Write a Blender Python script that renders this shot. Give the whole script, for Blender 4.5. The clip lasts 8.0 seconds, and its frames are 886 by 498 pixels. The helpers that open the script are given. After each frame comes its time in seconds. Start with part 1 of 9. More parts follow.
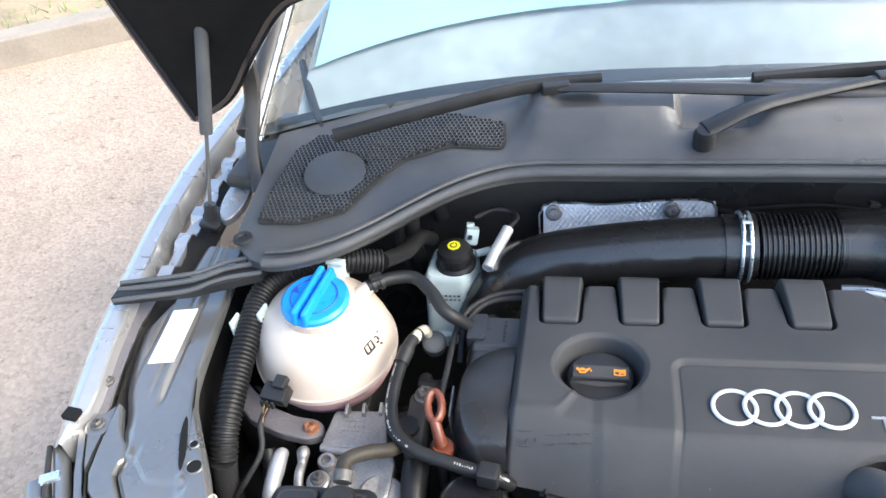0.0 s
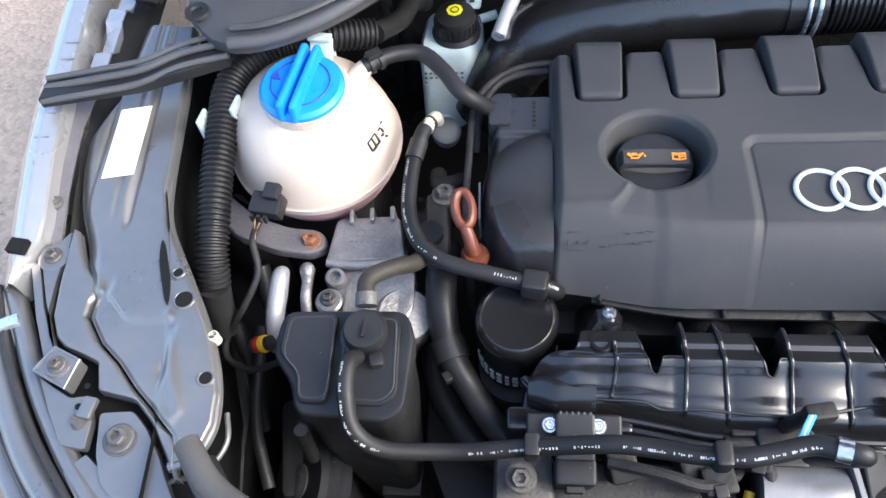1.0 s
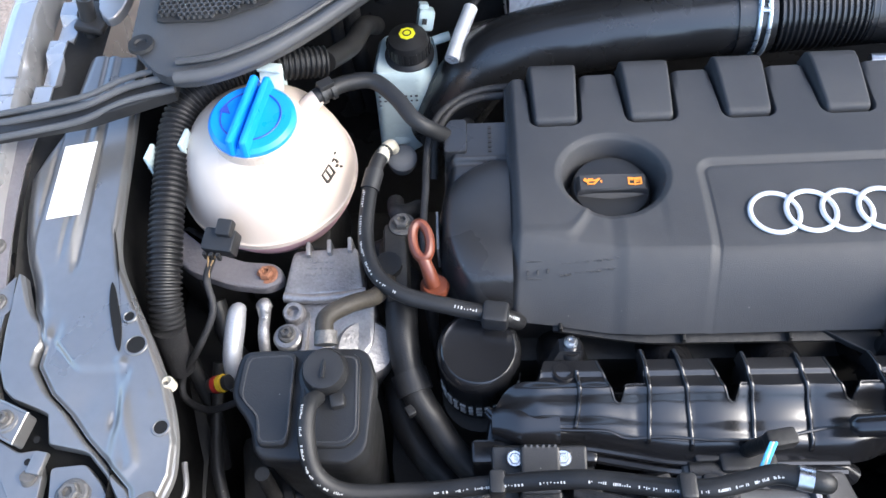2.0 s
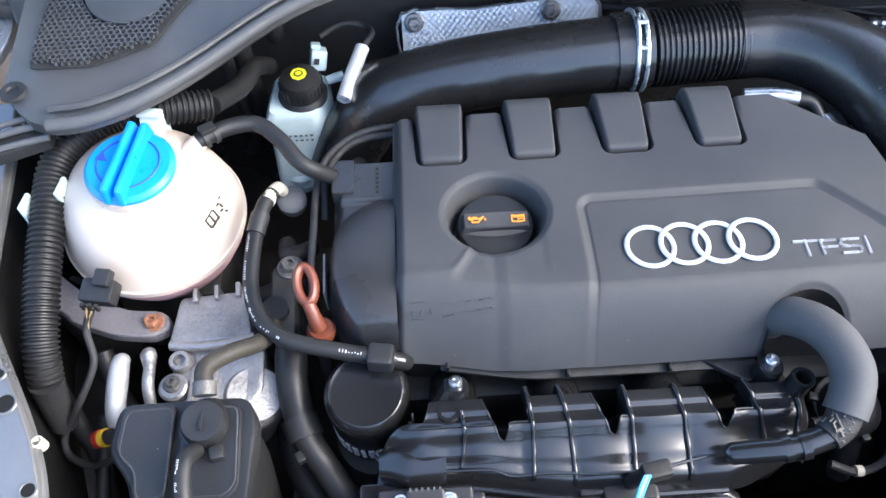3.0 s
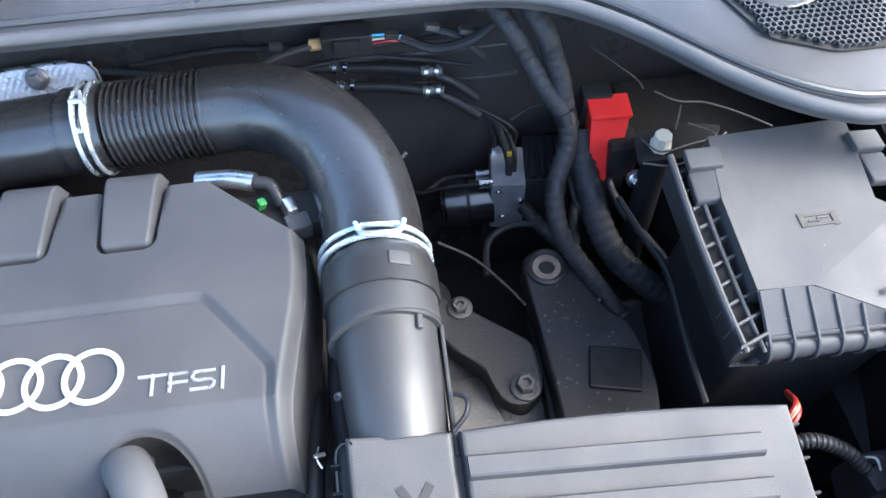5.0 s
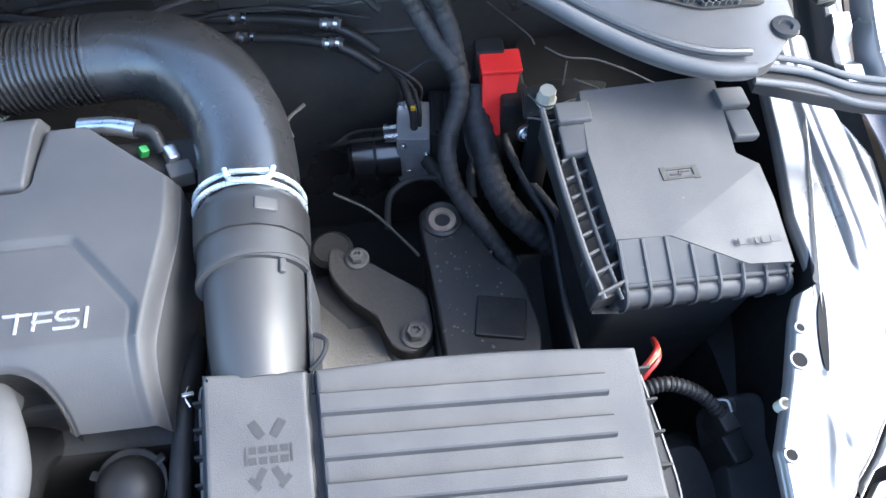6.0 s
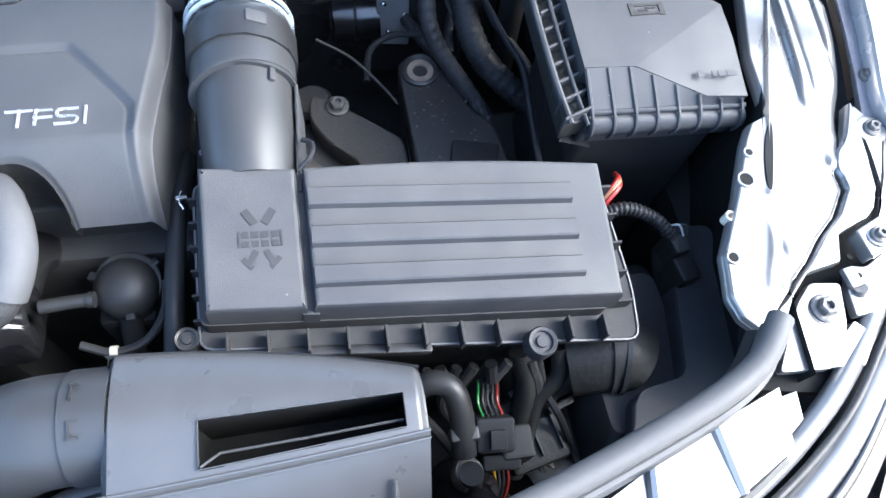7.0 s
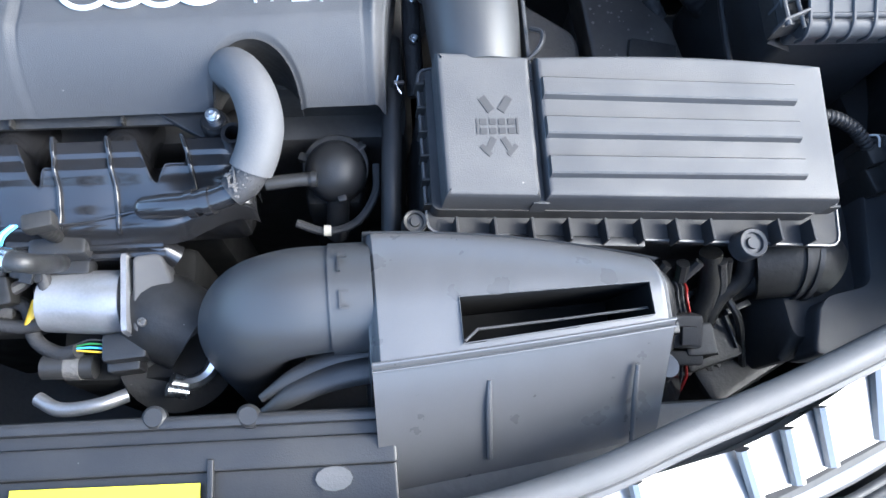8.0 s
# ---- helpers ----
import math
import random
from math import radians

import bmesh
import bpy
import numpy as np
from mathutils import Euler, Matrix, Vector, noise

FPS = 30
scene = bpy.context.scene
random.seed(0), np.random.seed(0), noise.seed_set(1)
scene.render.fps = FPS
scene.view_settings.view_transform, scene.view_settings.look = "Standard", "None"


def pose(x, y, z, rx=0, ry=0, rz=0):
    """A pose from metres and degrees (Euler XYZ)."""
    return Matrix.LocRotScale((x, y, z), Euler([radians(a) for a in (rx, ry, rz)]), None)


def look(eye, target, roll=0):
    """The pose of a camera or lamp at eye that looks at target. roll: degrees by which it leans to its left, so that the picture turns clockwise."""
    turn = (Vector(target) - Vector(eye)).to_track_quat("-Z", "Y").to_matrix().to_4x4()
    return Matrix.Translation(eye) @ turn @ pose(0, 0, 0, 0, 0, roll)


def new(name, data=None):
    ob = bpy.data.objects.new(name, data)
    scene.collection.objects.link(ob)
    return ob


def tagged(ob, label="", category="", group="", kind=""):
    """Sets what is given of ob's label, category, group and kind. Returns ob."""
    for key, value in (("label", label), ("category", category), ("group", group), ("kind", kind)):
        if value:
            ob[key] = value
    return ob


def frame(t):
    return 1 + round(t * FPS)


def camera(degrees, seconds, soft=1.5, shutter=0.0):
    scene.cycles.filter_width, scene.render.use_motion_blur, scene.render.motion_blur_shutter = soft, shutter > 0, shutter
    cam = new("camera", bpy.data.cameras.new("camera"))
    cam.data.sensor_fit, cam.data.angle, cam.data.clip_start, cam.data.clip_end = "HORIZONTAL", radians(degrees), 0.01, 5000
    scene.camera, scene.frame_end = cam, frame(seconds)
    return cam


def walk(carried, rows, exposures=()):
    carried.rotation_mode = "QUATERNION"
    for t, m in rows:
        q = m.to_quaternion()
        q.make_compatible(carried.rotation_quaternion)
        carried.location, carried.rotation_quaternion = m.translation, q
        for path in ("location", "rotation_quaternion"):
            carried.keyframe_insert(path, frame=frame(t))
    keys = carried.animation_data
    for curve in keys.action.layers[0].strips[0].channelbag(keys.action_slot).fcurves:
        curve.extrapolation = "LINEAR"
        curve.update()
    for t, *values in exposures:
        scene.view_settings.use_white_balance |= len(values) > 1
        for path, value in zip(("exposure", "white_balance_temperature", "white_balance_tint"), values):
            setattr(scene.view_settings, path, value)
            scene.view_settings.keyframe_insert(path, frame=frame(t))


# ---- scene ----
cam = camera(59.7, 8.0)
PATH = [
    (0, (0.013, -0.018, 1.42), (-0.364, 1.47, 0.139), -7.8),
    (0.5, (-0.052, 0.045, 1.363), (-0.317, 1.354, -0.126), -8.4),
    (1, (-0.088, 0.077, 1.332), (-0.294, 1.15, -0.343), -8.6),
    (1.2, (-0.088, 0.088, 1.33), (-0.287, 1.145, -0.356), -8.5),
    (2.3, (-0.079, 0.105, 1.342), (-0.15, 1.199, -0.331), -5.0),
    (2.5, (-0.07, 0.106, 1.341), (-0.117, 1.215, -0.323), -4.1),
    (3, (-0.032, 0.115, 1.346), (-0.003, 1.24, -0.307), -1.9),
    (3.5, (0.066, 0.125, 1.349), (0.165, 1.256, -0.297), -1.0),
    (4, (0.242, 0.149, 1.343), (0.39, 1.279, -0.301), 0.0),
    (4.5, (0.359, 0.178, 1.329), (0.507, 1.303, -0.318), -0.7),
    (5, (0.463, 0.219, 1.315), (0.541, 1.306, -0.362), -2.8),
    (5.2, (0.491, 0.227, 1.311), (0.569, 1.3, -0.375), -2.5),
    (6.3, (0.545, 0.164, 1.325), (0.702, 1.123, -0.422), 2.5),
    (6.5, (0.543, 0.144, 1.322), (0.708, 1.074, -0.440), 3.7),
    (7, (0.523, 0.086, 1.317), (0.722, 0.927, -0.486), 7.2),
    (7.5, (0.464, 0.072, 1.320), (0.675, 0.791, -0.535), 11.2),
    (8, (0.368, 0.083, 1.314), (0.497, 0.711, -0.580), 8.6),
]
walk(cam, [(t, look(eye, target, roll)) for t, eye, target, roll in PATH],
     exposures=[(0.0, 2.42, 6420, 5.0), (0.6, 2.38, 6400, 7.0), (1.1, 2.36, 6200, 7.5), (2.5, 2.58, 6050, 7.5), (4.0, 3.09, 5950, 6.0), (5.2, 3.40, 5950, 6.0), (6.5, 3.46, 5740, 4.5), (7.2, 3.37, 5720, 4.3), (8.0, 3.45, 5740, 4.0)])

# ---- world, sun ----
SUN_EL, SUN_AZ = 42.0, 100.0  # height; clockwise from +y (towards the windscreen)
world = bpy.data.worlds.new("sky")
scene.world = world
world.use_nodes = True
wn = world.node_tree.nodes
sky = wn.new("ShaderNodeTexSky")
sky.sky_type = "NISHITA"
sky.sun_disc = False
sky.sun_elevation, sky.sun_rotation = radians(SUN_EL), radians(SUN_AZ)
sky.air_density, sky.dust_density, sky.ozone_density = 1.0, 3.5, 1.5
wn["Background"].inputs["Strength"].default_value = 0.14
world.node_tree.links.new(sky.outputs[0], wn["Background"].inputs["Color"])
sun_data = bpy.data.lights.new("sun", "SUN")
sun_data.energy, sun_data.angle, sun_data.color = 0.50, radians(26), (1.0, 0.97, 0.94)
sun = new("sun", sun_data)
sun_dir = Vector((math.sin(radians(SUN_AZ)) * math.cos(radians(SUN_EL)), math.cos(radians(SUN_AZ)) * math.cos(radians(SUN_EL)), math.sin(radians(SUN_EL))))
sun.matrix_world = look(Vector((0.2, 0.4, 0.8)) + sun_dir * 6, (0.2, 0.4, 0.8))


# ---- materials ----
def mat(name, col, rough=0.5, metal=0.0, var=0.15, vscale=30.0, bump=0.0, bscale=400.0, spec=0.5, coat=0.0, rvar=0.12, dust=0.0, dustcol=(0.35, 0.32, 0.28), specks=0.0):
    """A surface with mottled colour at two scales, uneven gloss, fine relief and, where asked, a film of dust."""
    m = bpy.data.materials.new(name)
    m.use_nodes = True
    nt = m.node_tree
    n, l = nt.nodes, nt.links
    b = n["Principled BSDF"]
    co = n.new("ShaderNodeTexCoord")
    big, small = n.new("ShaderNodeTexNoise"), n.new("ShaderNodeTexNoise")
    for tex, sc in ((big, vscale), (small, vscale * 9)):
        tex.inputs["Scale"].default_value = sc
        tex.inputs["Detail"].default_value = 5
        l.new(co.outputs["Object"], tex.inputs["Vector"])
    mix = n.new("ShaderNodeMath"); mix.operation = "MULTIPLY_ADD"
    l.new(small.outputs[0], mix.inputs[0]); mix.inputs[1].default_value = 0.5
    l.new(big.outputs[0], mix.inputs[2])
    ramp = n.new("ShaderNodeMapRange")
    ramp.inputs["From Min"].default_value, ramp.inputs["From Max"].default_value = 0.45, 1.05
    ramp.inputs["To Min"].default_value, ramp.inputs["To Max"].default_value = 1 - var, 1 + var
    l.new(mix.outputs[0], ramp.inputs["Value"])
    mul = n.new("ShaderNodeVectorMath"); mul.operation = "SCALE"
    mul.inputs[0].default_value = col
    l.new(ramp.outputs[0], mul.inputs["Scale"])
    out = mul.outputs[0]
    if dust:
        dn = n.new("ShaderNodeTexNoise")
        dn.inputs["Scale"].default_value, dn.inputs["Detail"].default_value = vscale * 0.6, 8
        l.new(co.outputs["Object"], dn.inputs["Vector"])
        dr = n.new("ShaderNodeMapRange")
        dr.inputs["From Min"].default_value, dr.inputs["From Max"].default_value = 0.42, 0.72
        dr.inputs["To Max"].default_value = dust
        l.new(dn.outputs[0], dr.inputs["Value"])
        dm = n.new("ShaderNodeMix"); dm.data_type = "RGBA"
        l.new(dr.outputs[0], dm.inputs["Factor"]); l.new(out, dm.inputs["A"])
        dm.inputs["B"].default_value = (*dustcol, 1)
        out = dm.outputs["Result"]
    if specks:
        cell, pick = n.new("ShaderNodeTexVoronoi"), n.new("ShaderNodeSeparateColor")
        cell.inputs["Scale"].default_value = 170
        l.new(co.outputs["Object"], cell.inputs["Vector"])
        l.new(cell.outputs["Color"], pick.inputs[0])
        size = n.new("ShaderNodeMapRange")
        size.inputs["From Min"].default_value, size.inputs["From Max"].default_value = 1 - specks, 1.0
        size.inputs["To Max"].default_value = 0.15
        l.new(pick.outputs[0], size.inputs["Value"])
        less = n.new("ShaderNodeMath"); less.operation = "LESS_THAN"
        l.new(cell.outputs["Distance"], less.inputs[0]); l.new(size.outputs[0], less.inputs[1])
        sm = n.new("ShaderNodeMix"); sm.data_type = "RGBA"
        l.new(less.outputs[0], sm.inputs["Factor"]); l.new(out, sm.inputs["A"])
        sm.inputs["B"].default_value = (0.13, 0.125, 0.115, 1)
        out = sm.outputs["Result"]
    l.new(out, b.inputs["Base Color"])
    rr = n.new("ShaderNodeMapRange")
    rr.inputs["From Min"].default_value, rr.inputs["From Max"].default_value = 0.3, 0.7
    rr.inputs["To Min"].default_value, rr.inputs["To Max"].default_value = max(0.02, rough - rvar), min(1, rough + rvar)
    l.new(big.outputs[0], rr.inputs["Value"]); l.new(rr.outputs[0], b.inputs["Roughness"])
    b.inputs["Metallic"].default_value = metal
    b.inputs["Specular IOR Level"].default_value = spec
    b.inputs["Coat Weight"].default_value = coat
    b.inputs["Coat Roughness"].default_value = 0.06
    if bump:
        bn, bt = n.new("ShaderNodeBump"), n.new("ShaderNodeTexNoise")
        bt.inputs["Scale"].default_value, bt.inputs["Detail"].default_value = bscale, 3
        l.new(co.outputs["Object"], bt.inputs["Vector"])
        bn.inputs["Strength"].default_value, bn.inputs["Distance"].default_value = bump, 0.002
        l.new(bt.outputs[0], bn.inputs["Height"]); l.new(bn.outputs[0], b.inputs["Normal"])
    return m


def ground_mat():
    """Pale, worn tarmac: fine gravel, dark specks, cracks and pinkish dust."""
    m = mat("gravelly_tarmac", (0.32, 0.245, 0.185), 0.9, var=0.2, vscale=3.0, bump=0.0, dust=0.45, dustcol=(0.38, 0.295, 0.228))
    nt = m.node_tree
    n, l = nt.nodes, nt.links
    b = n["Principled BSDF"]
    co = n.new("ShaderNodeTexCoord")
    vor = n.new("ShaderNodeTexVoronoi")
    vor.inputs["Scale"].default_value = 95
    l.new(co.outputs["Object"], vor.inputs["Vector"])
    pick = n.new("ShaderNodeSeparateColor")
    l.new(vor.outputs["Color"], pick.inputs[0])
    gain = n.new("ShaderNodeMapRange")
    gain.inputs["To Min"].default_value, gain.inputs["To Max"].default_value = 0.84, 1.14
    l.new(pick.outputs[0], gain.inputs["Value"])
    spots = n.new("ShaderNodeTexNoise")
    spots.inputs["Scale"].default_value, spots.inputs["Detail"].default_value, spots.inputs["Roughness"].default_value = 16, 6, 0.75
    l.new(co.outputs["Object"], spots.inputs["Vector"])
    dark = n.new("ShaderNodeMapRange")
    dark.inputs["From Min"].default_value, dark.inputs["From Max"].default_value = 0.30, 0.42
    dark.inputs["To Min"].default_value, dark.inputs["To Max"].default_value = 0.35, 1.0
    l.new(spots.outputs[0], dark.inputs["Value"])
    both = n.new("ShaderNodeMath"); both.operation = "MULTIPLY"
    l.new(gain.outputs[0], both.inputs[0]); l.new(dark.outputs[0], both.inputs[1])
    old = b.inputs["Base Color"].links[0].from_socket
    mul = n.new("ShaderNodeVectorMath"); mul.operation = "SCALE"
    l.new(old, mul.inputs[0]); l.new(both.outputs[0], mul.inputs["Scale"])
    l.new(mul.outputs[0], b.inputs["Base Color"])
    bump = n.new("ShaderNodeBump")
    bump.inputs["Strength"].default_value, bump.inputs["Distance"].default_value = 0.35, 0.01
    l.new(vor.outputs["Distance"], bump.inputs["Height"]); l.new(bump.outputs[0], b.inputs["Normal"])
    return m


GROUND = ground_mat()
M = {}
M["cover"] = mat("grained_plastic", (0.041, 0.042, 0.045), 0.54, spec=0.27, var=0.08, vscale=14, bump=0.25, bscale=1500, dust=0.05, specks=0.03)
M["plastic"] = mat("black_plastic", (0.017, 0.0172, 0.0182), 0.40, spec=0.35, var=0.2, vscale=25, bump=0.12, bscale=900, dust=0.10, dustcol=(0.09, 0.085, 0.075), specks=0.06)
M["gloss"] = mat("glossy_black_plastic", (0.010, 0.010, 0.011), 0.22, spec=0.70, rvar=0.04, var=0.2, vscale=30, dust=0.04, dustcol=(0.06, 0.055, 0.05))
M["belt"] = mat("satin_dark_plastic", (0.020, 0.0205, 0.0225), 0.34, var=0.12, vscale=18, bump=0.12, bscale=1200, dust=0.04)
M["box"] = mat("dusty_grey_plastic", (0.032, 0.033, 0.036), 0.52, spec=0.27, var=0.08, vscale=18, bump=0.2, bscale=1300, dust=0.07, specks=0.02)
M["rubber"] = mat("black_rubber", (0.012, 0.0122, 0.0130), 0.48, spec=0.30, var=0.2, vscale=30, bump=0.12, bscale=700, dust=0.06, dustcol=(0.14, 0.13, 0.12))
M["greyrubber"] = mat("grey_rubber", (0.064, 0.066, 0.070), 0.58, spec=0.32, var=0.12, vscale=30, bump=0.1, bscale=700, dust=0.06)
M["hosegrey"] = mat("dull_grey_rubber", (0.060, 0.061, 0.065), 0.62, spec=0.25, var=0.12, vscale=30, bump=0.1, bscale=700, dust=0.05)
M["pipe"] = mat("satin_pipe_plastic", (0.014, 0.0142, 0.015), 0.27, spec=0.75, rvar=0.06, var=0.2, vscale=22, bump=0.05, bscale=900, dust=0.05, dustcol=(0.10, 0.095, 0.09), specks=0.10)
M["cowl"] = mat("weathered_cowl_plastic", (0.038, 0.039, 0.0415), 0.32, spec=0.60, rvar=0.06, var=0.14, vscale=12, bump=0.25, bscale=1200, dust=0.14)
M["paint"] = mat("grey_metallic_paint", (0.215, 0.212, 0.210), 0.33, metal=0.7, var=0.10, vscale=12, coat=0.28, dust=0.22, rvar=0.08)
# Lit copy of the grey paint: a bright sky reflection in its base colour
M["wingpaint"] = mat("sky_lit_grey_paint", (0.42, 0.42, 0.425), 0.28, metal=0.6, var=0.07, vscale=12, coat=0.5, dust=0.15, rvar=0.06)
# Near-black with the shade of deep places put into the colour
M["shadeblack"] = mat("black_with_shade", (0.009, 0.009, 0.009), 0.8, var=0.1, spec=0.15)
M["brownrubber"] = mat("aged_brown_rubber", (0.030, 0.026, 0.021), 0.5, var=0.3, vscale=40, bump=0.2, bscale=300, spec=0.25, dust=0.15, dustcol=(0.10, 0.085, 0.06))
M["satin"] = mat("satin_grey_plastic", (0.052, 0.0525, 0.055), 0.31, var=0.06, vscale=40, rvar=0.05, bump=0.10, bscale=1300, dust=0.0)
M["black"] = mat("black_painted_metal", (0.026, 0.025, 0.0245), 0.42, spec=0.4, var=0.3, vscale=16, bump=0.1, bscale=200, dust=0.12, dustcol=(0.10, 0.085, 0.07))
M["dark"] = mat("grimy_black_metal", (0.025, 0.0245, 0.024), 0.55, spec=0.35, var=0.4, vscale=20, bump=0.2, bscale=150, dust=0.10, dustcol=(0.05, 0.045, 0.04))
M["firewall"] = mat("dusty_black_steel", (0.040, 0.039, 0.0385), 0.34, var=0.35, vscale=9, bump=0.15, bscale=90, dust=0.12, dustcol=(0.06, 0.055, 0.05))
M["alu"] = mat("cast_aluminium", (0.30, 0.29, 0.285), 0.42, metal=0.7, var=0.35, vscale=40, bump=0.4, bscale=350, dust=0.25, dustcol=(0.26, 0.23, 0.24))
M["casting"] = mat("grimy_grey_casting", (0.044, 0.042, 0.040), 0.62, metal=0.2, var=0.3, vscale=30, bump=0.5, bscale=300, dust=0.45, dustcol=(0.06, 0.052, 0.045))
M["millalu"] = mat("milled_aluminium", (0.42, 0.42, 0.43), 0.40, metal=0.45, var=0.15, vscale=60, bump=0.15, bscale=500)
# Shaded counterpart of the grey and black plastics, for sides and low parts
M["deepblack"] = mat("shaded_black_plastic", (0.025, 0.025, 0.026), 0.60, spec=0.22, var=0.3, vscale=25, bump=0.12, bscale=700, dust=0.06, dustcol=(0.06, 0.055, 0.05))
M["sealgrey"] = mat("dusty_seal_rubber", (0.060, 0.059, 0.059), 0.60, spec=0.30, var=0.15, vscale=25, bump=0.1, bscale=700, dust=0.15, dustcol=(0.11, 0.095, 0.08))
M["dullalu"] = mat("dull_grey_casting", (0.115, 0.11, 0.105), 0.6, metal=0.5, var=0.25, vscale=30, bump=0.5, bscale=300, dust=0.45, dustcol=(0.09, 0.08, 0.07))
M["steel"] = mat("zinc_plated_steel", (0.58, 0.59, 0.61), 0.30, metal=1.0, var=0.15, vscale=60, bump=0.1, bscale=500)
M["chrome"] = mat("brushed_silver_trim", (0.74, 0.74, 0.76), 0.38, metal=0.55, var=0.05, vscale=60)
M["letter"] = mat("dull_silver_letters", (0.50, 0.50, 0.52), 0.32, metal=0.7, var=0.05, vscale=60)
M["clip"] = mat("galvanised_clip", (0.62, 0.70, 0.78), 0.30, metal=0.8, var=0.1, vscale=60)
M["foil"] = mat("embossed_foil", (0.74, 0.76, 0.79), 0.38, metal=0.45, var=0.10, vscale=40, bump=0.3, bscale=160)
M["tank"] = mat("yellowed_white_plastic", (0.54, 0.45, 0.375), 0.38, var=0.05, vscale=10, bump=0.05, bscale=300, dust=0.10, dustcol=(0.60, 0.45, 0.38))
M["tanklow"] = mat("pink_tinted_plastic", (0.62, 0.38, 0.40), 0.38, var=0.06, vscale=10)
M["fluid"] = mat("milky_reservoir_plastic", (0.50, 0.60, 0.60), 0.30, var=0.10, vscale=22, dust=0.1)
M["blue"] = mat("blue_plastic", (0.016, 0.24, 0.72), 0.36, var=0.06, vscale=30, bump=0.06, bscale=500)
M["bluemark"] = mat("dark_moulded_mark", (0.03, 0.06, 0.35), 0.5, var=0.1)
M["red"] = mat("red_plastic", (0.60, 0.025, 0.022), 0.38, var=0.1, vscale=40)
M["brown"] = mat("orange_brown_plastic", (0.125, 0.034, 0.017), 0.40, var=0.15, vscale=40)
M["amber"] = mat("orange_ink", (0.80, 0.27, 0.03), 0.5, var=0.05)
M["yellow"] = mat("yellow_label_ink", (0.75, 0.72, 0.02), 0.5, var=0.05)
M["white"] = mat("white_label_paper", (0.80, 0.80, 0.78), 0.55, var=0.05, vscale=40)
M["whiteplastic"] = mat("white_plastic", (0.48, 0.44, 0.35), 0.45, var=0.1, vscale=60)
M["ink"] = mat("pale_print", (0.42, 0.42, 0.41), 0.6, var=0.2, vscale=200)
M["blackink"] = mat("black_print", (0.03, 0.025, 0.02), 0.6, var=0.1)
M["mark"] = mat("moulded_mark", (0.0135, 0.0135, 0.0147), 0.8, var=0.1)
M["rust"] = mat("rusty_bolt", (0.25, 0.11, 0.06), 0.75, metal=0.2, var=0.4, vscale=120, bump=0.5, bscale=400)
M["cloth"] = mat("loom_tape", (0.021, 0.021, 0.0225), 0.60, spec=0.32, var=0.3, vscale=60, bump=0.4, bscale=500, dust=0.06, dustcol=(0.12, 0.11, 0.10))
M["ground"] = GROUND
M["sheen"] = mat("satin_sheen_plastic", (0.028, 0.0285, 0.030), 0.44, spec=0.42, var=0.06, vscale=30, rvar=0.05, bump=0.08, bscale=1300, dust=0.0)
M["wornseat"] = mat("worn_rusty_steel", (0.26, 0.20, 0.15), 0.6, metal=0.2, var=0.3, vscale=90, bump=0.3, bscale=300)
M["castalu"] = mat("smooth_cast_aluminium", (0.25, 0.25, 0.26), 0.42, metal=0.6, var=0.15, vscale=50, bump=0.12, bscale=350)
# Specked black, dimmed so that shade low in the bay lies in its colour
M["dimblack"] = mat("shade_dimmed_black", (0.015, 0.0147, 0.0145), 0.5, spec=0.3, var=0.5, vscale=24, bump=0.3, bscale=160, dust=0.05, dustcol=(0.05, 0.045, 0.04), specks=0.04)
M["purplegrey"] = mat("dull_galvanised_arm", (0.165, 0.155, 0.165), 0.6, metal=0.35, var=0.2, vscale=30, bump=0.4, bscale=300, dust=0.2, dustcol=(0.14, 0.12, 0.12))
M["kerb"] = mat("kerb_concrete", (0.25, 0.215, 0.175), 0.9, var=0.2, vscale=8, bump=0.6, bscale=60)
M["soil"] = mat("dry_verge", (0.26, 0.20, 0.125), 0.95, var=0.4, vscale=6, bump=0.8, bscale=40)
M["plainblack"] = mat("black_print_band", (0.012, 0.013, 0.014), 0.3, var=0.05, vscale=3)
# Colours of reflected cloud and sky, for the sheets behind the windscreen
M["band"] = mat("cloud_reflection_grey", (0.29, 0.305, 0.33), 0.6, var=0.35, vscale=3)
M["shade"] = mat("sky_reflection_cyan", (0.33, 0.58, 0.61), 0.5, var=0.05, vscale=4)
M["grass"] = mat("dry_grass_blades", (0.16, 0.22, 0.07), 0.8, var=0.4, vscale=9)
M["wirer"] = mat("red_wire", (0.26, 0.015, 0.012), 0.5, var=0.1)
M["wireg"] = mat("green_wire", (0.025, 0.17, 0.04), 0.5, var=0.1)
M["wirey"] = mat("yellow_wire", (0.60, 0.38, 0.02), 0.5, var=0.1)
M["wireb"] = mat("light_blue_wire", (0.08, 0.40, 0.70), 0.5, var=0.1)
M["wireo"] = mat("tan_wire", (0.35, 0.22, 0.10), 0.5, var=0.1)
glass = bpy.data.materials.new("tinted_glass")
glass.use_nodes = True
gb = glass.node_tree.nodes["Principled BSDF"]
gb.inputs["Base Color"].default_value = (0.78, 0.86, 0.86, 1)
gb.inputs["Roughness"].default_value, gb.inputs["IOR"].default_value = 0.015, 1.5
gb.inputs["Transmission Weight"].default_value = 1.0
gb.inputs["Specular IOR Level"].default_value = 0.22
M["glass"] = glass


# ---- building blocks ----
PLACE = []


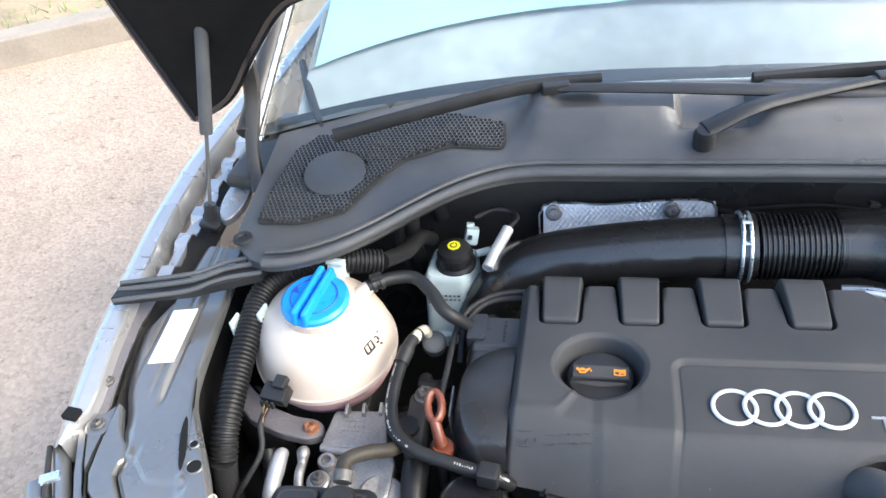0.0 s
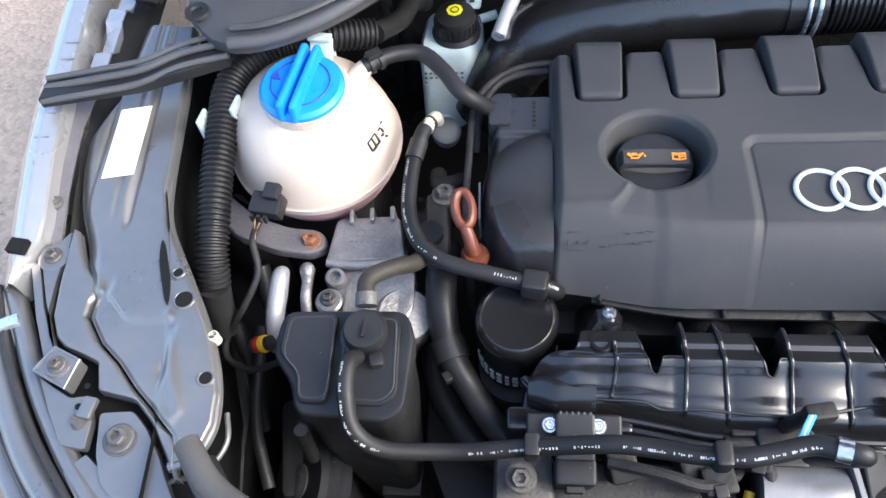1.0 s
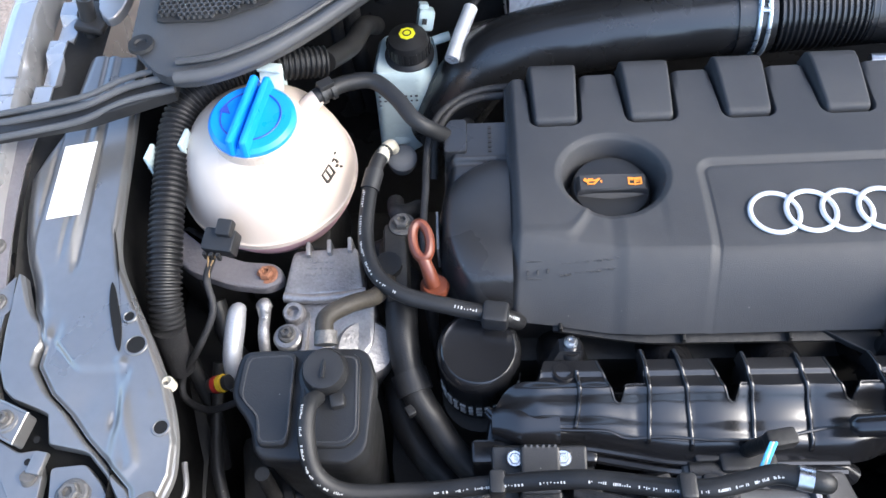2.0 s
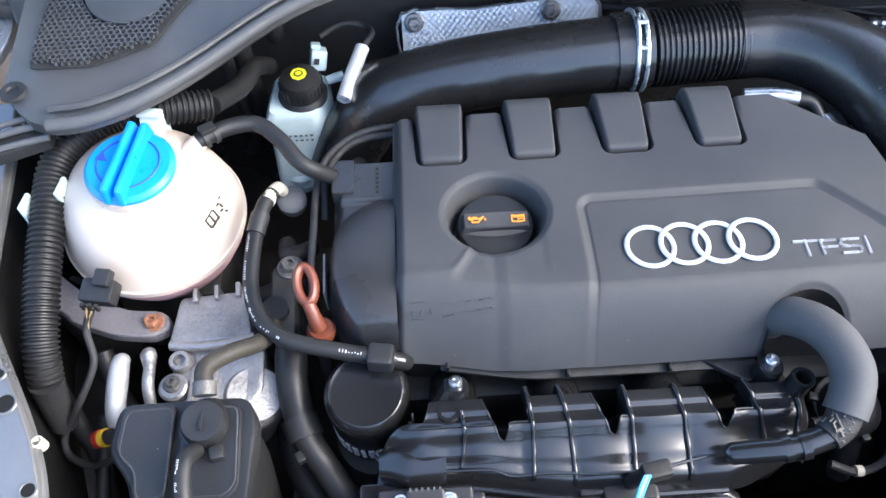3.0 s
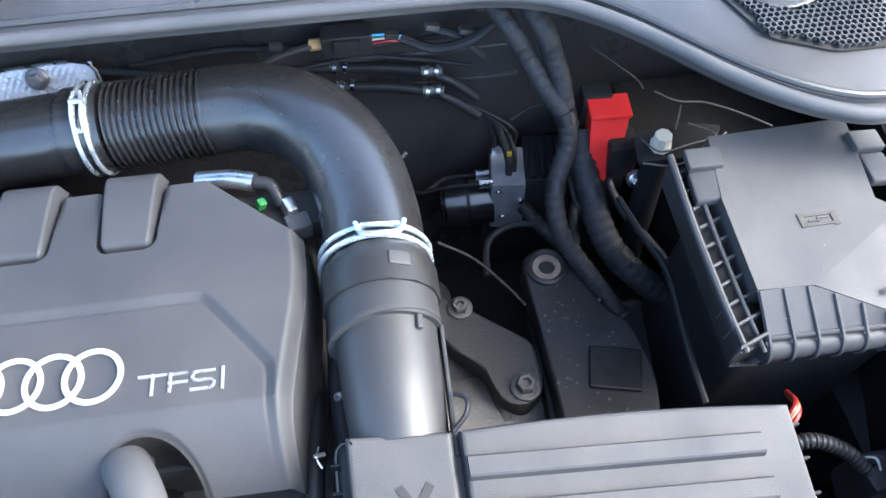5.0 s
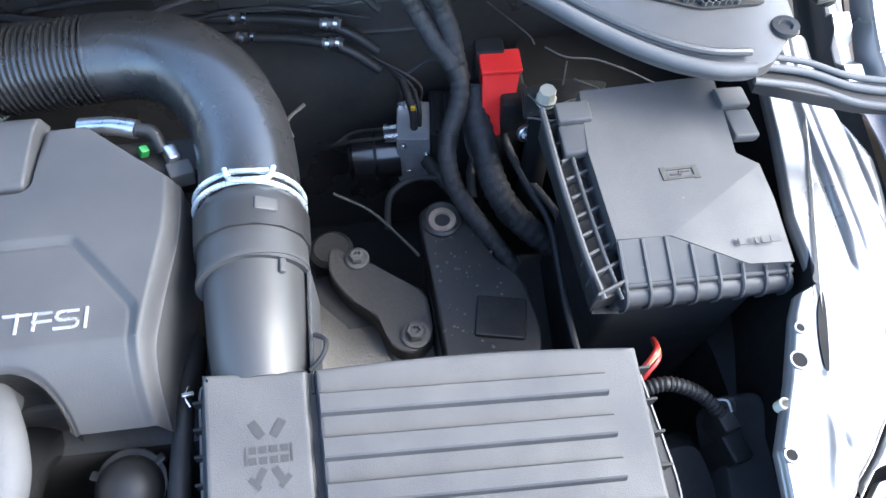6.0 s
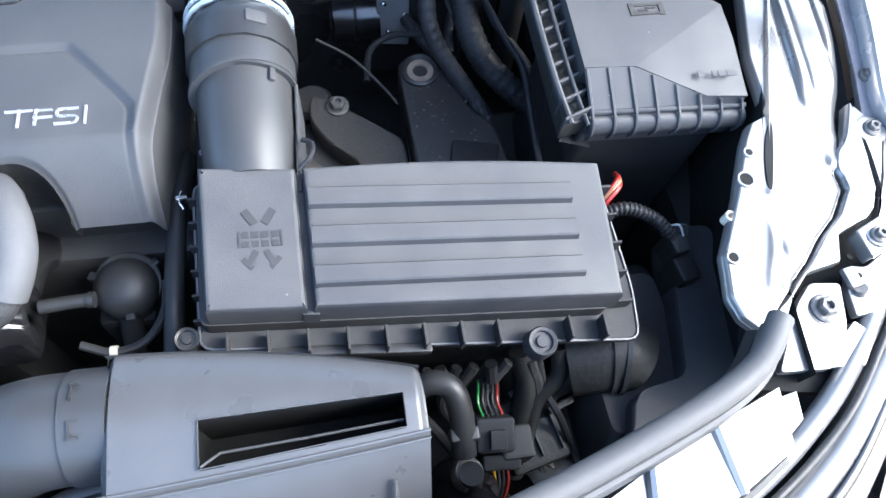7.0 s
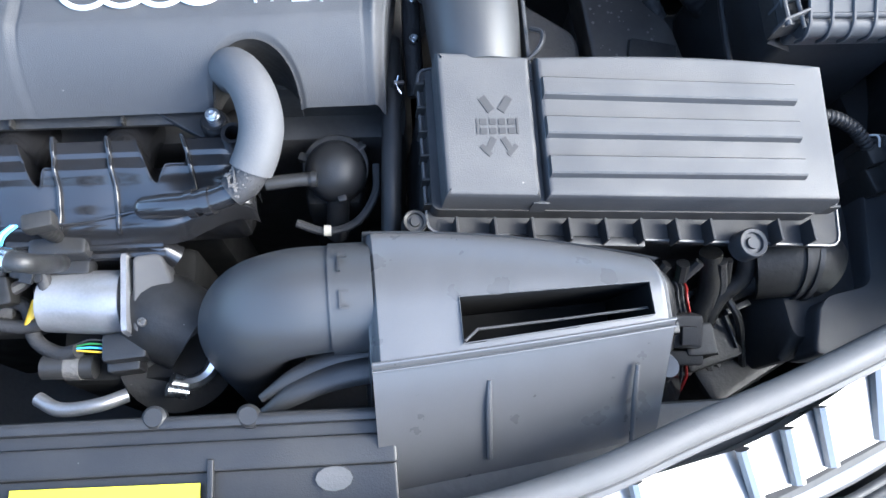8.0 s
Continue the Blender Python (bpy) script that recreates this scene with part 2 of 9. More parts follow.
def placing(ref=None, to=None, k=1.0):
    """From here on, what is built about ref stands about the place to, k times as large; with no ref, as drawn."""
    PLACE[:] = [] if ref is None else [lambda p: Vector(to) + (Vector(p) - Vector(ref)) * k]


def settled(p, back=False):
    """The bay's right front corner hangs a little lower outwards than it is drawn."""
    x, y, z = p
    w = step01(0.16, 0.36, x) * (1 if back else step01(0.80, 0.60, y))
    q = Vector((1.0039 * x - 0.0383 * y + 0.0745 * z - 0.05, 0.0288 * x + 1.0181 * y - 0.0340 * z + 0.0109, -0.0499 * x + 0.0072 * y + 1.0469 * z - 0.0267))
    return Vector(p).lerp(q, w)


def settled_lid(p):
    """As settled, with a lid that rises towards the windscreen."""
    q = settled(p, True)
    d = 0.2 * (q.y - 0.48)
    return Vector((q.x - 0.465 * d, q.y - 0.755 * d, q.z + d))


def settling(f=None):
    PLACE[:] = [] if f is None else [f]


def placed(p):
    for f in PLACE:
        p = f(p)
    return p


def part(name, bm, material, parent=None, label="", smooth=True, angle=40):
    """Links a bmesh, in world coordinates, as one mesh object under a thing or a part."""
    if PLACE:
        for v in bm.verts:
            v.co = placed(v.co)
    bmesh.ops.recalc_face_normals(bm, faces=bm.faces)
    me = bpy.data.meshes.new(name)
    bm.to_mesh(me)
    bm.free()
    me.materials.append(M[material] if isinstance(material, str) else material)
    if smooth:
        me.shade_smooth()
        me.set_sharp_from_angle(angle=radians(angle))
    ob = new(name, me)
    if parent is not None:
        ob.parent = parent
        w = Matrix.Identity(4)
        o = parent
        while o is not None:
            w = o.matrix_basis @ w if o.parent is None else o.matrix_parent_inverse @ o.matrix_basis @ w
            o = o.parent
        ob.matrix_parent_inverse = w.inverted()
    if len(me.polygons) < 4000 and smooth:
        ob.modifiers.new("even_normals", "WEIGHTED_NORMAL").keep_sharp = True
    if label:
        tagged(ob, label)
    return ob


def thing(name, loc, label, category, group="", kind=""):
    """An Empty at the thing's base, for its parts to hang from."""
    e = new(name)
    e.empty_display_size = 0.02
    e.location = placed(loc)
    return tagged(e, label, category, group, kind)


def add_box(bm, c, s, rot=None, bev=0.0, seg=2, taper=1.0):
    """A bevelled box of size s about c; taper shrinks its top."""
    r = bmesh.ops.create_cube(bm, size=1.0)
    vs = r["verts"]
    for v in vs:
        k = taper if v.co.z > 0 else 1.0
        v.co = Vector((v.co.x * s[0] * k, v.co.y * s[1] * k, v.co.z * s[2]))
    if bev:
        es = list({e for v in vs for e in v.link_edges})
        out = bmesh.ops.bevel(bm, geom=es, offset=bev, segments=seg, affect="EDGES", profile=0.5)
        vs = list({v for f in out["faces"] for v in f.verts} | {v for v in vs if v.is_valid})
    m = Matrix.Translation(c) @ (rot.to_4x4() if rot is not None else Matrix.Identity(4))
    for v in vs:
        v.co = m @ v.co
    return vs


def box(c, s, rot=None, bev=0.0, seg=2, taper=1.0):
    bm = bmesh.new()
    add_box(bm, c, s, rot, bev, seg, taper)
    return bm


def rot(rx=0, ry=0, rz=0):
    return Euler([radians(a) for a in (rx, ry, rz)]).to_matrix()


def loft(rings, closed=True, cap0=True, cap1=True, bm=None):
    """Skins rings of equally many points."""
    bm = bm or bmesh.new()
    vs = [[bm.verts.new(p) for p in r] for r in rings]
    n = len(rings[0])
    for a, b in zip(vs, vs[1:]):
        for i in range(n if closed else n - 1):
            j = (i + 1) % n
            bm.faces.new((a[i], a[j], b[j], b[i]))
    if cap0:
        bm.faces.new(vs[0])
    if cap1:
        bm.faces.new(vs[-1])
    return bm


def smooth_path(pts, res=6):
    """A Catmull-Rom line through the points."""
    p = [Vector(q) for q in pts]
    if len(p) < 3:
        return p
    p = [2 * p[0] - p[1]] + p + [2 * p[-1] - p[-2]]
    out = []
    for i in range(1, len(p) - 2):
        a, b, c, d = p[i - 1:i + 3]
        for k in range(res):
            t = k / res
            out.append(0.5 * ((2 * b) + (c - a) * t + (2 * a - 5 * b + 4 * c - d) * t * t + (3 * b - a - 3 * c + d) * t ** 3))
    return out + [p[-2]]


def resample(line, step):
    out, left = [line[0].copy()], step
    for a, b in zip(line, line[1:]):
        d = (b - a).length
        while d >= left and d > 1e-9:
            a = a + (b - a) * (left / d)
            out.append(a.copy())
            d, left = (b - a).length, step
        left -= d
    out.append(line[-1].copy())
    return out


def tube(pts, r, segs=14, res=6, ribs=0.0, depth=0.14, bm=None, flat=1.0, caps=True, raw=False):
    """A hose through the points. r: one radius or one for each point; ribs: the pitch of corrugations; flat squashes it upright."""
    rs = list(r) if isinstance(r, (list, tuple)) else [r] * len(pts)
    line = [Vector(q) for q in pts] if raw else smooth_path(pts, res)
    if ribs:
        line = resample(line, ribs / 4)
    n = len(line)
    rings, up = [], None
    for i, p in enumerate(line):
        tan = (line[min(i + 1, n - 1)] - line[max(i - 1, 0)]).normalized()
        if up is None:
            up = Vector((0, 0, 1)) if abs(tan.z) < 0.9 else Vector((0, 1, 0))
        side = tan.cross(up).normalized()
        up = side.cross(tan).normalized()
        f = (i / (n - 1)) * (len(rs) - 1)
        k = min(int(f), len(rs) - 2)
        rad = rs[k] + (rs[k + 1] - rs[k]) * (f - k)
        if ribs:
            rad *= 1 + (depth * 0.5 if i % 4 in (1, 2) else -depth * 0.5)
        rings.append([p + (side * math.cos(a) + up * math.sin(a) * flat) * rad for a in (2 * math.pi * j / segs for j in range(segs))])
    return loft(rings, True, caps, caps, bm)


def lathe(c, profile, axis=(0, 0, 1), segs=32, bm=None):
    """Turns (radius, height) pairs about an axis through c."""
    q = Vector(axis).to_track_quat("Z", "Y").to_matrix()
    c = Vector(c)
    rings = [[c + q @ Vector((r * math.cos(a), r * math.sin(a), h)) for a in (2 * math.pi * j / segs for j in range(segs))] for r, h in profile]
    return loft(rings, True, True, True, bm)


def rounded(pts, r, n=5):
    """Rounds the corners of an outline of (x, y)."""
    out = []
    k = len(pts)
    for i in range(k):
        a, b, c = (Vector(pts[j % k]) for j in (i - 1, i, i + 1))
        u, v = (a - b), (c - b)
        d = min(r, u.length * 0.45, v.length * 0.45)
        p, q = b + u.normalized() * d, b + v.normalized() * d
        for j in range(n + 1):
            t = j / n
            out.append(tuple((1 - t) ** 2 * p + 2 * t * (1 - t) * b + t * t * q))
    return out


def prism(outline, z0, z1, bev=0.0, zf=None, bm=None):
    """A plate of an outline of (x, y), from z0 to z1, its upper edge bevelled; zf(x, y) lifts it."""
    cx = sum(p[0] for p in outline) / len(outline)
    cy = sum(p[1] for p in outline) / len(outline)
    zf = zf or (lambda x, y: 0.0)

    def ring(z, inset):
        out = []
        for x, y in outline:
            dx, dy = cx - x, cy - y
            d = math.hypot(dx, dy) or 1
            x2, y2 = x + dx / d * inset, y + dy / d * inset
            out.append((x2, y2, z + zf(x2, y2)))
        return out
    rings = [ring(z0, 0)]
    if bev:
        rings += [ring(z1 - bev, 0), ring(z1 - bev * 0.3, bev * 0.3), ring(z1, bev)]
    else:
        rings.append(ring(z1, 0))
    return loft(rings, bm=bm)


def sheet(nx, ny, fn, thick=0.0):
    """A sheet of nx by ny cells, fn(u, v) -> (x, y, z), with a skirt of that thickness below."""
    bm = bmesh.new()
    g = [[bm.verts.new(fn(i / nx, j / ny)) for i in range(nx + 1)] for j in range(ny + 1)]
    for j in range(ny):
        for i in range(nx):
            bm.faces.new((g[j][i], g[j][i + 1], g[j + 1][i + 1], g[j + 1][i]))
    if thick:
        rim = g[0][:] + [g[j][nx] for j in range(1, ny + 1)] + g[ny][nx - 1::-1] + [g[j][0] for j in range(ny - 1, 0, -1)]
        low = [bm.verts.new(v.co - Vector((0, 0, thick))) for v in rim]
        for i in range(len(rim)):
            j = (i + 1) % len(rim)
            bm.faces.new((rim[i], low[i], low[j], rim[j]))
        bm.faces.new(low)
    return bm


def step01(a, b, x):
    t = max(0.0, min(1.0, (x - a) / (b - a)))
    return t * t * (3 - 2 * t)


def bolt(name, c, r, parent, axis=(0, 0, 1), material="steel", washer=True, label=""):
    """A hexagon-headed or socket bolt with its washer."""
    bm = bmesh.new()
    if washer:
        lathe(c, [(r * 1.45, -0.004), (r * 1.5, 0.001), (r * 1.3, 0.002), (r * 0.9, 0.002)], axis, 20, bm)
    q = Vector(axis).normalized()
    lathe(Vector(c) + q * 0.001, [(r, 0), (r, r * 0.75), (r * 0.85, r * 0.95), (r * 0.5, r * 0.95), (r * 0.42, r * 0.5)], axis, 6 if washer else 18, bm)
    return part(name, bm, material, parent, label, angle=25)


def mx(x):
    """The place across the car that mirrors x about its middle."""
    return 0.49 - x


def flip(bm):
    for v in bm.verts:
        v.co.x = 0.49 - v.co.x
    bmesh.ops.reverse_faces(bm, faces=bm.faces)
    return bm


ground = tagged(part("ground", sheet(8, 8, lambda u, v: ((u - 0.5) * 240, (v - 0.5) * 240, 0.0)), "ground", smooth=False),
                "pale gravelly tarmac of a parking place", "ground", kind="structure")
KD, KN = Vector((0.872, 0.489, 0)), Vector((-0.489, 0.872, 0))  # along and across the kerb
K0 = Vector((-2.40, 2.93, 0))
kerb = thing("kerb", K0, "weathered concrete kerb along the parking place", "kerb", kind="structure")
for i in range(-7, 8):
    bm = bmesh.new()
    add_box(bm, (0, 0, 0), (0.905, 0.15, 0.26), None, 0.014)
    m = Matrix.Translation(K0 + KD * (i * 0.915) + KN * 0.075 + Vector((0, 0, 0.0))) @ rot(0, 0, 29.3 + 0.3 * (i % 3 - 1)).to_4x4()
    for v in bm.verts:
        v.co = m @ v.co
    part("kerbstone", bm, "kerb", kerb)
verge = thing("verge", K0 + KN * 1.5, "dry sandy verge with sparse grass behind the kerb", "verge", kind="structure")
part("soil", sheet(40, 20, lambda u, v: tuple(K0 + KD * ((u - 0.5) * 24) + KN * (0.15 + v * 9) + Vector((0, 0, 0.10 + 0.03 * noise.noise((u * 30, v * 20, 0)))))), "soil", verge)
random.seed(4)
bm = bmesh.new()
for i in range(4000):
    s, d = random.uniform(-5, 5), 0.2 + random.random() ** 2 * 3.0
    if noise.noise((s * 1.1, d * 1.5, 3.0)) < 0.05:
        continue
    b0 = K0 + KD * s + KN * d + Vector((0, 0, 0.09))
    w, hgt, a = random.uniform(0.003, 0.006), random.uniform(0.02, 0.07), random.uniform(0, 6.28)
    side = Vector((math.cos(a), math.sin(a), 0)) * w
    tip = b0 + Vector((random.uniform(-0.05, 0.05), random.uniform(-0.05, 0.05), hgt))
    q = [bm.verts.new(p) for p in (b0 - side, b0 + side, tip)]
    bm.faces.new(q)
tagged(part("grass", bm, "grass", verge), "sparse tufts of yellow-green grass", kind="stuff")

# ---- the car's shell ----
car = thing("car", (0.245, 0.6, 0), "grey metallic car with its bonnet propped open", "car")


def table(x, rows):
    """Smooth interpolation in rows of (x, value)."""
    if x <= rows[0][0]:
        return rows[0][1]
    for (a, p), (b, q) in zip(rows, rows[1:]):
        if x <= b:
            t = (x - a) / (b - a)
            return p + (q - p) * t
    return rows[-1][1]


# outer wing: section points (across, height) along the car
def wing_edge(y):
    """Where the wing's shoulder runs: how far across, and how high."""
    return (table(y, [(-0.05, -0.33), (0.05, -0.400), (0.15, -0.450), (0.25, -0.482), (0.35, -0.512), (0.43, -0.523), (0.49, -0.531), (0.59, -0.539), (0.70, -0.546), (0.85, -0.545), (1.0, -0.535), (1.6, -0.53)]),
            table(y, [(-0.05, 0.68), (0.15, 0.755), (0.34, 0.800), (0.43, 0.820), (0.50, 0.832), (0.65, 0.850), (0.80, 0.860), (1.0, 0.862), (1.6, 0.87)]))


WING_PROFILE = [(0.027, -0.035), (0.0255, -0.006), (0.024, -0.002), (0.010, 0.0005), (0.001, -0.002), (-0.008, -0.010), (-0.020, -0.06), (-0.032, -0.20), (-0.028, -0.58)]


def wing_point(u, v):
    y = 0.375 + v * 1.225
    ex, ez = wing_edge(y)
    k = u * (len(WING_PROFILE) - 1)
    i = min(int(k), len(WING_PROFILE) - 2)
    f = k - i
    dx = WING_PROFILE[i][0] + (WING_PROFILE[i + 1][0] - WING_PROFILE[i][0]) * f
    dz = WING_PROFILE[i][1] + (WING_PROFILE[i + 1][1] - WING_PROFILE[i][1]) * f
    if dx > 0:
        dx *= step01(0.370, 0.43, y) * 0.85 + 0.15
    return (ex + dx, y, ez + dz)


def wing_front_point(u, v):
    """The wing's nose, which runs down to the lamp."""
    y = -0.06 + v * 0.44
    ex, ez = wing_edge(y)
    prof = WING_PROFILE[4:]
    k = u * (len(prof) - 1)
    i = min(int(k), len(prof) - 2)
    f = k - i
    return (ex + prof[i][0] + (prof[i + 1][0] - prof[i][0]) * f, y, ez - 0.02 + prof[i][1] + (prof[i + 1][1] - prof[i][1]) * f)


def put(name, bm, material, side, label="", parent=None, **kw):
    """A part of the car's left half, or mirrored into its right half."""
    return part(name, flip(bm) if side else bm, material, parent or car, label, **kw)


def gutter_point(u, v):
    y = 0.40 + v * 0.60
    x0 = wing_edge(y)[0] + 0.026
    x = x0 + (-0.468 - x0) * u
    return (x, y, wing_edge(y)[1] - 0.045 - 0.01 * math.sin(math.pi * u))


def strip_point(u, y):
    """The strip in the gutter, which rises in waves behind the seal."""
    x = table(y, [(0.42, -0.496), (0.46, -0.501), (0.54, -0.506), (0.60, -0.498), (0.92, -0.495)]) + (u - 0.5) * 0.017
    back = step01(0.56, 0.60, y)
    return (x, y, wing_edge(y)[1] - 0.019 - 0.007 * back + 0.010 * step01(-0.3, 0.5, math.sin(y * 115)) * back)


INNER_L = [(0.230, -0.3370), (0.240, -0.3380), (0.253, -0.3420), (0.273, -0.3630), (0.289, -0.3810), (0.310, -0.4010), (0.326, -0.4200), (0.349, -0.4370), (0.366, -0.4370), (0.386, -0.4460), (0.400, -0.4560), (0.430, -0.4700), (0.450, -0.4800), (0.470, -0.4870), (0.502, -0.4940), (0.534, -0.4975), (0.556, -0.4900), (0.580, -0.4800), (0.66, -0.472)]
INNER_R = ([(0.230, -0.342), (0.236, -0.327), (0.246, -0.317), (0.262, -0.312), (0.285, -0.313), (0.305, -0.319), (0.334, -0.331), (0.369, -0.351), (0.405, -0.373), (0.435, -0.390), (0.468, -0.400), (0.54, -0.404), (0.66, -0.414)],
           [(0.230, -0.340), (0.236, -0.322), (0.248, -0.310), (0.265, -0.305), (0.300, -0.310), (0.350, -0.338), (0.400, -0.362), (0.417, -0.373), (0.424, -0.390), (0.430, -0.393), (0.485, -0.392), (0.56, -0.405), (0.66, -0.418)])
U_BEAD = [Vector(p) for p in ((-0.369, 0.350), (-0.362, 0.325), (-0.353, 0.298), (-0.3445, 0.280), (-0.3415, 0.270), (-0.347, 0.263), (-0.353, 0.268))]


def to_line(x, y, line):
    """How far a place lies from a line of (x, y)."""
    p, best = Vector((x, y)), 9.0
    for a, b in zip(line, line[1:]):
        d = b - a
        t = max(0.0, min(1.0, (p - a).dot(d) / d.length_squared))
        best = min(best, (p - a - d * t).length)
    return best


def inner_relief(x, y, l, r):
    """The pressed beads, steps and dents of the inner wing panel."""
    h = -0.012 * step01(0.020, 0.0, x - l) ** 1.6 * step01(0.37, 0.43, y) - 0.003 * step01(0.006, 0.0, x - l)
    h -= 0.005 * step01(0.0045, 0.0, r - x) ** 2
    long = step01(0.425, 0.445, y)
    h -= 0.0030 * math.exp(-((x + 0.4320 + 0.03 * (y - 0.52)) / 0.0026) ** 2) * long * step01(0.62, 0.61, y)
    h -= 0.0026 * math.exp(-((x + 0.4710) / 0.0026) ** 2) * step01(0.47, 0.50, y)
    h += 0.0030 * step01(-0.472, -0.466, x) * step01(-0.432, -0.438, x) * step01(0.430, 0.475, y)
    h -= 0.0016 * math.exp(-((x + 0.4440) / 0.0024) ** 2) * step01(0.435, 0.455, y)
    yb = 0.3445 + 0.024 * step01(-0.398, -0.432, x)
    h -= 0.0042 * step01(0.004, -0.004, y - yb) * step01(-0.356, -0.366, x)
    h += 0.0017 * math.exp(-(to_line(x, y, U_BEAD) / 0.0042) ** 2)
    h -= 0.0030 * math.exp(-((x + 0.4290) / 0.0050) ** 2 - ((y - 0.376) / 0.010) ** 2)
    h -= 0.0022 * math.exp(-((x + 0.3640) / 0.0035) ** 2 - ((y - 0.303) / 0.008) ** 2)
    h -= 0.0016 * math.exp(-((x + 0.3900) / 0.012) ** 2 - ((y - 0.315) / 0.014) ** 2)
    for cx, cy in ((-0.381, 0.452), (-0.362, 0.428), (-0.341, 0.322)):
        h += 0.0006 * math.exp(-(((x - cx) ** 2 + (y - cy) ** 2) / 0.000012))
    return h + 0.0005 * noise.noise((x * 22, y * 14, 2.0)) + 0.0002 * noise.noise((x * 70, y * 60, 5.0))


def inner_point(u, v, side):
    y = 0.2305 + 0.4295 * v
    l, r = table(y, INNER_L), table(y, INNER_R[side])
    x = l + (r - l) * u
    return (x, y, inner_z(x, y) + inner_relief(x, y, l, r))


def inner_z(x, y):
    return 0.806 + 0.10 * max(0, y - 0.44) - 0.06 * max(0, 0.29 - y)


def carrier_z(x, y):
    return 0.802 - 0.05 * max(0, 0.30 - y)


# left edge of the carrier's main plate, along the car
PLATE_L = [(0.221, -0.3340), (0.240, -0.3460), (0.263, -0.3620), (0.2800, -0.3800), (0.2860, -0.4110), (0.309, -0.4180), (0.3140, -0.4300), (0.321, -0.4490), (0.330, -0.4595), (0.348, -0.4690), (0.377, -0.4735), (0.405, -0.4745), (0.430, -0.4770)]


def plate_point(u, v):
    """The carrier's main plate, between the tab and the inner wing."""
    y = 0.2215 + 0.2085 * v
    l = table(y, PLATE_L)
    gap = 0.0046 * step01(0.245, 0.262, y) * step01(0.374, 0.360, y) + 0.0030 * step01(0.382, 0.392, y)
    r = max(l + 0.004, table(y, INNER_L) - gap + 0.0016)
    x = l + (r - l) * u
    h = -0.004 * step01(0.0035, 0.0, x - l) ** 2 - 0.004 * step01(0.0035, 0.0, r - x) ** 2
    h += 0.0007 * noise.noise((x * 30, y * 20, 7.0)) - 0.0012 * math.exp(-((x + 0.388) / 0.006) ** 2 - ((y - 0.2925) / 0.004) ** 2)
    return (x, y, carrier_z(x, y) + 0.001 + 0.004 * step01(0.36, 0.42, y) + h)


def in_poly(x, y, poly):
    c = False
    for (x1, y1), (x2, y2) in zip(poly, poly[1:] + poly[:1]):
        if (y1 > y) != (y2 > y) and x < (x2 - x1) * (y - y1) / (y2 - y1) + x1:
            c = not c
    return c


def seam(line, w, zf, lift=0.0012, res=5):
    """A dark joint of the width w along a line of (x, y)."""
    pts = smooth_path([(x, y, 0) for x, y in line], res)
    rings = []
    n = len(pts)
    for i, c in enumerate(pts):
        d = (pts[min(i + 1, n - 1)] - pts[max(i - 1, 0)]).normalized()
        s = Vector((-d.y, d.x, 0)) * w * (0.06 + 0.94 * math.sin(math.pi * min(1, max(0.0, i / (n - 1)))) ** 0.6)
        z = zf(c.x, c.y)
        rings.append([(c.x - s.x, c.y - s.y, z + lift), (c.x + s.x, c.y + s.y, z + lift), (c.x + s.x, c.y + s.y, z - 0.004), (c.x - s.x, c.y - s.y, z - 0.004)])
    return loft(rings)


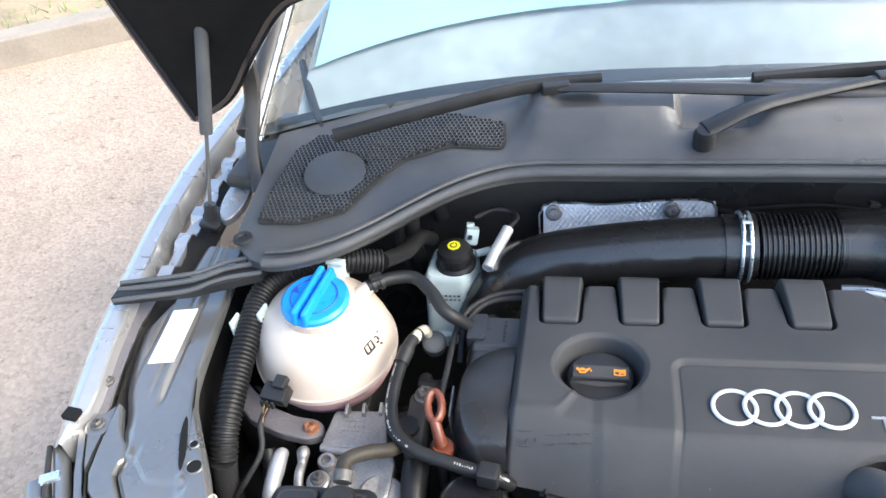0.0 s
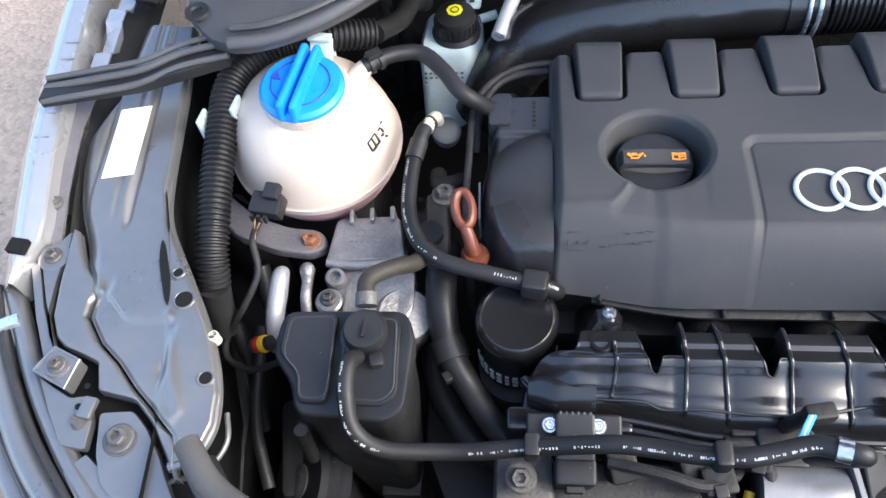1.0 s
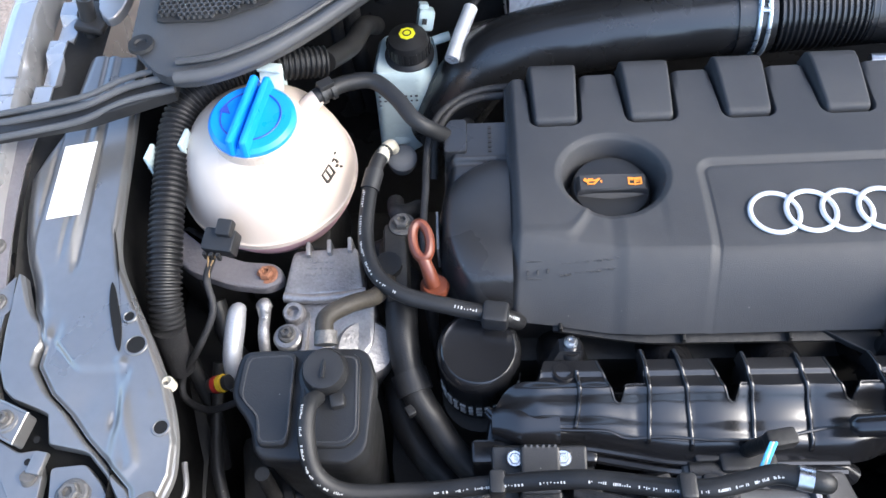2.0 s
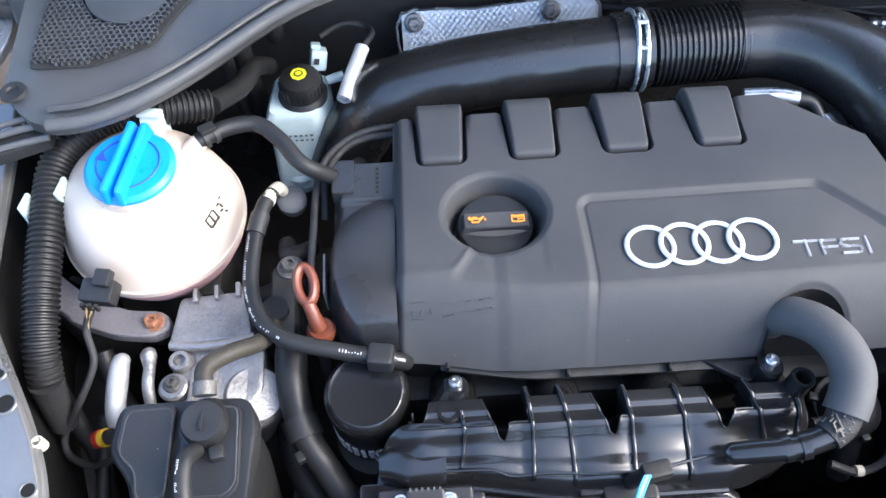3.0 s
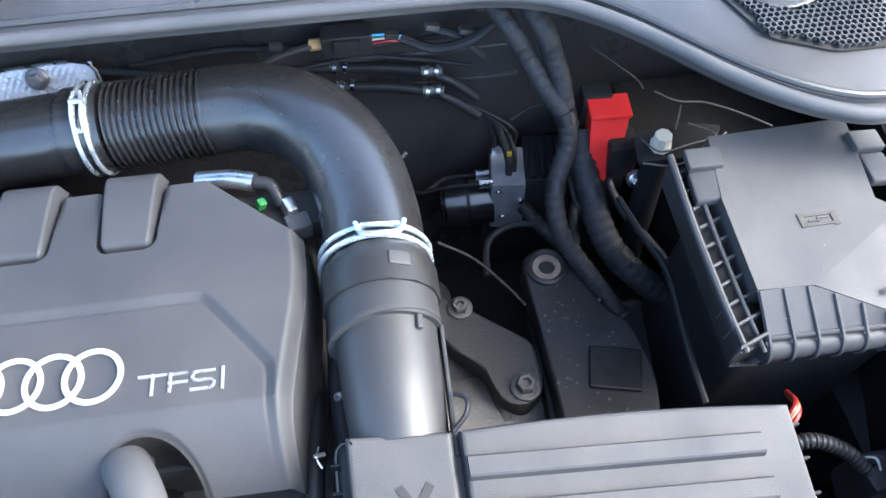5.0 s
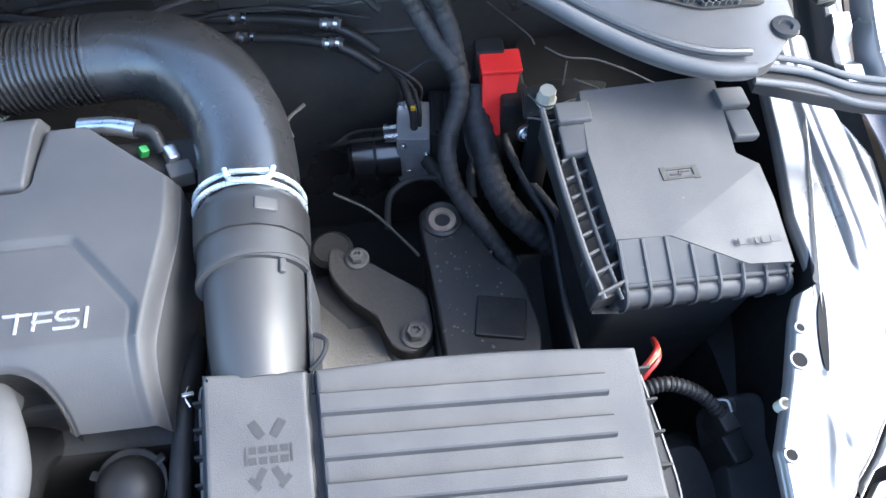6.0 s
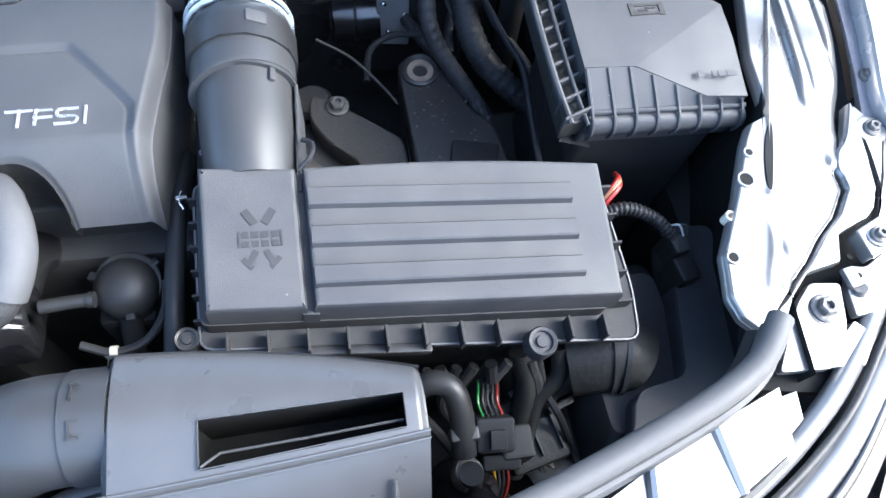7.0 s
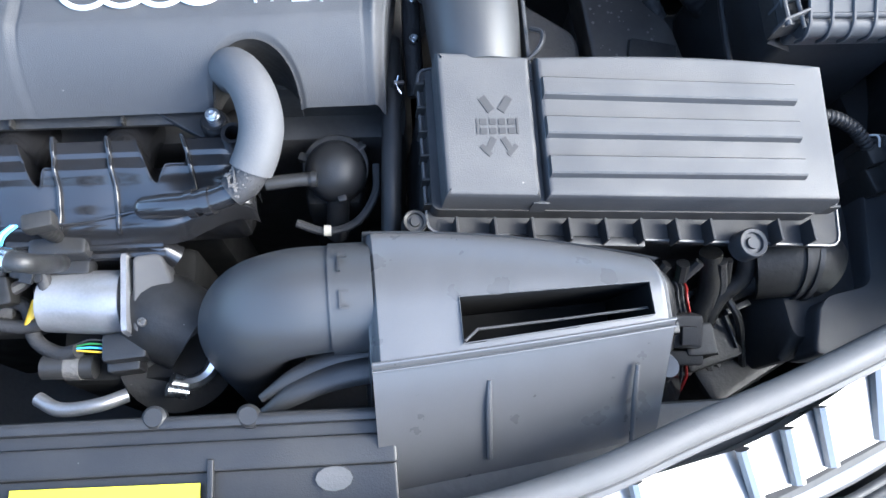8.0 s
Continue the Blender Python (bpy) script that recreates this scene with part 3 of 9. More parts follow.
for side in (0, 1):
    settling(settled if side else None)
    put("wing", sheet(40, 60, wing_point), "wingpaint", side, "grey metallic front wing")
    put("wing_nose", sheet(24, 24, wing_front_point), "paint", side)
    put("gutter", sheet(6, 40, gutter_point), "dark", side, "dark gutter beside the wing ledge")
    # wavy strip of clips in the gutter; its front length is greyed for shade
    for y0, y1, mt in ((0.42, 0.574, "purplegrey"), (0.576, 0.92, "wingpaint")):
        put("gutter_strip", sheet(4, 60, lambda u, v: strip_point(u, y0 + (y1 - y0) * v), 0.002), mt, side)
    put("ledge_slot", box((-0.512, 0.406, 0.8165), (0.016, 0.013, 0.006), rot(0, 0, -8)), "shadeblack", side, smooth=False)
    for yy in (0.512, 0.538, 0.60, 0.62):
        put("ledge_mark", tube([(-0.527, yy, wing_edge(yy)[1] - 0.0003), (-0.514, yy + 0.001, wing_edge(yy)[1] - 0.0006)], 0.0008, 6, raw=True), "paint", side)
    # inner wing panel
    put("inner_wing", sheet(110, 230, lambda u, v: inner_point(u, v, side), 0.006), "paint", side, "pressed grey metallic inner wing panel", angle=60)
    panel = [(table(y, INNER_R[side]), y) for y in (0.62, 0.56, 0.50, 0.46, 0.435, 0.41, 0.38, 0.35, 0.32, 0.295, 0.275, 0.26, 0.245, 0.236, 0.231)]
    put("slit", seam([(-0.392, 0.420), (-0.386, 0.400), (-0.378, 0.378), (-0.372, 0.358)] if not side else [(-0.392, 0.416), (-0.384, 0.397), (-0.375, 0.372), (-0.368, 0.349)], 0.0036, inner_z, 0.0014), "shadeblack", side, "dark pressed slit", smooth=False)
    for (x, y), r in (((-0.370, 0.388), 0.0045), ((-0.359, 0.363), 0.0075), ((-0.325, 0.296), 0.0055)):
        x, r = (x + 0.008, r * 0.8) if side else (x, r)
        # flat black discs stand in for the shade inside the holes
        put("hole", lathe((x, y, inner_z(x, y) + 0.0002), [(r, 0), (r, 0.0008), (r * 0.3, 0.0009)], (0, 0, 1), 20), "shadeblack", side, smooth=False)
        put("hole_rim", tube([(x + r * 1.1 * math.cos(a * 0.262), y + r * 1.1 * math.sin(a * 0.262), inner_z(x, y) + 0.0006) for a in range(25)], 0.0012, 6, raw=True), "paint", side)
    put("grommet", lathe((-0.329, 0.333, inner_z(-0.33, 0.33) - 0.006), [(0.0046, -0.006), (0.0046, 0.004), (0.0034, 0.005), (0.0025, 0.0)], (0, 0, 1), 18), "whiteplastic", side, "off-white grommet")
    if not side:
        put("rolled_edge", tube([(x - 0.002, y, inner_z(x, y) - 0.008) for x, y in panel], 0.004, 8, 5), "paint", side)
    if not side:
        put("edge_lip", tube([(x, y, z) for x, y, z in ((-0.309, 0.275, 0.790), (-0.305, 0.252, 0.788), (-0.318, 0.232, 0.786), (-0.342, 0.224, 0.784))], 0.0022, 8, 5), "paint", side)
    # near-black sheet, coloured as the shade below the wing
    put("wheel_arch", sheet(1, 30, lambda u, v: (table(v, [(0, -0.355), (0.2, -0.36), (0.45, -0.41), (1, -0.415)]) - 0.01 * u, 0.20 + v * 0.66, 0.80 - u * 0.50 + 0.02 * v)), "shadeblack", side)
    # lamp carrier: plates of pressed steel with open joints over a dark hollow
    # black sheet under the plates, coloured as the shade between them
    put("carrier_hollow", prism([(-0.512, 0.420), (-0.470, 0.440), (-0.440, 0.400), (-0.425, 0.345), (-0.370, 0.290), (-0.330, 0.250), (-0.312, 0.200), (-0.372, 0.190), (-0.430, 0.235), (-0.480, 0.305), (-0.512, 0.360)], 0.760, 0.776), "shadeblack", side, smooth=False)
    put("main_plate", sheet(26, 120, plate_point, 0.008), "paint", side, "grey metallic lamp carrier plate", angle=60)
    plates = (("side_plate", [(-0.4985, 0.404), (-0.4795, 0.432), (-0.4770, 0.418), (-0.4780, 0.400), (-0.4775, 0.377), (-0.4735, 0.350), (-0.4655, 0.330), (-0.4560, 0.317), (-0.4800, 0.363)], 0.003, 0.0),
              ("edge_plate", [(-0.5075, 0.399), (-0.5005, 0.4015), (-0.4830, 0.362), (-0.4570, 0.3150), (-0.4620, 0.3070), (-0.4850, 0.348)], 0.002, -0.003),
              ("bolt_plate", [(-0.4060, 0.270), (-0.3800, 0.2725), (-0.3655, 0.2590), (-0.3505, 0.2380), (-0.3320, 0.206), (-0.3740, 0.204), (-0.3900, 0.216), (-0.4000, 0.238)], 0.004, -0.004),
              ("lower_plate", [(-0.4100, 0.240), (-0.3960, 0.230), (-0.3760, 0.206), (-0.4060, 0.204), (-0.4240, 0.226)], 0.002, -0.008))
    plates += (("corner_plate", [(-0.4640, 0.2970), (-0.4340, 0.2815), (-0.4195, 0.2835), (-0.4110, 0.2640), (-0.4105, 0.2420), (-0.4300, 0.2445), (-0.4500, 0.2730)], 0.003, -0.005),)
    for nm, outline, rr, dz in plates:
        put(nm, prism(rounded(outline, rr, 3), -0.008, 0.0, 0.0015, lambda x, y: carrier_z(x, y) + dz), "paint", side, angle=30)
    put("bolt_ring", lathe((-0.3840, 0.2505, 0.7925), [(0.0185, 0), (0.0180, 0.0022), (0.0160, 0.0026), (0.0145, 0.0012)], (0, 0, 1), 32), "paint", side)
    for (x, y), r, z in (((-0.4870, 0.4050), 0.0085, 0.8035), ((-0.4440, 0.3020), 0.0080, 0.8105), ((-0.3840, 0.2505), 0.0125, 0.7965), ((-0.5020, 0.4580), 0.0075, 0.8075)):
        bolt("carrier_bolt", (mx(x) if side else x, y, z), r * 0.62, car, material="dullalu", label="dull steel bolt")
    put("seat_ring", lathe((-0.4870, 0.4050, 0.7990), [(0.0140, 0), (0.0140, 0.003), (0.011, 0.0042)], (0, 0, 1), 28), "paint", side)
    put("bolt_rust", lathe((-0.3840, 0.2505, 0.7945), [(0.0135, 0), (0.0135, 0.0012), (0.010, 0.0016)], (0, 0, 1), 28), "dullalu", side, "worn washer ring")
    put("tab", prism(rounded([(-0.4640, 0.2990), (-0.4520, 0.3180), (-0.4270, 0.3075), (-0.4335, 0.2840)], 0.003, 3), 0.795, 0.8080, 0.0012, lambda x, y: 0.10 * (y - 0.30)), "paint", side, "raised plate with a bolt")
    put("tab_rim", tube([(-0.4630, 0.2985, 0.8075), (-0.4515, 0.3170, 0.8090), (-0.4280, 0.3070, 0.8085), (-0.4340, 0.2850, 0.8060), (-0.4630, 0.2985, 0.8075)], 0.0016, 8, raw=True), "paint", side)
    put("tab_seat", lathe((-0.4440, 0.3020, 0.8068), [(0.0100, 0), (0.0095, 0.0022), (0.007, 0.0030)], (0, 0.1, 1), 24), "paint", side)
    put("stay", box((-0.4150, 0.2725, 0.7985), (0.0110, 0.0170, 0.0060), rot(0, 0, -10), 0.0015), "paint", side)
    put("stay_pin", tube([(-0.4215, 0.2600, 0.789), (-0.4195, 0.2635, 0.799)], 0.0058, 14, raw=True), "dullalu", side, "dull steel pin")
    for x, y in ((-0.4215, 0.2905), (-0.4240, 0.2740)):
        put("dot_hole", lathe((x, y, carrier_z(x, y) - 0.004), [(0.0026, 0), (0.0026, 0.0008), (0.001, 0.0009)], (0, 0, 1), 12), "shadeblack", side, smooth=False)
    # strips at the lamp's rear edge, dark joints between
    for base, r, z, mt in (([(-0.531, 0.392), (-0.509, 0.356), (-0.475, 0.300), (-0.447, 0.262), (-0.413, 0.223), (-0.36, 0.175), (-0.28, 0.125), (-0.16, 0.075), (0.0, 0.04), (0.16, 0.025), (0.245, 0.022)], 0.009, 0.783, "paint"),
                           ([(-0.536, 0.382), (-0.507, 0.326), (-0.468, 0.268), (-0.428, 0.222), (-0.37, 0.165), (-0.28, 0.110), (-0.16, 0.060), (0.0, 0.025), (0.16, 0.010), (0.245, 0.007)], 0.0030, 0.790, "dark"),
                           ([(-0.535, 0.345), (-0.505, 0.295), (-0.465, 0.240), (-0.42, 0.195), (-0.36, 0.140), (-0.27, 0.085), (-0.16, 0.040), (0.0, 0.005), (0.16, -0.010), (0.245, -0.013)], 0.013, 0.773, "paint"),
                           ([(-0.520, 0.295), (-0.498, 0.266), (-0.463, 0.225), (-0.42, 0.178), (-0.36, 0.122), (-0.27, 0.066), (-0.16, 0.020), (0.0, -0.015), (0.16, -0.030), (0.245, -0.033)], 0.006, 0.776, "gloss"),
                           ([(-0.510, 0.265), (-0.485, 0.235), (-0.455, 0.200), (-0.41, 0.155), (-0.35, 0.100), (-0.26, 0.045), (-0.16, 0.000), (0.0, -0.035), (0.16, -0.050), (0.245, -0.053)], 0.014, 0.760, "paint")):
        put("bumper_strip", tube([(x, y, z) for x, y in base], r, 10, 6), mt, side)
    put("strip_clip", box((-0.512, 0.345, 0.793), (0.020, 0.010, 0.006), rot(0, 0, 25), 0.001), "clip", side, "pale clip on the strip")
    # front carrier: bright plates between ribs in front of the rubber seal
    inner_line = [(-0.315, 0.192), (-0.26, 0.172), (-0.207, 0.150), (-0.159, 0.127), (-0.131, 0.115), (-0.097, 0.104), (-0.02, 0.090), (0.06, 0.080), (0.15, 0.072), (0.245, 0.070)]
    outer_line = [(-0.315, 0.150), (-0.27, 0.126), (-0.203, 0.102), (-0.163, 0.088), (-0.136, 0.079), (-0.105, 0.072), (-0.025, 0.066), (0.057, 0.056), (0.15, 0.049), (0.245, 0.047)]
    for i in range(9):
        a0, a1, b1, b0 = inner_line[i], inner_line[i + 1], outer_line[i + 1], outer_line[i]
        put("carrier_plate", prism([a0, a1, b1, b0][::-1], 0.780, 0.800, 0.0, lambda x, y: 0.12 * (y - 0.1)), "paint", side, "bright painted carrier plate")
        if i:
            put("carrier_rib", tube([(a0[0], a0[1], 0.809), (b0[0], b0[1], 0.800)], 0.0050, 8, raw=True), "paint", side)
    put("carrier_gap", tube([(x, y - 0.004, 0.788) for x, y in outer_line], 0.0060, 8, 4), "dark", side)
    put("carrier_tab", prism([(-0.294, 0.182), (-0.331, 0.189), (-0.329, 0.169), (-0.297, 0.146)], 0.800, 0.806, 0.001), "paint", side)

settling()
# front end and floor of the bay
part("undertray", box((0.245, 0.46, 0.285), (1.36, 0.86, 0.03), None, 0.004), "dark", car)
part("firewall", box((0.245, 0.855, 0.60), (1.32, 0.03, 0.60), None, 0.004), "firewall", car, "black firewall behind the engine")
part("front_panel", box((0.245, 0.055, 0.50), (1.10, 0.03, 0.50), None, 0.004), "dark", car)
bm = sheet(30, 6, lambda u, v: (-0.36 + 1.21 * u, -0.03 - 0.06 * math.sin(math.pi * u) - 0.06 * math.sin(math.pi * v * 0.5), 0.755 - 0.50 * v), 0.0)
part("bumper", bm, "paint", car)
for side in (0, 1):
    # wheels under the wings, on the ground
    for nm, prof, mt in (("tyre", [(0.20, -0.10), (0.30, -0.10), (0.315, -0.07), (0.315, 0.07), (0.30, 0.10), (0.20, 0.10)], "rubber"), ("rim", [(0.03, -0.06), (0.20, -0.08), (0.20, 0.08), (0.03, 0.05)], "alu")):
        bm = lathe((-0.46, 0.40, 0.315), prof, (1, 0, 0), 40)
        part(nm, flip(bm) if side else bm, mt, car)

# ---- scuttle panel, windscreen, wipers, bonnet ----
FRONT = [(0.0, 0.742), (0.30, 0.740), (0.345, 0.732), (0.385, 0.712), (0.42, 0.686), (0.47, 0.636), (0.51, 0.604), (0.55, 0.584), (0.58, 0.577), (0.60, 0.578), (0.62, 0.590), (0.632, 0.606), (0.642, 0.640)]


def cowl_front(x):
    d = abs(x - 0.245)
    k = [table(d + o, FRONT) if d + o > 0 else FRONT[0][1] for o in (-0.02, -0.01, 0, 0.01, 0.02)]
    return sum(k) / 5, 0.890 - 0.012 * step01(0.30, 0.60, d)


def cowl_back(x):
    d = abs(x - 0.245)
    return 0.890 - 0.17 * max(0, d - 0.2) ** 1.5, 0.928 - 0.02 * step01(0.3, 0.65, d)


def cowl_z(x, y):
    (fy, fz), (by, bz) = cowl_front(x), cowl_back(x)
    v = (y - fy) / max(0.02, by - fy)
    return fz + (bz - fz) * v + 0.010 * math.sin(math.pi * max(0, min(1, v))) * step01(0.36, 0.30, abs(x - 0.245))


def cowl_point(u, v):
    x = -0.395 + 1.28 * u
    (fy, fz), (by, bz) = cowl_front(x), cowl_back(x)
    y = fy + (by - fy) * v
    z = cowl_z(x, y)
    d = abs(x - 0.245)
    # raised deck in the middle, behind a step
    if d < 0.33:
        z += 0.016 * step01(0.30, 0.5, v) * step01(0.33, 0.30, d) * step01(1.0, 0.8, v)
        z -= 0.026 * step01(0.055, 0.035, abs(x - 0.155)) * step01(0.36, 0.46, v) * step01(0.97, 0.80, v)
        z -= 0.010 * step01(-0.045, -0.03, x) * step01(0.11, 0.10, x) * step01(0.50, 0.56, v)
    return (x, y, z)


cowl = thing("scuttle_panel", (0.245, 0.80, 0.86), "weathered dark grey plastic scuttle panel below the windscreen", "scuttle panel")
part("deck", sheet(120, 20, cowl_point, 0.012), "cowl", cowl)
part("lip", sheet(120, 3, lambda u, v: (-0.395 + 1.28 * u, cowl_front(-0.395 + 1.28 * u)[0] + 0.004 + 0.012 * v, cowl_front(-0.395 + 1.28 * u)[1] - 0.004 - 0.020 * v)), "rubber", cowl, "black rubber flange under the panel's edge")
edge = [(x, cowl_front(x)[0] - 0.002, cowl_front(x)[1] + 0.002) for x in (-0.345 + i * 0.0295 for i in range(41))]
part("bonnet_seal", tube(edge, 0.0058, 10, 3), "greyrubber", cowl, "grey rubber bonnet seal along the edge")
part("seal_bead", tube([(x, y + 0.014, z - 0.001 + 0.006) for x, y, z in edge], 0.0032, 8, 3), "cowl", cowl)


def hex_grille(poly, side):
    """A honeycomb grille: six-sided cells with open middles."""
    bm = bmesh.new()
    R, wall = 0.0032, 0.00080
    dx, dy = R * math.sqrt(3), R * 1.5
    xs, ys = [p[0] for p in poly], [p[1] for p in poly]
    j, y = 0, min(ys)
    while y < max(ys):
        x = min(xs) + (dx / 2 if j % 2 else 0)
        while x < max(xs):
            if all(in_poly(x + 1.25 * R * math.cos(k * math.pi / 3), y + 1.25 * R * math.sin(k * math.pi / 3), poly) for k in range(6)) and math.hypot(x + 0.296, y - 0.721) > 0.040:
                o, i2, lo = [], [], []
                for k in range(6):
                    a = math.pi / 6 + k * math.pi / 3
                    px, py = x + R * math.cos(a), y + R * math.sin(a)
                    qx, qy = x + (R - wall) * math.cos(a), y + (R - wall) * math.sin(a)
                    z = cowl_z(mx(px) if side else px, py) + 0.0065
                    o.append(bm.verts.new((px, py, z))); i2.append(bm.verts.new((qx, qy, z))); lo.append(bm.verts.new((qx, qy, z - 0.0042)))
                for k in range(6):
                    n2 = (k + 1) % 6
                    bm.faces.new((o[k], o[n2], i2[n2], i2[k]))
                    bm.faces.new((i2[k], i2[n2], lo[n2], lo[k]))
            x += dx
        y += dy
        j += 1
    return bm


MESH = [(-0.374, 0.640), (-0.372, 0.700), (-0.362, 0.765), (-0.340, 0.795), (-0.170, 0.834), (-0.095, 0.815), (-0.092, 0.772), (-0.161, 0.774), (-0.216, 0.746), (-0.246, 0.701), (-0.269, 0.658), (-0.319, 0.638)]
for side in (0, 1):
    bm = prism(rounded(MESH, 0.008, 2), 0.001, 0.0025, 0.0, lambda x, y: cowl_z(x, y))
    part("grille_backing", flip(bm) if side else bm, "dark", cowl, smooth=False)
    bm = hex_grille(MESH, 0)
    part("honeycomb_grille", flip(bm) if side else bm, "cowl", cowl, "honeycomb air intake grille", smooth=False)
    bm = lathe((-0.296, 0.721, cowl_z(-0.296, 0.721) + 0.003), [(0.038, 0), (0.038, 0.004), (0.036, 0.0055), (0.001, 0.0055)], (0.05, -0.18, 1), 40)
    part("round_pad", flip(bm) if side else bm, "cowl", cowl, "smooth round pad in the grille")
    bm = lathe((-0.383, 0.618, cowl_z(-0.383, 0.618) + 0.001), [(0.012, 0), (0.011, 0.003), (0.006, 0.003), (0.005, 0.001)], (0, 0, 1), 20)
    part("plug", flip(bm) if side else bm, "plastic", cowl)
    # rubber seal that runs from the panel out over the wing
    arm = thing("side_seal", (mx(-0.42) if side else -0.42, 0.55, 0.84), "black rubber seal strip lying across the wing ledge", "seal strip", "side seals")
    for dy, r, z in ((0.004, 0.0034, -0.004), (0.0125, 0.0028, -0.001), (-0.0100, 0.0030, -0.007)):
        bm = tube([(-0.350, 0.588 + dy, 0.873 + z), (-0.395, 0.580 + dy, 0.868 + z), (-0.43, 0.564 + dy, 0.864 + z), (-0.47, 0.553 + dy, 0.864 + z), (-0.518, 0.547 + dy, 0.860 + z)], r, 10)
        part("strip", flip(bm) if side else bm, "greyrubber", arm)
    bm = prism([(-0.520, 0.536), (-0.43, 0.553), (-0.352, 0.577), (-0.352, 0.600), (-0.40, 0.592), (-0.43, 0.578), (-0.520, 0.561)], -0.016, -0.004, 0.003, lambda x, y: 0.862 + 0.10 * max(0, x + 0.42))
    part("base", flip(bm) if side else bm, "rubber", arm)

# windscreen
def screen_point(u, v):
    x = -0.42 + 1.33 * u
    d = (x - 0.245) / 0.665
    y0, z0 = 0.895 - 0.10 * d * d * abs(d), 0.928 - 0.022 * d * d
    L = 0.82 * v
    return (0.245 + (x - 0.245) * (1 - 0.10 * v), y0 + L * 0.85 , z0 + L * 0.53 - 0.03 * v * d * d)


screen = thing("windscreen", (0.245, 0.9, 0.93), "raked windscreen reflecting a bright sky", "windscreen")
gl = part("pane", sheet(40, 16, screen_point, 0.005), "glass", screen)
gl.visible_shadow = False
part("dark_border", sheet(60, 6, lambda u, v: tuple(Vector(screen_point(u, v * 0.035)) - Vector((0, -0.002, 0.010)))), "plainblack", screen, "black printed border behind the glass")
# added grey sheet, painted as the cloud that the glass mirrors
part("cloud_band", sheet(50, 8, lambda u, v: tuple(Vector(screen_point(0.02 + 0.96 * u, 0.028 + v * 0.24)) - Vector((0, -0.010, 0.030)))), "band", screen, "grey sheet behind the glass in place of reflected cloud")
# added cyan sheet, painted as the sky mirrored higher up the glass
shade = thing("sunshade", (0.245, 1.05, 0.97), "pale cyan sheet behind the windscreen in place of reflected sky", "sunshade")
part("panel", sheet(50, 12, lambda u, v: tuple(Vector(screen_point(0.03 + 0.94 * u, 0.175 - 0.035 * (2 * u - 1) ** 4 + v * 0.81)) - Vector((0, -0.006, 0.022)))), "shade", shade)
for side in (0, 1):
    pts = [Vector(screen_point(0.0, v)) + Vector((-0.014, 0.0, 0.004)) for v in (0.0, 0.2, 0.4, 0.6, 0.8, 1.0)]
    bm = tube(pts, 0.016, 10)
    part("pillar", flip(bm) if side else bm, "black", screen, "dark windscreen pillar trim")
    bm = tube([p + Vector((0.014, -0.002, 0.008)) for p in pts], 0.004, 8)
    part("pillar_strip", flip(bm) if side else bm, "steel", screen)
    bm = tube([(-0.336, 0.815, 0.900), (-0.362, 0.86, 0.912), (-0.388, 0.91, 0.925), (-0.412, 0.96, 0.930)], [0.005, 0.006, 0.006, 0.005], 12)
    part("corner_seal", flip(bm) if side else bm, "deepblack", screen, "black rubber corner seal")
part("dashboard", sheet(30, 10, lambda u, v: (-0.40 + 1.29 * u, 1.02 + 0.55 * v, 0.90 + 0.05 * math.sin(math.pi * v))), "plastic", screen, "dark dashboard top seen through the glass")
part("cabin_back", box((0.245, 1.75, 1.0), (1.4, 0.05, 0.75)), "dark", screen)


def wiper(name, pts_arm, pts_blade, label):
    w = thing(name, pts_arm[0], label, "wiper", "windscreen wipers")
    a0 = Vector(pts_arm[0])
    part("pivot", lathe(a0 - Vector((0, 0, 0.02)), [(0.013, 0), (0.013, 0.016), (0.010, 0.024), (0.004, 0.025)], (0, -0.2, 1), 24), "plastic", w)
    part("arm", tube(pts_arm, [0.014, 0.012, 0.010, 0.008], 10, flat=0.55), "plastic", w)
    part("blade", tube(pts_blade, 0.008, 8, flat=1.2), "rubber", w)
    mid = Vector(pts_arm[-1])
    part("clip", box(mid, (0.035, 0.016, 0.014), rot(0, 0, 12), 0.003), "plastic", w)


wiper("wiper", [(0.138, 0.778, 0.925), (0.185, 0.797, 0.940), (0.232, 0.816, 0.944), (0.345, 0.850, 0.950)], [(0.20, 0.872, 0.938), (0.42, 0.884, 0.946), (0.75, 0.872, 0.946)], "black windscreen wiper parked at the foot of the glass")
wiper("wiper", [(0.53, 0.80, 0.912), (0.46, 0.835, 0.930), (0.16, 0.835, 0.946), (-0.035, 0.845, 0.946)], [(-0.303, 0.762, 0.929), (-0.172, 0.805, 0.943), (-0.070, 0.846, 0.946), (0.02, 0.862, 0.946)], "black windscreen wiper lying across the glass foot")

# bonnet, open and leaning forward
BA = 68.0
B0 = Vector((0.245, 0.83, 0.935))


def bonnet_at(x, s, off):
    """A place on the bonnet: across, from the hinge up, and out from its outer skin."""
    ca, sa = math.cos(radians(BA)), math.sin(radians(BA))
    d = (x - 0.245) / 0.75
    out = off - 0.03 * d * d
    return Vector((x, B0.y - s * ca + out * sa, B0.z + s * sa + out * ca))


bonnet = thing("bonnet", B0, "open grey metallic bonnet with a black underside", "bonnet")


def hood_x(u, s):
    half = 0.755 - 0.10 * step01(0.55, 0.95, s)
    return 0.245 + (2 * u - 1) * half


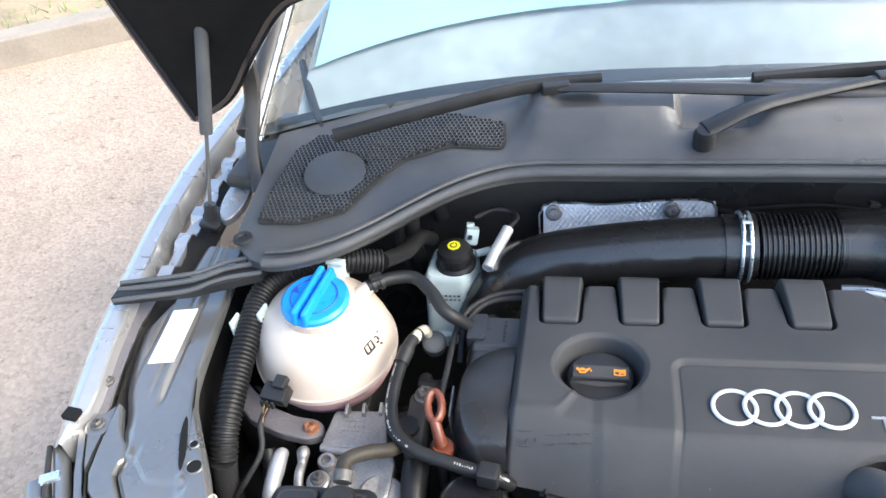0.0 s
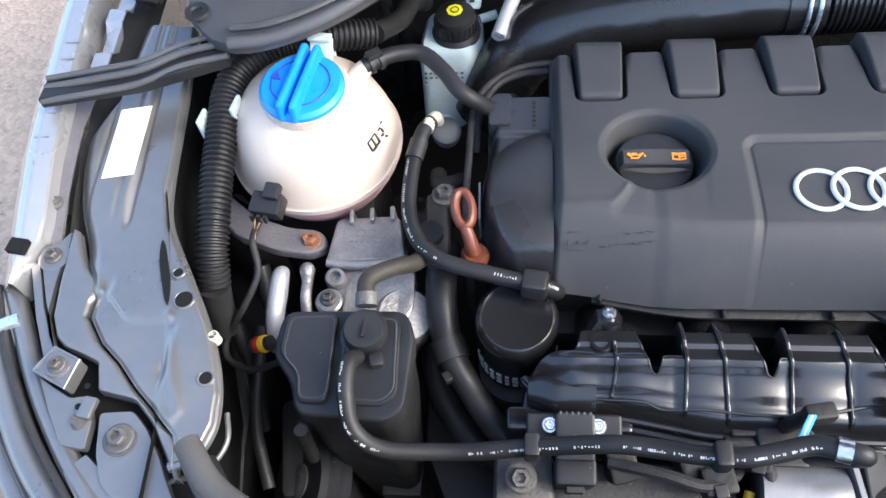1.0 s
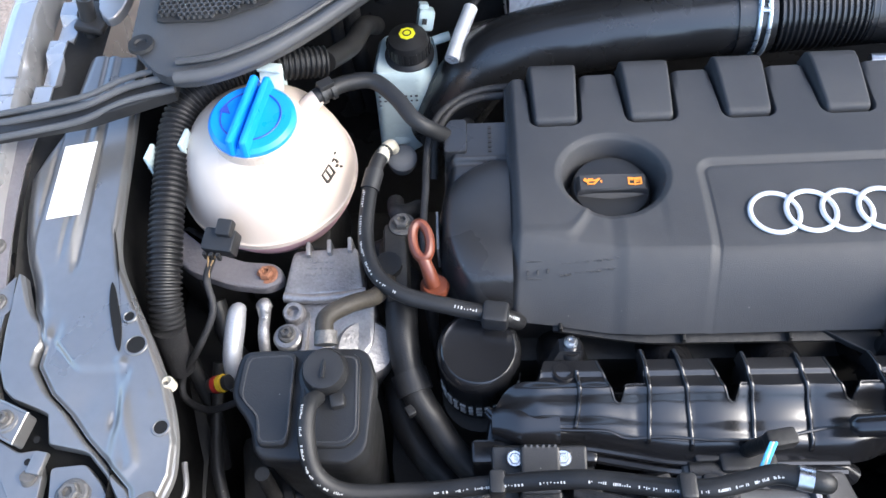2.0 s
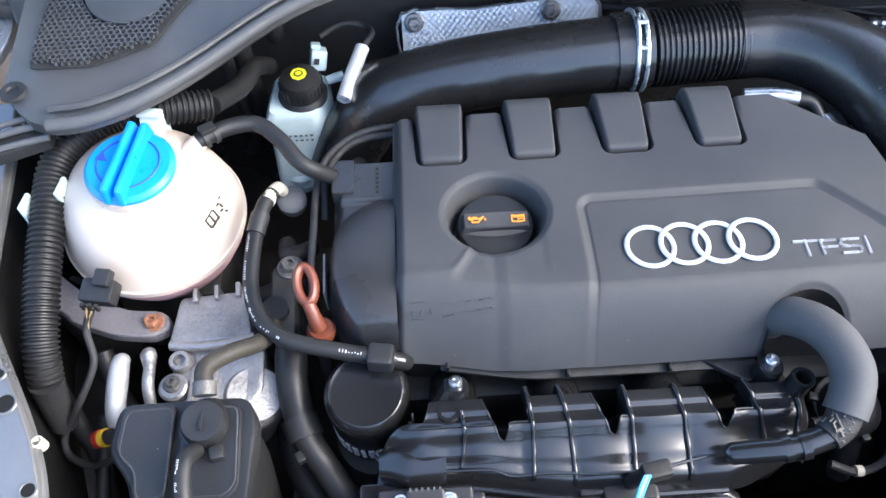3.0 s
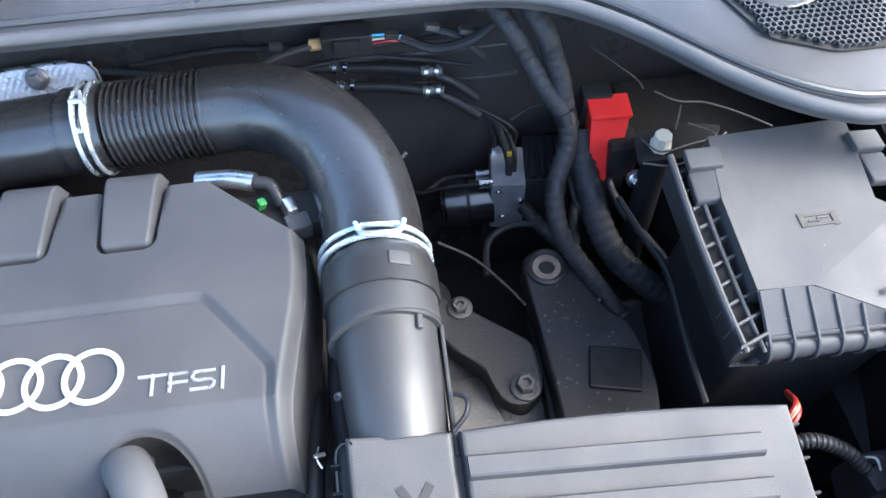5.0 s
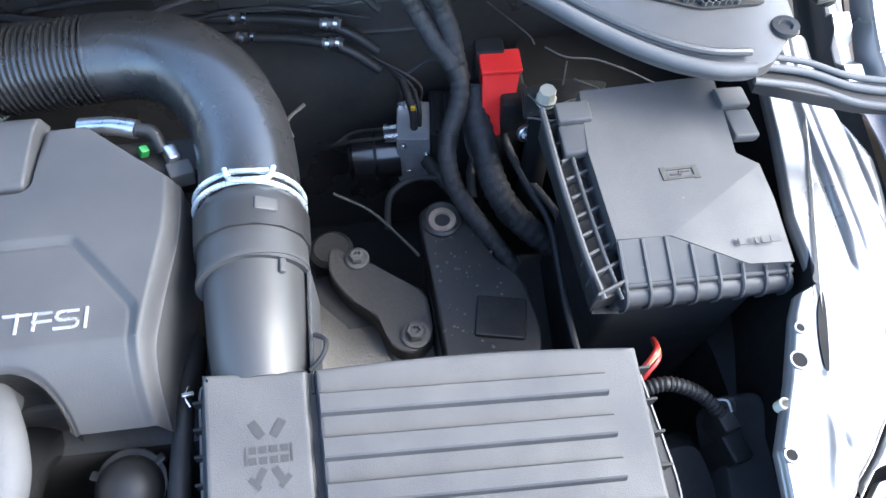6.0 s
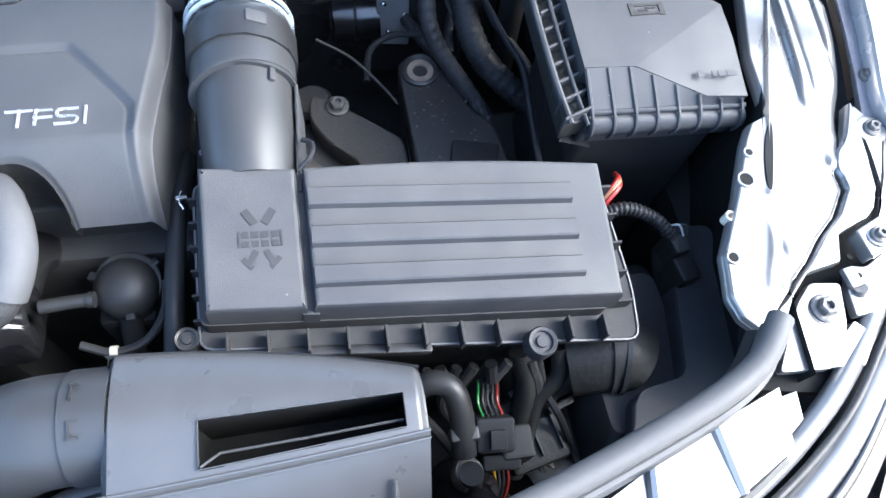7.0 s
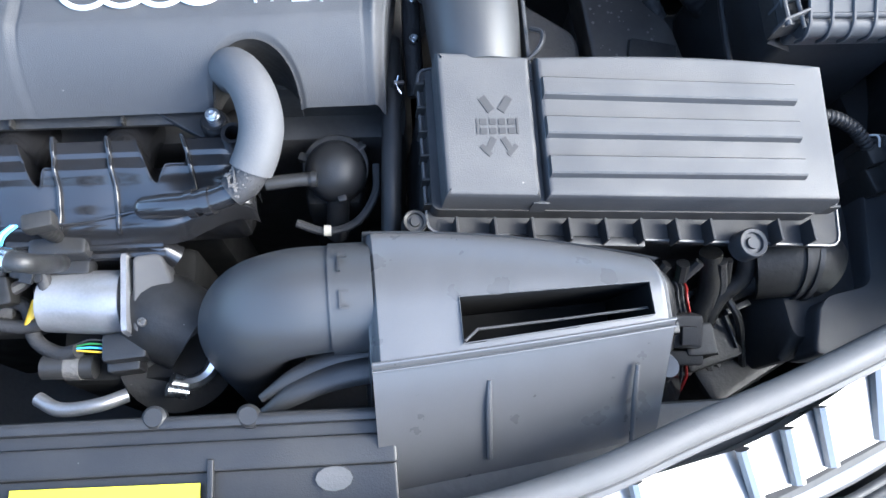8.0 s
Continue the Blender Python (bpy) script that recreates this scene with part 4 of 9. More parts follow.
def hood_s(u, v):
    """How far up from the hinge line: the rear edge bows away from the screen between its corners."""
    d = abs(2 * u - 1)
    s0 = 0.20 * step01(1.0, 0.70, d)
    return s0 + (0.93 - s0) * v


part("outer_skin", sheet(48, 24, lambda u, v: tuple(bonnet_at(hood_x(u, hood_s(u, v)), hood_s(u, v), 0.016))), "paint", bonnet)
part("inner_skin", sheet(48, 40, lambda u, v: tuple(bonnet_at(hood_x(u, hood_s(u, v)), hood_s(u, v), 0.006 - 0.018 * step01(0.04, 0.10, min(u, 1 - u)) * step01(0.03, 0.09, min(v, 1 - v)) + 0.006 * math.sin(u * 30) * math.sin(v * 22)))), "shadeblack", bonnet, "black pressed underside")
rim = [bonnet_at(hood_x(u, hood_s(u, v)), hood_s(u, v), 0.010) for u, v in [(0, k / 6) for k in range(7)] + [(k / 8, 1) for k in range(1, 8)] + [(1, 1 - k / 6) for k in range(7)] + [(1 - k / 24, 0) for k in range(1, 25)]]
part("folded_rim", tube(rim, 0.007, 8), "gloss", bonnet)
for side in (0, 1):
    strut = thing("gas_strut", (mx(-0.476) if side else -0.476, 0.707, 0.84), "gas strut with dark cylinder and thin steel rod", "gas strut", "gas struts")
    p0, p1 = Vector((-0.474, 0.707, 0.838)), Vector((-0.411, 0.781, 1.185))
    f = lambda t: tuple(p0 + (p1 - p0) * t)
    for nm, a, b, r, mt in (("rod", 0.02, 0.45, 0.0024, "dullalu"), ("cylinder", 0.33, 0.98, 0.0080, "greyrubber"), ("lower_socket", -0.05, 0.06, 0.008, "plastic"), ("upper_socket", 0.95, 1.05, 0.009, "plastic")):
        bm = tube([f(a), f((a + b) / 2), f(b)], r, 14, raw=True)
        part(nm, flip(bm) if side else bm, mt, strut)
    bm = tube([(-0.415, 0.745, 0.855), (-0.425, 0.780, 0.90), (-0.420, 0.815, 0.97), (-0.410, 0.800, 1.06)], [0.010, 0.009, 0.011, 0.014], 8, flat=0.6)
    part("hinge", flip(bm) if side else bm, "black", bonnet, "black bonnet hinge arm")
    bm = box((-0.470, 0.712, 0.834), (0.030, 0.040, 0.010), rot(0, 8, -8), 0.004)
    part("hinge_plate", flip(bm) if side else bm, "black", car)
    bm = box((-0.425, 0.83, 0.860), (0.07, 0.16, 0.02), rot(0, 4, -4), 0.008)
    part("hinge_tray", flip(bm) if side else bm, "black", car)
    bm = prism([(-0.451 + 0.017 * math.cos(k * 0.3927) , 0.745 + 0.045 * math.sin(k * 0.3927)) for k in range(16)], 0.836, 0.846, 0.003, lambda x, y: 0.10 * (y - 0.74))
    part("hinge_base", flip(bm) if side else bm, "wingpaint", car, "bright rounded hinge base")

# ---- engine ----
engine = thing("engine_block", (0.16, 0.50, 0.30), "grimy dark engine block below the cover", "engine")
part("block", box((0.155, 0.50, 0.50), (0.47, 0.22, 0.40), None, 0.02), "dark", engine)
part("cylinder_head", box((0.155, 0.525, 0.715), (0.44, 0.22, 0.06), None, 0.012), "dark", engine)
part("gearbox", lathe((0.40, 0.50, 0.47), [(0.10, 0.0), (0.135, 0.02), (0.135, 0.05), (0.11, 0.09), (0.10, 0.22), (0.05, 0.25)], (1, 0, 0), 32), "dullalu", engine, "dull cast gearbox housing")

# engine cover as one moulded skin
COVER_B = 0.646


def cover_front(x):
    return 0.386 + 0.016 * step01(0.06, -0.065, x)


def cover_left(y):
    return -0.064 - 0.004 * step01(0.47, 0.40, y)


def cover_right(y):
    if y > 0.577:
        return 0.376 - (y - 0.577) * 1.15
    return 0.376 + 0.005 * min(1, (0.577 - y) / 0.06) - 0.014 * step01(0.56, 0.40, y)


TABS = (-0.0185, 0.0670, 0.1525, 0.2380)
TAB_F, TAB_B = 0.5785, 0.650
WELL = (0.0245, 0.5135)


def tab_half(y):
    return 0.0190 + (y - TAB_F) / (TAB_B - TAB_F) * 0.0030


def cover_base(x, y):
    """The cover's crowned top, which rises a little towards the gearbox side."""
    return 0.8045 + 0.025 * (x + 0.02) + 0.0125 * step01(0.615, 0.47, y)


def panel_edge(x, y):
    """How far inside the sunk badge panel a place lies; its right corners are well rounded."""
    a, b, c = x - (0.0990 - 0.004 * step01(0.45, 0.40, y)), 0.5205 - y, 0.3545 - x
    edge = min(a, b, c)
    if a < 0.011 and b < 0.011:
        edge = 0.011 - math.hypot(0.011 - a, 0.011 - b)
    diag = ((0.3365 - x) * 0.046 + (0.4797 - y) * 0.038) / 0.0597
    if x > 0.22:
        edge = -0.0016 * math.log(sum(math.exp(-max(-0.05, min(0.05, d)) / 0.0016) for d in (b, c, diag)))
    return edge
def cover_z(x, y):
    l, r = cover_left(y), cover_right(y)
    z = cover_base(x, y)
    z -= 0.012 * step01(0.012, 0.0, x - l) ** 2
    z -= 0.018 * step01(0.010, 0.0, r - x) ** 1.8
    z -= 0.020 * step01(0.010, 0.0, COVER_B - y) ** 1.5
    d = y - cover_front(x)
    if d < 0.050:
        z -= 0.056 * ((0.050 - d) / 0.050) ** 1.6
    e = panel_edge(x, y)
    fade = 0.30 + 0.70 * step01(0.400, 0.450, y)
    z -= 0.0034 * fade * step01(-0.0065, 0.0008, e)
    z -= 0.0008 * fade * step01(0.0022, 0.0, abs(e - 0.0018))
    # soft step at the lower left, which runs up into the well
    yc = 0.446 + 0.046 * step01(-0.020, 0.020, x)
    z -= 0.0020 * step01(0.009, -0.009, y - yc) * step01(0.030, 0.016, x)
    z += 0.0008 * step01(0.008, 0.0, abs(y - yc - 0.008)) * step01(0.022, 0.008, x)
    z -= 0.0007 * step01(0.010, 0.020, x) * step01(0.066, 0.058, x) * step01(0.500, 0.485, y) * step01(0.430, 0.465, y)
    # round well of the oil cap
    d = math.hypot(x - WELL[0], y - WELL[1])
    z -= 0.003 * step01(0.050, 0.043, d)
    z -= 0.036 * step01(0.0445, 0.0355, d)
    # narrow gap round each raised tab
    for tx in TABS:
        if abs(x - tx) < 0.04 and y > 0.565:
            ex, ey = abs(x - tx) - tab_half(y) + 0.006, TAB_F + 0.006 - y
            e = (math.hypot(ex, ey) - 0.006 if ex > 0 and ey > 0 else max(ex, ey) - 0.006) - 0.0034
            z -= 0.0125 * step01(0.0012, -0.0006, e)
            z -= 0.006 * step01(0.010, 0.0, abs(x - tx) - tab_half(y)) * step01(0.60, 0.645, y)
    d = math.hypot(x - 0.2675, (y - 0.388) * 1.02)
    z -= 0.003 * step01(0.038, 0.034, d)
    return z


def cover_point(u, v):
    x = -0.064 + 0.44 * u
    f = cover_front(x)
    y = f + (COVER_B - f) * v
    l, r = cover_left(y), cover_right(y)
    x = l + (r - l) * u
    return (x, y, cover_z(x, y))


cover = thing("engine_cover", (0.155, 0.52, 0.745), "matt dark grey plastic engine cover with a silver ring badge", "engine cover")
cbm = sheet(500, 270, cover_point)
gone = [f for f in cbm.faces if math.hypot(f.calc_center_median().x - 0.2675, (f.calc_center_median().y - 0.388) * 1.02) < 0.0325]
bmesh.ops.delete(cbm, geom=gone, context="FACES")
part("shell", cbm, "cover", cover, angle=60)
arch = [(0.2675 - 0.0334 * math.cos(math.pi * k / 32), 0.386 + 0.0334 * math.sin(math.pi * k / 32)) for k in range(33)]
# dimmed black carries the shade inside the notch and under the front flange
part("notch_wall", loft([[(x, y, cover_z(x, max(0.389, y) + 0.003) + 0.0012) for x, y in arch], [(x, y, 0.752) for x, y in arch]], False, False, False), "dimblack", cover)
part("left_skirt", loft([[cover_point(0, v / 30) for v in range(31)], [(cover_point(0, v / 30)[0], cover_point(0, v / 30)[1], 0.752) for v in range(31)]], False, False, False), "cover", cover)
part("right_skirt", loft([[cover_point(1, v / 30) for v in range(31)], [(cover_point(1, v / 30)[0] + 0.002, cover_point(1, v / 30)[1], 0.735) for v in range(31)]], False, False, False), "cover", cover)
part("back_skirt", loft([[cover_point(u / 40, 1) for u in range(41)], [(cover_point(u / 40, 1)[0], 0.648, 0.752) for u in range(41)]], False, False, False), "cover", cover)
part("front_flange", sheet(60, 2, lambda u, v: (-0.030 + 0.252 * u, cover_front(-0.030 + 0.252 * u) + 0.006 - 0.009 * v, 0.7560 - 0.003 * v), 0.003), "dimblack", cover)
for x in (-0.024, 0.075, 0.160):
    part("flange_web", box((x, cover_front(x) - 0.001, 0.757), (0.003, 0.007, 0.008), None, 0.001), "dimblack", cover)
part("right_lug", prism([(0.185, 0.392), (0.232, 0.390), (0.238, 0.372), (0.222, 0.368), (0.205, 0.378)], 0.752, 0.758, 0.002), "plastic", cover)
for tx in TABS:
    rings = []
    for y, lift in ((TAB_F - 0.0008, -0.0105), (TAB_F, -0.0020), (TAB_F + 0.0010, 0.0008), (TAB_F + 0.0024, 0.0021), (TAB_F + 0.0040, 0.0030), (TAB_F + 0.0065, 0.0040), (0.600, 0.0062), (0.620, 0.0078), (0.636, 0.0080), (0.6455, 0.0062), (0.651, 0.0015), (0.6535, -0.010), (0.654, -0.030)):
        w, z = tab_half(y), cover_base(tx, min(y, 0.60)) + lift
        w -= 0.006 - math.sqrt(max(0.0, 0.006 ** 2 - max(0.0, TAB_F + 0.0048 - y) ** 2))
        lo = min(z - 0.003, cover_base(tx, y) - 0.013)
        rings.append([(tx - w - 0.0016, y, lo), (tx - w, y, z - 0.0024), (tx - w + 0.0008, y, z - 0.0007), (tx - w + 0.0030, y, z), (tx + w - 0.0030, y, z), (tx + w - 0.0008, y, z - 0.0007), (tx + w, y, z - 0.0024), (tx + w + 0.0016, y, lo)])
    part("tab", loft(rings), "cover", cover, angle=50)
# oil filler cap in its well
cap = thing("oil_filler_cap", (0.0255, 0.5135, 0.776), "black oil filler cap with orange symbols in a round well", "oil cap")
part("disc", lathe((0.0255, 0.5135, 0.768), [(0.0355, 0), (0.0345, 0.018), (0.0340, 0.0245), (0.0325, 0.0268), (0.0290, 0.0275), (0.010, 0.0270), (0.003, 0.0270)], (0, 0, 1), 48), "plastic", cap)
rings = []
for k in range(25):
    t = k / 24 * 2 - 1
    x = 0.0255 + 0.0300 * t
    cut = 0.0075 * (1 - t * t)                        # the grip's sides are scooped towards its middle
    top = 0.8035 - 0.0012 * t * t - 0.003 * step01(0.93, 1.0, abs(t))
    rings.append([(x, 0.5040 - 0.010 * (1 - t * t), 0.7935), (x, 0.5042 + 0.2 * cut, 0.7965), (x, 0.5046, top - 0.0015), (x, 0.5056, top), (x, 0.5205, top), (x, 0.5215, top - 0.0015), (x, 0.5220 - 0.2 * cut, 0.7965), (x, 0.5225 + 0.010 * (1 - t * t), 0.7935)])
part("grip", loft(rings), "box", cap, angle=40)


def strokes(lines, c, k, w, z):
    """Thin bars along lines of (x, y), k metres to the unit."""
    bm, n = bmesh.new(), 0
    for line in lines:
        for (x0, y0), (x1, y1) in zip(line, line[1:]):
            a, b = Vector((c[0] + x0 * k, c[1] + y0 * k, z)), Vector((c[0] + x1 * k, c[1] + y1 * k, z))
            d = b - a
            n += 1
            add_box(bm, (a + b) / 2 + Vector((0, 0, 0.00004 * (n % 9))), (d.length + w * 0.9, w, 0.0006), rot(0, 0, math.degrees(math.atan2(d.y, d.x))))
    return bm


def mitred(line, w, z0, z1, bm):
    """A raised stroke of the width w along a line of (x, y), its edges bevelled, its corners mitred."""
    p = [Vector(q) for q in line]
    rings = []
    for i, c in enumerate(p):
        u = (c - p[i - 1]).normalized() if i else (p[1] - c).normalized()
        v = (p[i + 1] - c).normalized() if i < len(p) - 1 else u
        n = (Vector((-u.y, u.x)) + Vector((-v.y, v.x))).normalized()
        n *= w / 2 / max(0.5, n.dot(Vector((-u.y, u.x))))
        end = u * (-w / 2 if i == 0 else (w / 2 if i == len(p) - 1 else 0))
        if len(p) > 2 and i in (0, len(p) - 1):
            end = Vector((0, 0))
        rings.append([(*(c + end + n * k), z) for k, z in ((1, z0), (1, z0 + (z1 - z0) * 0.55), (0.55, z1), (-0.55, z1), (-1, z0 + (z1 - z0) * 0.55), (-1, z0))])
    return loft(rings, bm=bm)


GZ = 0.8036
part("oil_can_symbol", strokes([[(-6, 2), (-5, 3.5), (-3, 1.5), (0, 1.5), (3, 1.5), (6.5, 3.2)], [(-3, 1.5), (-3, -2), (2, -2), (6.5, 3.2)], [(-0.5, 1.5), (-0.5, 3), (-2, 3), (1, 3)], [(8, 1.2), (8, 0.2)], [(-6, 2), (-4.5, 0.8), (-3, 1.0)]], (0.0075, 0.5122), 0.00105, 0.0013, GZ), "amber", cap, "orange oil can symbol", smooth=False)
part("book_symbol", strokes([[(-5, 3), (-5, -3), (0, -3.8), (5, -3), (5, 3), (0, 2.4), (-5, 3)], [(0, 2.4), (0, -3.8)], [(1.4, 1.2), (3.6, 1.6)], [(1.4, -0.6), (3.6, -0.2)], [(-3.6, 1.6), (-1.6, 1.2)]], (0.0445, 0.5125), 0.00105, 0.0012, GZ), "amber", cap, "orange handbook symbol", smooth=False)
# badge and letters
BZ = 0.8199
for i in range(4):
    cx = 0.1476 + i * 0.0280
    pts = [(cx + 0.0193 * math.cos(a), 0.4652 + 0.0193 * math.sin(a), BZ + 0.025 * (cx - 0.19) + (0.0008 if i % 2 else 0.0)) for a in (2 * math.pi * k / 64 for k in range(65))]
    part("badge_ring", tube(pts, 0.0022, 12, raw=True, flat=0.8), "chrome", cover, "silver badge ring")
LETTERS = {"T": [[(-5.6, 4.2), (5.6, 4.2)], [(0, 4.2), (0, -4.6)]], "F": [[(-4.2, -4.6), (-4.2, 4.2), (4.6, 4.2)], [(-4.2, 0.0), (3.8, 0.0)]],
           "S": [[(4.6, 4.2), (-2.6, 4.2), (-3.8, 3.7), (-4.3, 2.5), (-4.2, 1.3), (-3.4, 0.3), (-2.2, 0.0), (2.2, 0.0), (3.5, -0.4), (4.2, -1.4), (4.2, -2.7), (3.6, -3.8), (2.4, -4.2), (-4.8, -4.2)]], "I": [[(0, 4.6), (0, -4.6)]]}
for ch, x, kx in (("T", 0.2735, 0.00158), ("F", 0.2918, 0.00142), ("S", 0.3090, 0.00180), ("I", 0.3225, 0.00128)):
    bm = bmesh.new()
    for k, line in enumerate(LETTERS[ch]):
        mitred([(x + p * kx, 0.4535 - 0.02 * (x - 0.294) + q * 0.00155) for p, q in line], 0.0026, BZ - 0.0030 + 0.025 * (x - 0.19), BZ + 0.0002 + 0.00006 * k + 0.025 * (x - 0.19), bm)
    part("letter", bm, "letter", cover, "dull silver raised letter", smooth=False)
# moulded caution note, unreadable
bm = bmesh.new()
random.seed(31)
for k in range(2):
    x = -0.0255
    while x < 0.022 - 0.004 * k:
        w = random.uniform(0.0016, 0.0036)
        y = 0.4300 - k * 0.0062
        add_box(bm, (x + w / 2, y, cover_z(x + w / 2, y) - 0.0001), (w, random.choice((0.0010, 0.0034)), 0.0007))
        x += w + random.choice((0.0010, 0.0010, 0.0030))
part("moulded_note", bm, "cover", cover, "faint moulded note", smooth=False)
bm = bmesh.new()
for dx, sx, dy, sy in ((-0.008, 0.0012, 0, 0.010), (0.008, 0.0012, 0, 0.010), (0, 0.0012, 0, 0.010), (0, 0.017, 0.005, 0.0012), (0, 0.017, -0.005, 0.0012)):
    add_box(bm, (-0.043 + dx, 0.428 + dy, cover_z(-0.043 + dx, 0.428 + dy) - 0.0001), (sx, sy, 0.0007))
part("moulded_book", bm, "cover", cover, smooth=False)
# timing belt cover beside it
belt = thing("timing_belt_cover", (-0.095, 0.51, 0.60), "black plastic timing belt cover with rounded shoulders", "belt cover")


def belt_left(y):
    return -0.1215 - 0.0045 * step01(0.545, 0.50, y) + 0.034 * max(0.0, (0.478 - y) / 0.076) ** 2


def belt_z(x, y):
    l = belt_left(y)
    z = 0.786 + 0.006 * step01(0.548, 0.554, y)
    d = ((y - 0.478) / 0.074) ** 2 + ((x + 0.066) / 0.062) ** 2
    if d < 1:
        z += 0.021 * math.sqrt(1 - d)
    z -= 0.0014 * step01(0.0015, 0.0, abs(y - 0.5505))
    z -= 0.050 * step01(0.022, 0.0, y - 0.402) ** 1.4 + 0.026 * step01(0.013, 0.0, x - l) ** 1.8 + 0.02 * step01(0.006, 0.0, 0.600 - y)
    return z


part("shell", sheet(60, 130, lambda u, v: (belt_left(0.402 + 0.198 * v) * (1 - u) - 0.063 * u, 0.402 + 0.198 * v, belt_z(belt_left(0.402 + 0.198 * v) * (1 - u) - 0.063 * u, 0.402 + 0.198 * v)), 0.11), "belt", belt, angle=50)
part("rear_step", prism(rounded([(-0.121, 0.558), (-0.100, 0.558), (-0.100, 0.598), (-0.116, 0.598), (-0.121, 0.590)], 0.003, 2), 0.780, 0.7945, 0.002), "belt", belt)
bm = bmesh.new()
for k in range(6):
    add_box(bm, (-0.079, 0.560 + k * 0.0055, 0.7925), (0.0030, 0.0030, 0.0010))
part("moulded_code", bm, "mark", belt, smooth=False)
part("metal_edge", box((-0.1265, 0.480, 0.768), (0.002, 0.040, 0.03), rot(0, 0, 2), 0.0005), "alu", belt, "pale metal edge plate")
part("lower_cover", box((-0.093, 0.51, 0.57), (0.05, 0.17, 0.24), None, 0.02), "dark", belt)

# dipstick with its ring handle
dip = thing("dipstick", (-0.137, 0.437, 0.60), "orange-brown plastic dipstick ring in its tube", "dipstick")
pts = [(-0.1385 + 0.0072 * math.cos(a) - 0.002 * math.sin(a), 0.4580 + 0.0150 * math.sin(a), 0.8000 + 0.004 * math.sin(a)) for a in (2 * math.pi * k / 32 for k in range(33))]
part("ring", tube(pts, 0.0042, 12, raw=True, flat=1.4), "brown", dip)
part("stem", tube([(-0.1370, 0.4440, 0.7965), (-0.1345, 0.4390, 0.7920), (-0.1320, 0.4340, 0.7850), (-0.1300, 0.4300, 0.7760)], [0.0054, 0.0056, 0.0062, 0.0072], 14), "brown", dip)
part("collar", lathe((-0.1295, 0.4290, 0.764), [(0.0095, 0), (0.0120, 0.003), (0.0125, 0.009), (0.0105, 0.012), (0.007, 0.0125)], (0.1, 0.1, 1), 24), "brown", dip)
part("guide_tube", tube([(-0.136, 0.441, 0.74), (-0.134, 0.430, 0.66), (-0.13, 0.42, 0.52)], 0.006, 10), "black", dip)

# oil filter
filt = thing("oil_filter", (-0.092, 0.388, 0.62), "black spin-on oil filter canister with pale print", "oil filter")
FC = (-0.0925, 0.3885, 0.660)
fax = (0.0, -0.10, 1)
part("canister", lathe(FC, [(0.0335, 0), (0.0350, 0.006), (0.0358, 0.085), (0.0355, 0.092), (0.0338, 0.0975), (0.0300, 0.1000), (0.0270, 0.0990), (0.004, 0.0985)], fax, 40), "gloss", filt)
part("foot", lathe(Vector(FC) - Vector((0, 0, 0.10)), [(0.03, 0), (0.036, 0.02), (0.036, 0.10)], fax, 24), "dark", filt)
random.seed(9)
for j in range(14):
    a = radians(196 + j * 12)
    for k in range(3):
        p = Vector(FC) + Vector((0.0357 * math.cos(a), 0.0357 * math.sin(a) - 0.10 * (0.018 + k * 0.009), 0.018 + k * 0.009))
        part("print_mark", box(p, (0.0012, 0.0052 * random.uniform(0.6, 1.1), 0.0035), rot(0, 0, math.degrees(a)), 0.0), "ink", filt, smooth=False)

# hose across its top with a clip
def hose(name, pts, r, label, material="rubber", group="", category="hose", **kw):
    th = thing(name, pts[-1], label, category, group)
    part("tube", tube(pts, r, **kw), material, th)
    return th


def bars_on(th, pts, r, t0, t1, n, hgt=0.0026, lift=(0, -0.35, 1), material="ink"):
    """Unreadable print along a hose: short pale bars."""
    line = smooth_path(pts, 12)
    k = Vector(lift).normalized()
    bm = bmesh.new()
    random.seed(n)
    for i in range(n * 2):
        f = t0 + (t1 - t0) * i / (n * 2)
        j = min(int(f * (len(line) - 1)), len(line) - 2)
        a, b = line[j], line[j + 1]
        d = (b - a).normalized()
        up = (k - d * k.dot(d)).normalized()
        side = d.cross(up)
        m3 = Matrix((d, side, up)).transposed()
        if i % 11 < 8 and random.random() < 0.85:
            tall = random.choice((1.0, 1.0, 0.45))
            add_box(bm, a + (b - a) * (f * (len(line) - 1) - j) + up * (r + 0.0001) + side * hgt * random.choice((0, 0, 0.25, -0.25)) * (tall < 1), (0.0016 * random.uniform(0.35, 0.8), hgt * tall, 0.0005), m3)
    tagged(part("printing", bm, material, th, "pale printed marks", smooth=False), kind="stuff")


fuel_pts = [(-0.174, 0.562, 0.795), (-0.181, 0.545, 0.797), (-0.187, 0.515, 0.792), (-0.188, 0.470, 0.787), (-0.178, 0.437, 0.785), (-0.155, 0.416, 0.785), (-0.115, 0.405, 0.782), (-0.085, 0.400, 0.778), (-0.068, 0.399, 0.772), (-0.058, 0.402, 0.758)]
fuel = hose("fuel_hose", fuel_pts, 0.0070, "black fuel hose with pale print, clipped at the engine cover", material="rubber")
bars_on(fuel, fuel_pts, 0.0070, 0.16, 0.55, 34, 0.0020, lift=(-0.7, -0.3, 1))
bars_on(fuel, fuel_pts, 0.0070, 0.68, 0.95, 16, 0.0024)
part("white_elbow", tube([(-0.170, 0.580, 0.775), (-0.171, 0.572, 0.790), (-0.175, 0.560, 0.796), (-0.178, 0.551, 0.797)], [0.0055, 0.0058, 0.0062, 0.0072], 14), "whiteplastic", fuel, "white quick-release elbow")
